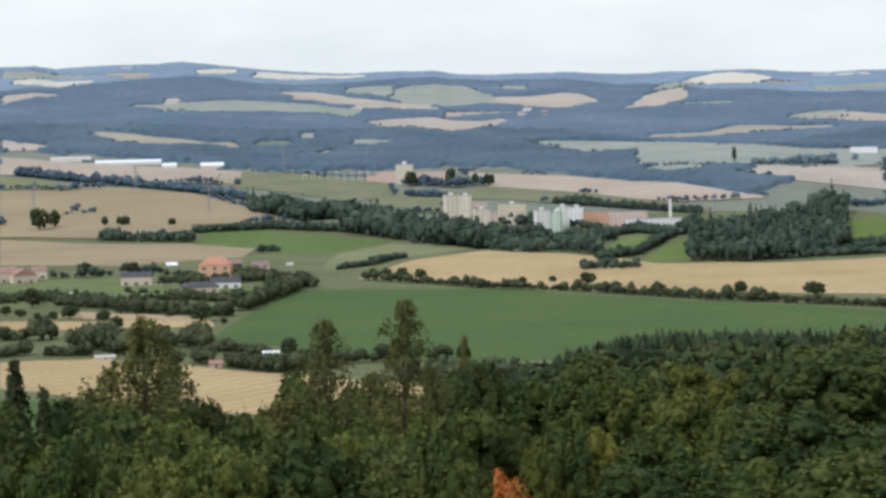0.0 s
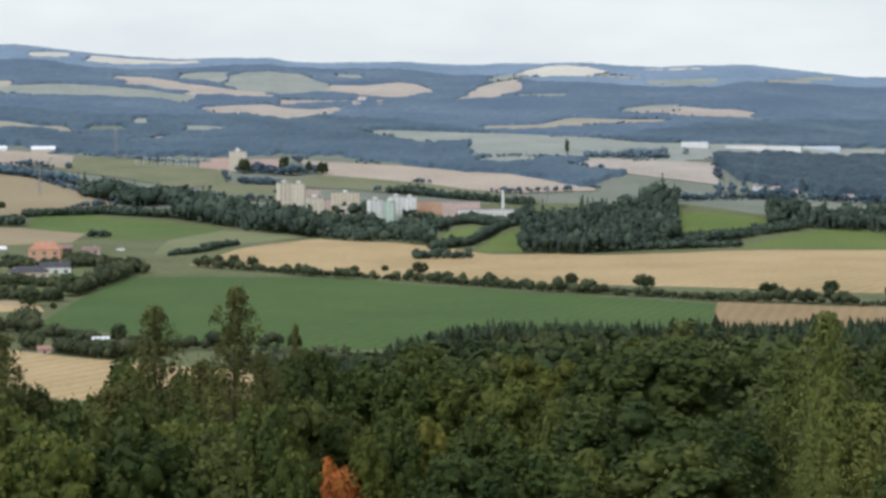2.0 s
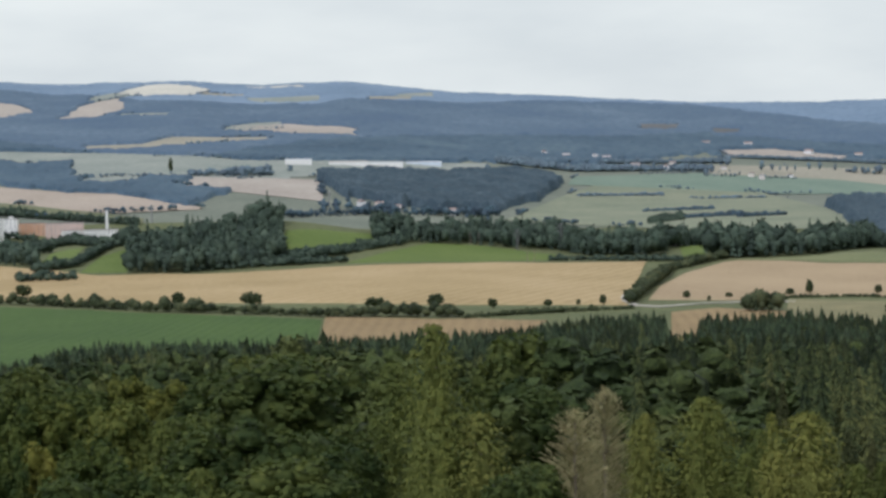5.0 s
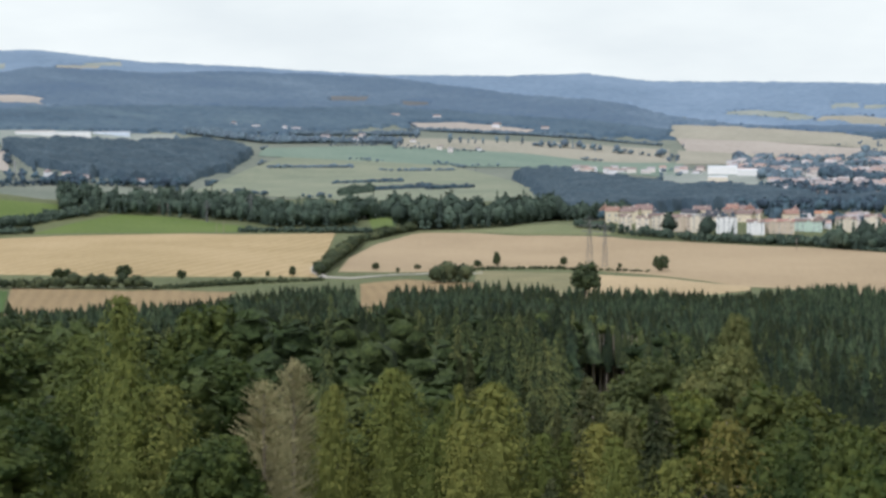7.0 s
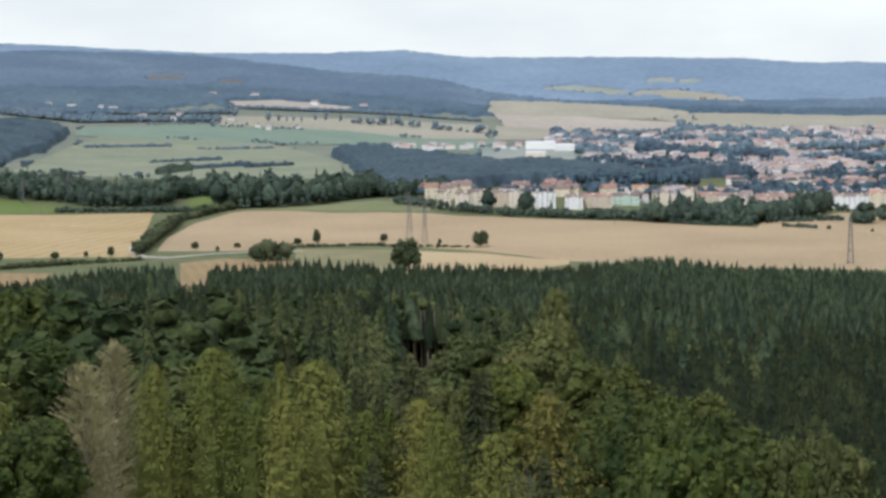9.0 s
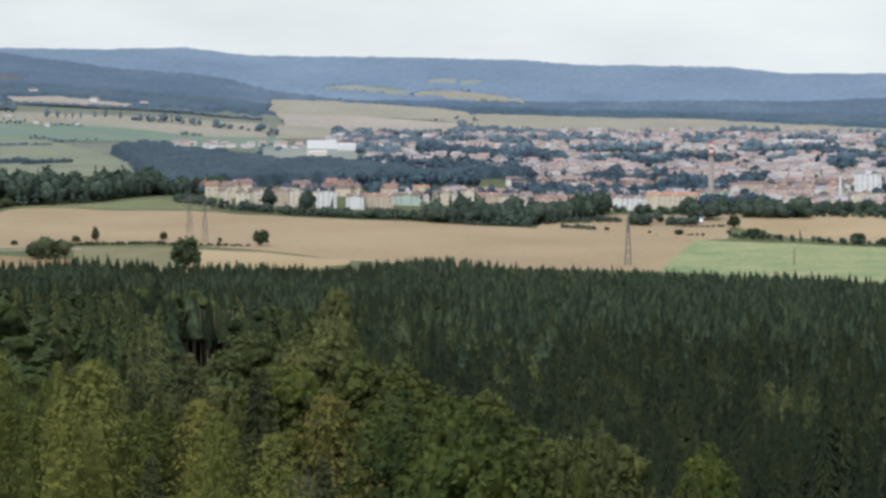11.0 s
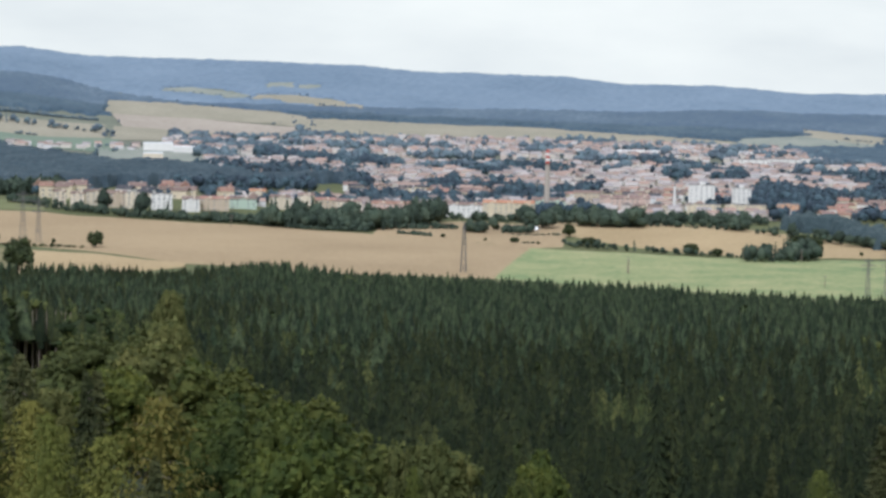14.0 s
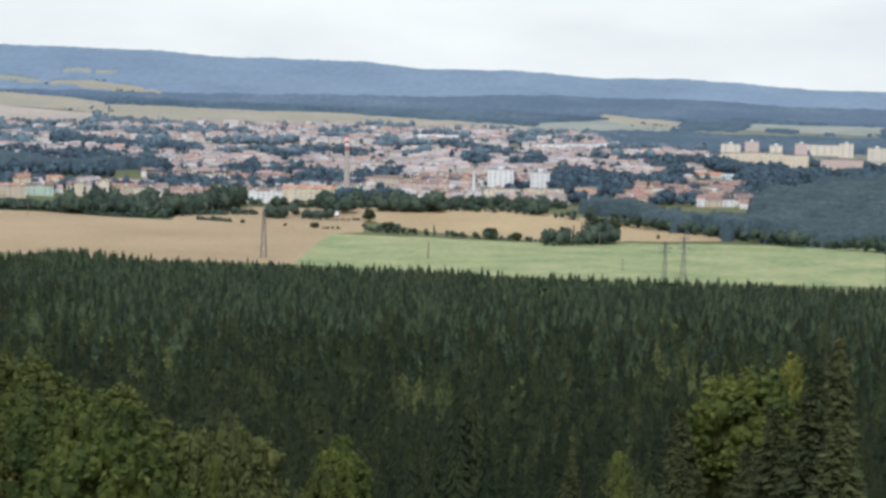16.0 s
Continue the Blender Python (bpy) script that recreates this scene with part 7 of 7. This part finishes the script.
def street_spots(b0, b1, d0, d1, along_gap, row_gap, thin=0.12, parks=False):
    """House plots in bent rows, or the trees of the parks between them, clear of the larger buildings."""
    out = []
    for d in np.arange(d0, d1, row_gap):
        step = np.degrees(along_gap / d)
        for b in np.arange(b0, b1, step):
            bb, dd = b + TOWN_RNG.uniform(-0.35, 0.35) * step, d + TOWN_RNG.uniform(-0.3, 0.3) * row_gap + 14 * math.sin(b * 2.3)
            green = noise.noise(Vector((bb * 0.9, dd * 0.006, 5.0)))
            if TOWN_RNG.uniform() < thin or (green > 0.24) != parks:
                continue
            if 23.4 < bb < 31.6 and 2250 < dd < np.interp(bb, [24, 26, 27.4, 28.3, 29, 30, 31.6], [3050, 2800, 2790, 2710, 2610, 2570, 2600]):
                continue
            p = at(bb, dd)
            if any((p.x - x) ** 2 + (p.y - y) ** 2 < 26 ** 2 for x, y in BUILT):
                continue
            out.append((bb, dd))
    return out


def house_proto(rng):
    """Walls and roof of a plain house as arrays, in metres."""
    w, dp, eaves = rng.uniform(8.5, 15), rng.uniform(7.5, 10), rng.uniform(4, 7.5)
    rise = rng.uniform(1.8, 3.2)
    walls = [box(-w / 2, w / 2, -dp / 2, dp / 2, -2, eaves)]
    x, y = w / 2 + 0.3, dp / 2 + 0.4
    v = np.array([(-x, -y, eaves - 0.1), (x, -y, eaves - 0.1), (x, y, eaves - 0.1), (-x, y, eaves - 0.1), (-x, 0, eaves + rise), (x, 0, eaves + rise)])
    t = np.array([(0, 1, 5), (0, 5, 4), (2, 3, 4), (2, 4, 5), (1, 2, 5), (3, 0, 4), (0, 2, 1), (0, 3, 2)])
    return walls[0], (v, t), (w, dp, eaves, rise)


HOUSES = [house_proto(TOWN_RNG) for _ in range(10)]
HOUSE_MESHES = []
for wall_a, roof_a, size in HOUSES:
    w, dp, eaves, rise = size
    stack = mesh_from("chimney", *box(w * 0.2, w * 0.2 + 0.7, -0.9, -0.2, eaves + rise * 0.5, eaves + rise + 0.8), brick_tan)
    HOUSE_MESHES.append((wall_a, roof_a, size, stack))
WALL_PAINTS = [plaster_cream, plaster_white, plaster_sand, plaster_white, plaster_yellow]
ROOF_TILES = [roof_red, roof_brown, roof_slate, roof_brown]
SHARED = {}


def house_thing(b, d, group, near=True):
    """A small house with its roof, chimney and front windows."""
    k = TOWN_RNG.integers(0, len(HOUSE_MESHES))
    wall_a, roof_a, (w, dp, eaves, rise), stack = HOUSE_MESHES[k]
    i, j = TOWN_RNG.integers(0, len(WALL_PAINTS)), TOWN_RNG.integers(0, len(ROOF_TILES))
    if (k, "w", i) not in SHARED:
        SHARED[(k, "w", i)] = mesh_from("wall", *wall_a, WALL_PAINTS[i])
    if (k, "r", j) not in SHARED:
        SHARED[(k, "r", j)] = mesh_from("roof", *roof_a, ROOF_TILES[j])
    thing = new("house")
    thing.location = at(b, d)
    thing.rotation_euler = (0, 0, radians(-b + TOWN_RNG.choice([0, 90, 0, 20, -25]) + TOWN_RNG.normal(0, 6)))
    if group == "houses of the town" and near:
        thing.scale = (1.1, 1.1, 1.45)
    wall = part("wall", SHARED[(k, "w", i)], thing)
    roof = part("roof", SHARED[(k, "r", j)], thing)
    part("chimney", stack, roof)
    casing, pane = window_mesh(1.3, 1.25)
    for s in range(1 if eaves < 5 or not near else 2):
        for x in (-w * 0.25, w * 0.25):
            win = part("window", casing, wall)
            win.location = (x, -dp / 2 - 0.01, 0.9 + s * 2.8)
            if near:
                part("pane", pane, win)
    paint = ("cream", "white", "sand-coloured", "white", "yellow")[i]
    tile = ("red", "brown", "grey", "brown")[j]
    tagged(thing, f"{paint} house with a {tile} tiled gable roof", "house", group)


def house_stuff(spots, label):
    """A far quarter of houses."""
    walls, roofs = [], []
    for b, d in spots:
        wall_a, roof_a, _, _ = HOUSE_MESHES[TOWN_RNG.integers(0, len(HOUSE_MESHES))]
        a = radians(-b + TOWN_RNG.choice([0, 0, 90, 15, -20]) + TOWN_RNG.normal(0, 6))
        c, s = math.cos(a), math.sin(a)
        r = np.array([[c, s, 0], [-s, c, 0], [0, 0, 1]])
        p = np.array(at(b, d))
        walls.append((wall_a[0] @ r + p, wall_a[1]))
        roofs.append((roof_a[0] @ r + p, roof_a[1]))
    wv, wt = join(walls)
    rv, rt = join(roofs)
    me = mesh_from("town_houses", np.concatenate([wv, rv]), np.concatenate([wt, rt + len(wv)]), town_walls)
    me.materials.append(town_roofs)
    me.polygons.foreach_set("material_index", np.concatenate([np.zeros(len(wt), np.int32), np.ones(len(rt), np.int32)]))
    ob = new("town_houses", me)
    tagged(ob, label, "houses", kind="stuff")


def town_trees(spots, tall, label):
    b, d = np.array(spots).T
    xyz = plan_xyz(b, d, ground_z(b, d) - 0.3)
    h = TOWN_RNG.normal(tall, tall * 0.25, len(b)).clip(3, 20)
    # far town trees use the leaf colours with haze painted in
    ob = new("town_trees", mesh_from("town_trees", *scattered(TOWN_RNG, SPECK if d.mean() > 2900 else ROUND_FAR + TALL_FAR, xyz, h, 1.2), grove_haze if d.mean() > 3200 else grove_far_hazy, True))
    tagged(ob, label, "trees", kind="stuff")


for q in street_spots(24.4, 28.9, 2060, 2200, 18, 26):
    house_thing(*q, "houses of the town")
for q in street_spots(42.9, 46.3, 2075, 2400, 15, 27, 0.05):
    house_thing(*q, "terraced houses below the estate")
for q in street_spots(28.4, 42.0, 2340, 2440, 17, 27):
    house_thing(*q, "houses of the town", False)
house_stuff(street_spots(28.9, 42.0, 2075, 2330, 16, 24, 0.3), "red-roofed houses behind the long apartment houses")
house_stuff(street_spots(28.4, 42.0, 2448, 3120, 17, 27), "cream and white houses with red roofs in the town")
house_stuff(street_spots(27.4, 42.5, 3300, 3980, 18, 30, 0.2), "far rows of red-roofed houses in the town")
house_stuff(street_spots(40.8, 44.6, 2420, 3330, 17, 27), "red-roofed houses on the town's slope")
house_stuff(street_spots(23.6, 27.6, 3330, 3470, 26, 40, 0.35), "scattered houses and sheds at the town's edge")
house_stuff(street_spots(15.5, 22.0, 3800, 3900, 40, 60, 0.5), "far village houses among trees")
house_stuff(street_spots(11.4, 13.9, 2935, 3000, 18, 24, 0.45), "far village with red roofs behind the knoll")
house_stuff(street_spots(1.5, 4.0, 4020, 4150, 40, 60, 0.55), "far village houses in a valley")
house_stuff(street_spots(19.6, 23.5, 4150, 4230, 60, 50, 0.6), "a few far white houses under the hill")
town_trees(street_spots(24.4, 28.9, 2050, 2230, 16, 22, 0.3), 10, "garden trees between the houses")
town_trees(street_spots(28.4, 42.4, 2060, 3150, 18, 27, 0.72), 9, "garden trees between the houses")
town_trees(street_spots(27.4, 42.6, 3280, 4000, 20, 30, 0.7), 10, "trees between the far houses")
town_trees(street_spots(40.8, 46.4, 2090, 3300, 24, 34, 0.55), 9, "trees between the houses")
town_trees(street_spots(28.4, 46.4, 2060, 2900, 9, 12, 0.1, True), 11, "dark trees of the town's parks and gardens")
town_trees(street_spots(27.4, 44.6, 2900, 4000, 12, 16, 0.1, True), 12, "dark trees of the town's parks and gardens")
town_trees(street_spots(28.0, 31.8, 2560, 2860, 11, 16, 0.35), 12, "tall trees between the houses beside the hanging wood")
town_trees(street_spots(10.5, 14.4, 2915, 3010, 16, 18, 0.1), 9, "trees in the far village")
town_trees(street_spots(15.5, 20.4, 3790, 3920, 34, 36, 0.45), 8, "trees in the far village")


# ---- pylons, poles and chimneys ----
def pylon(b, d, tall, turn=25, stout=1.2):
    """A lattice pylon with three crossarms."""
    thing = new("pylon")
    steel, stout = (steel_grey, 1.7) if d > 2500 else (steel_dark, stout)
    thing.location = at(b, d, -0.2)
    thing.rotation_euler = (0, 0, radians(-b + turn))
    base, waist = tall * 0.056, tall * 0.028
    corner = [(1, 1), (-1, 1), (-1, -1), (1, -1)]
    wide = lambda z: base + (waist - base) * min(z / (tall * 0.72), 1)
    for x, y in corner:
        part("leg", mesh_from("leg", *join([bar((x * base, y * base, 0), (x * waist, y * waist, tall * 0.72), 0.075 * stout), bar((x * waist, y * waist, tall * 0.72), (x * 0.1, y * 0.1, tall), 0.07 * stout)]), steel), thing)
    zs = [tall * f for f in (0, 0.2, 0.37, 0.51, 0.62, 0.72, 0.82, 0.92)]
    for i in range(4):
        (x0, y0), (x1, y1) = corner[i], corner[(i + 1) % 4]
        for z0, z1 in zip(zs, zs[1:]):
            a, c = wide(z0), wide(z1)
            for p, q in (((x0 * a, y0 * a, z0), (x1 * c, y1 * c, z1)), ((x1 * a, y1 * a, z0), (x0 * c, y0 * c, z1))):
                part("brace", mesh_from("brace", *bar(p, q, 0.034 * stout), steel), thing)
    for f, reach in ((0.7, 0.17), (0.81, 0.22), (0.92, 0.14)):
        z, r = tall * f, tall * reach
        part("crossarm", mesh_from("crossarm", *join([bar((-r, 0, z), (r, 0, z), 0.12), bar((-r, 0, z), (0, 0, z + tall * 0.05), 0.07), bar((r, 0, z), (0, 0, z + tall * 0.05), 0.07)]), steel), thing)
    tagged(thing, "grey steel lattice power pylon with three crossarms", "pylon", "power pylons")


def power_pole(b, d, tall):
    thing = new("power_pole")
    thing.location = at(b, d, -0.2)
    part("pole", mesh_from("pole", *tapered([(0, 0, 0), (0, 0, tall)], [0.28, 0.2], 8), wood_pole), thing)
    part("crossarm", mesh_from("crossarm", *bar((-1.2, 0, tall - 0.6), (1.2, 0, tall - 0.6), 0.08), steel_dark), thing)
    thing.rotation_euler = (0, 0, radians(-b + 30))
    tagged(thing, "weathered grey power pole with a short crossarm", "power pole", "power poles")


def chimney_stack(kind, b, d, tall, wide):
    """A tall round chimney; the brick one has red and white bands at its top."""
    thing = new("chimney_stack")
    thing.location = at(b, d, -0.3)
    r = wide / 2.1
    if kind == "white":
        part("shaft", mesh_from("shaft", *tapered([(0, 0, 0), (0, 0, tall)], [r * 1.1, r * 0.9], 14), paint_white), thing)
        part("rim", mesh_from("rim", *tapered([(0, 0, tall - 0.5), (0, 0, tall + 0.3)], [r * 1.05, r * 1.05], 14), steel_dark), thing)
        tagged(thing, "slender white boiler-house chimney", "chimney")
    else:
        at_z = lambda f: r * (1.5 - 0.6 * f)
        part("shaft", mesh_from("shaft", *tapered([(0, 0, 0), (0, 0, tall * 0.78)], [at_z(0), at_z(0.78)], 14), brick_tan), thing)
        for k in range(5):
            f0, f1 = 0.78 + k * 0.042, 0.78 + (k + 1) * 0.042
            part("band", mesh_from("band", *tapered([(0, 0, tall * f0), (0, 0, tall * f1)], [at_z(f0) * 1.03, at_z(f1) * 1.03], 14), paint_white if k % 2 else paint_red), thing, "white painted band" if k % 2 else "red painted band")
        part("gallery", mesh_from("gallery", *tapered([(0, 0, tall * 0.775), (0, 0, tall * 0.785)], [at_z(0.78) * 1.5, at_z(0.78) * 1.5], 14), steel_dark), thing)
        tagged(thing, "tall tan brick chimney with red and white bands", "chimney")


def white_tank(b, d, wide):
    """A white arched shelter."""
    thing = new("arched_shelter")
    thing.location = at(b, d)
    thing.rotation_euler = (0, 0, radians(-b))
    n, r, dp = 12, wide / 2, 10
    v = [(r * math.cos(math.pi * i / n), y, 0.42 * wide * math.sin(math.pi * i / n)) for y in (0, dp) for i in range(n + 1)]
    t = []
    for i in range(n):
        t += [(i, i + 1, n + 2 + i), (i, n + 2 + i, n + 1 + i)]
    for i in range(1, n):
        t += [(0, i + 1, i), (n + 1, n + 1 + i, n + 2 + i)]
    part("cover", mesh_from("cover", np.array(v), np.array(t), paint_white), thing)
    part("sill", mesh_from("sill", *box(-r - 0.2, r + 0.2, -0.15, dp + 0.15, -0.4, 0.35), concrete), thing)
    tagged(thing, "white arched farm shelter beside a green clearing", "shelter")


def gantry(b, d):
    """A slender steel portal of the switchyard."""
    thing = new("gantry")
    thing.location = at(b, d, -0.2)
    thing.rotation_euler = (0, 0, radians(-b + 40))
    top = 8.5 + 4.5 * abs(math.sin(b * 91.0))
    for x in (-2.6, 2.6):
        part("post", mesh_from("post", *join([bar((x - 0.3, 0, 0), (x - 0.08, 0, top), 0.15), bar((x + 0.3, 0, 0), (x + 0.08, 0, top), 0.15)]), paint_white), thing)
    part("beam", mesh_from("beam", *join([bar((-2.8, 0, top - 0.2), (2.8, 0, top - 0.2), 0.17), bar((-2.8, 0, top - 0.9), (2.8, 0, top - 0.9), 0.07)]), paint_white), thing)
    for x in (-1.5, 0, 1.5):
        part("insulator", mesh_from("insulator", *bar((x, 0, top - 2.1), (x, 0, top - 0.9), 0.1), paint_white), thing)
    tagged(thing, "pale steel switchyard gantry of a substation", "gantry", "gantries of the substation")

# ---- pylons, chimneys and masts ----
pylon(-3.71, 3286, 38.2)
pylon(-9.54, 2832, 36.9)
pylon(-7.18, 3030, 38.1)
pylon(-5.48, 2824, 38.1)
pylon(24.02, 1704, 36.5)
pylon(24.38, 1700, 31.6)
pylon(34.36, 1508, 31.6, 84, 2.0)
pylon(44.28, 1438, 26.8)
pylon(43.84, 1434, 23.3)
pylon(16.03, 2218, 25.8)
pylon(15.00, 2204, 19.5)
pylon(10.57, 2940, 23.2)
pylon(6.41, 2720, 20.9)
chimney_stack("white", 5.37, 2624, 25.0, 3.1)
chimney_stack("brick", 36.29, 2126, 57.8, 4.0)
chimney_stack("white", 39.29, 2152, 27.5, 2.3)
power_pole(15.23, 2066, 9.6)
power_pole(15.39, 2066, 10.6)
power_pole(14.09, 2236, 12.0)
power_pole(13.89, 2244, 10.4)
power_pole(38.24, 1540, 9.3)
power_pole(42.85, 1480, 8.3)
power_pole(46.32, 1758, 8.2)
power_pole(42.29, 1668, 9.3)
power_pole(38.26, 1538, 11.4)
power_pole(28.86, 1826, 10.2)
power_pole(0.51, 2938, 4.8)
power_pole(28.90, 1904, 11.5)
white_tank(18.83, 2288, 14.9)
gantry(-3.21, 3178)
gantry(-3.03, 3176)
gantry(-2.84, 3176)
gantry(-2.65, 3176)
gantry(-2.47, 3176)
gantry(-2.28, 3172)
gantry(-2.10, 3170)
gantry(-1.91, 3166)
gantry(-1.72, 3164)
gantry(-1.56, 3160)
gantry(-1.43, 3158)
gantry(-1.30, 3156)
gantry(-1.16, 3154)


# ---- lanes, vehicles and garden things ----
def lane(name, line, wide, label):
    """A gravel lane laid on the fields."""
    b, d = along(line, 60)
    p = plan_xyz(b, d, ground_z(b, d) + 0.75)
    t = np.gradient(p, axis=0)
    s = np.stack([-t[:, 1], t[:, 0], 0 * t[:, 0]], 1)
    s /= np.linalg.norm(s, axis=1)[:, None]
    rows = np.stack([p - s * wide / 2 - [0, 0, 0.6], p - s * wide / 2, p + s * wide / 2, p + s * wide / 2 - [0, 0, 0.6]], 0)
    ob = new(name, mesh_from(name, rows.reshape(-1, 3), grid_tris(4, 60), gravel))
    tagged(ob, label, "lane", kind="structure")


lane("farm_lane", [(17.62, 1740), (17.5, 1680), (17.52, 1650), (17.76, 1614), (18.36, 1606), (19.0, 1625)], 5, "pale gravel farm lane bending round a hedge")
lane("field_track", [(19.0, 1625), (19.43, 1638), (20.23, 1650), (21.5, 1655)], 3, "pale gravel track between fields")
lane("village_lane", [(-7.4, 1868), (-6.85, 1864), (-5.93, 1870), (-4.8, 1850)], 4, "pale lane between the village houses")


def garden_van(b, d):
    """A white trailer beside the houses."""
    thing = new("trailer")
    thing.location = at(b, d)
    thing.rotation_euler = (0, 0, radians(-b + 12))
    part("body", mesh_from("body", *join([box(-3.2, 3.2, -1.1, 1.1, 0.6, 2.6), box(-2.9, 2.9, -1.0, 1.0, 2.6, 2.85)]), paint_white), thing)
    for x in (-1.6, 1.6):
        for y in (-1.05, 1.05):
            wv, wt = tapered([(0, 0, -0.12), (0, 0, 0.12)], [0.38, 0.38], 12)
            w = part("wheel", mesh_from("wheel", wv, wt, steel_grey), thing)
            w.location, w.rotation_euler = (x, y, 0.4), (radians(90), 0, 0)
    tagged(thing, "white caravan trailer parked above the village", "trailer")


def lean_to(b, d, wide, label):
    """A white sheet roof on posts."""
    thing = new("garden_shelter")
    thing.location = at(b, d)
    thing.rotation_euler = (0, 0, radians(-b + 8))
    v, t = box(-wide / 2, wide / 2, 0, 4.5, 0, 0.12)
    v[:, 2] += 1.9 + v[:, 1] * 0.55
    part("roof", mesh_from("roof", v, t, roof_white), thing)
    for x in (-wide / 2 + 0.3, wide / 2 - 0.3):
        for y in (0.3, 4.2):
            part("post", mesh_from("post", *bar((x, y, -0.2), (x, y, 1.9 + y * 0.55), 0.09), wood_pole), thing)
    tagged(thing, label, "shelter")


garden_van(-3.62, 2068)
lean_to(36.02, 1840, 6, "white-roofed garden hut among dark bushes")
lean_to(-6.38, 2078, 10, "white-roofed garden shelter on wooden posts")
lean_to(-8.68, 1766, 9, "low white-roofed shelter on a lawn")


def parked_car(b, d, turn, paint, label):
    """A parked car: body, glazed cabin and four wheels."""
    thing = new("car")
    thing.location = at(b, d, 0.55)
    thing.rotation_euler = (0, 0, radians(-b + turn))
    v, t = join([box(-2.1, 2.1, -0.85, 0.85, 0.3, 0.85), box(-1.9, 1.95, -0.8, 0.8, 0.85, 0.98)])
    part("body", mesh_from("body", v, t, paint), thing)
    v, t = box(-1.3, 1.2, -0.74, 0.74, 0.98, 1.45)
    v[4:, 0] *= 0.72
    v[4:, 1] *= 0.85
    part("cabin", mesh_from("cabin", v, t, glass_dark), thing)
    part("roof", mesh_from("roof", *box(-0.9, 0.82, -0.6, 0.6, 1.45, 1.5), paint), thing)
    for x in (-1.3, 1.3):
        for y in (-0.85, 0.85):
            wv, wt = tapered([(0, 0, -0.1), (0, 0, 0.1)], [0.33, 0.33], 10)
            w = part("wheel", mesh_from("wheel", wv, wt, timber_dark), thing)
            w.location, w.rotation_euler = (x, y, 0.33), (radians(90), 0, 0)
    return tagged(thing, label, "car", "cars in the village")


parked_car(-4.72, 1960, 20, paint_white, "white car parked beside the village houses")
parked_car(-4.3, 1985, -35, paint_white, "white car parked beside the village houses")
parked_car(-5.75, 1905, 70, steel_dark, "dark grey car parked on the village lane")
parked_car(-4.95, 2000, 10, steel_grey, "silver car parked near the orange house")
parked_car(-7.1, 1880, 5, paint_red, "red car parked by the village lane")
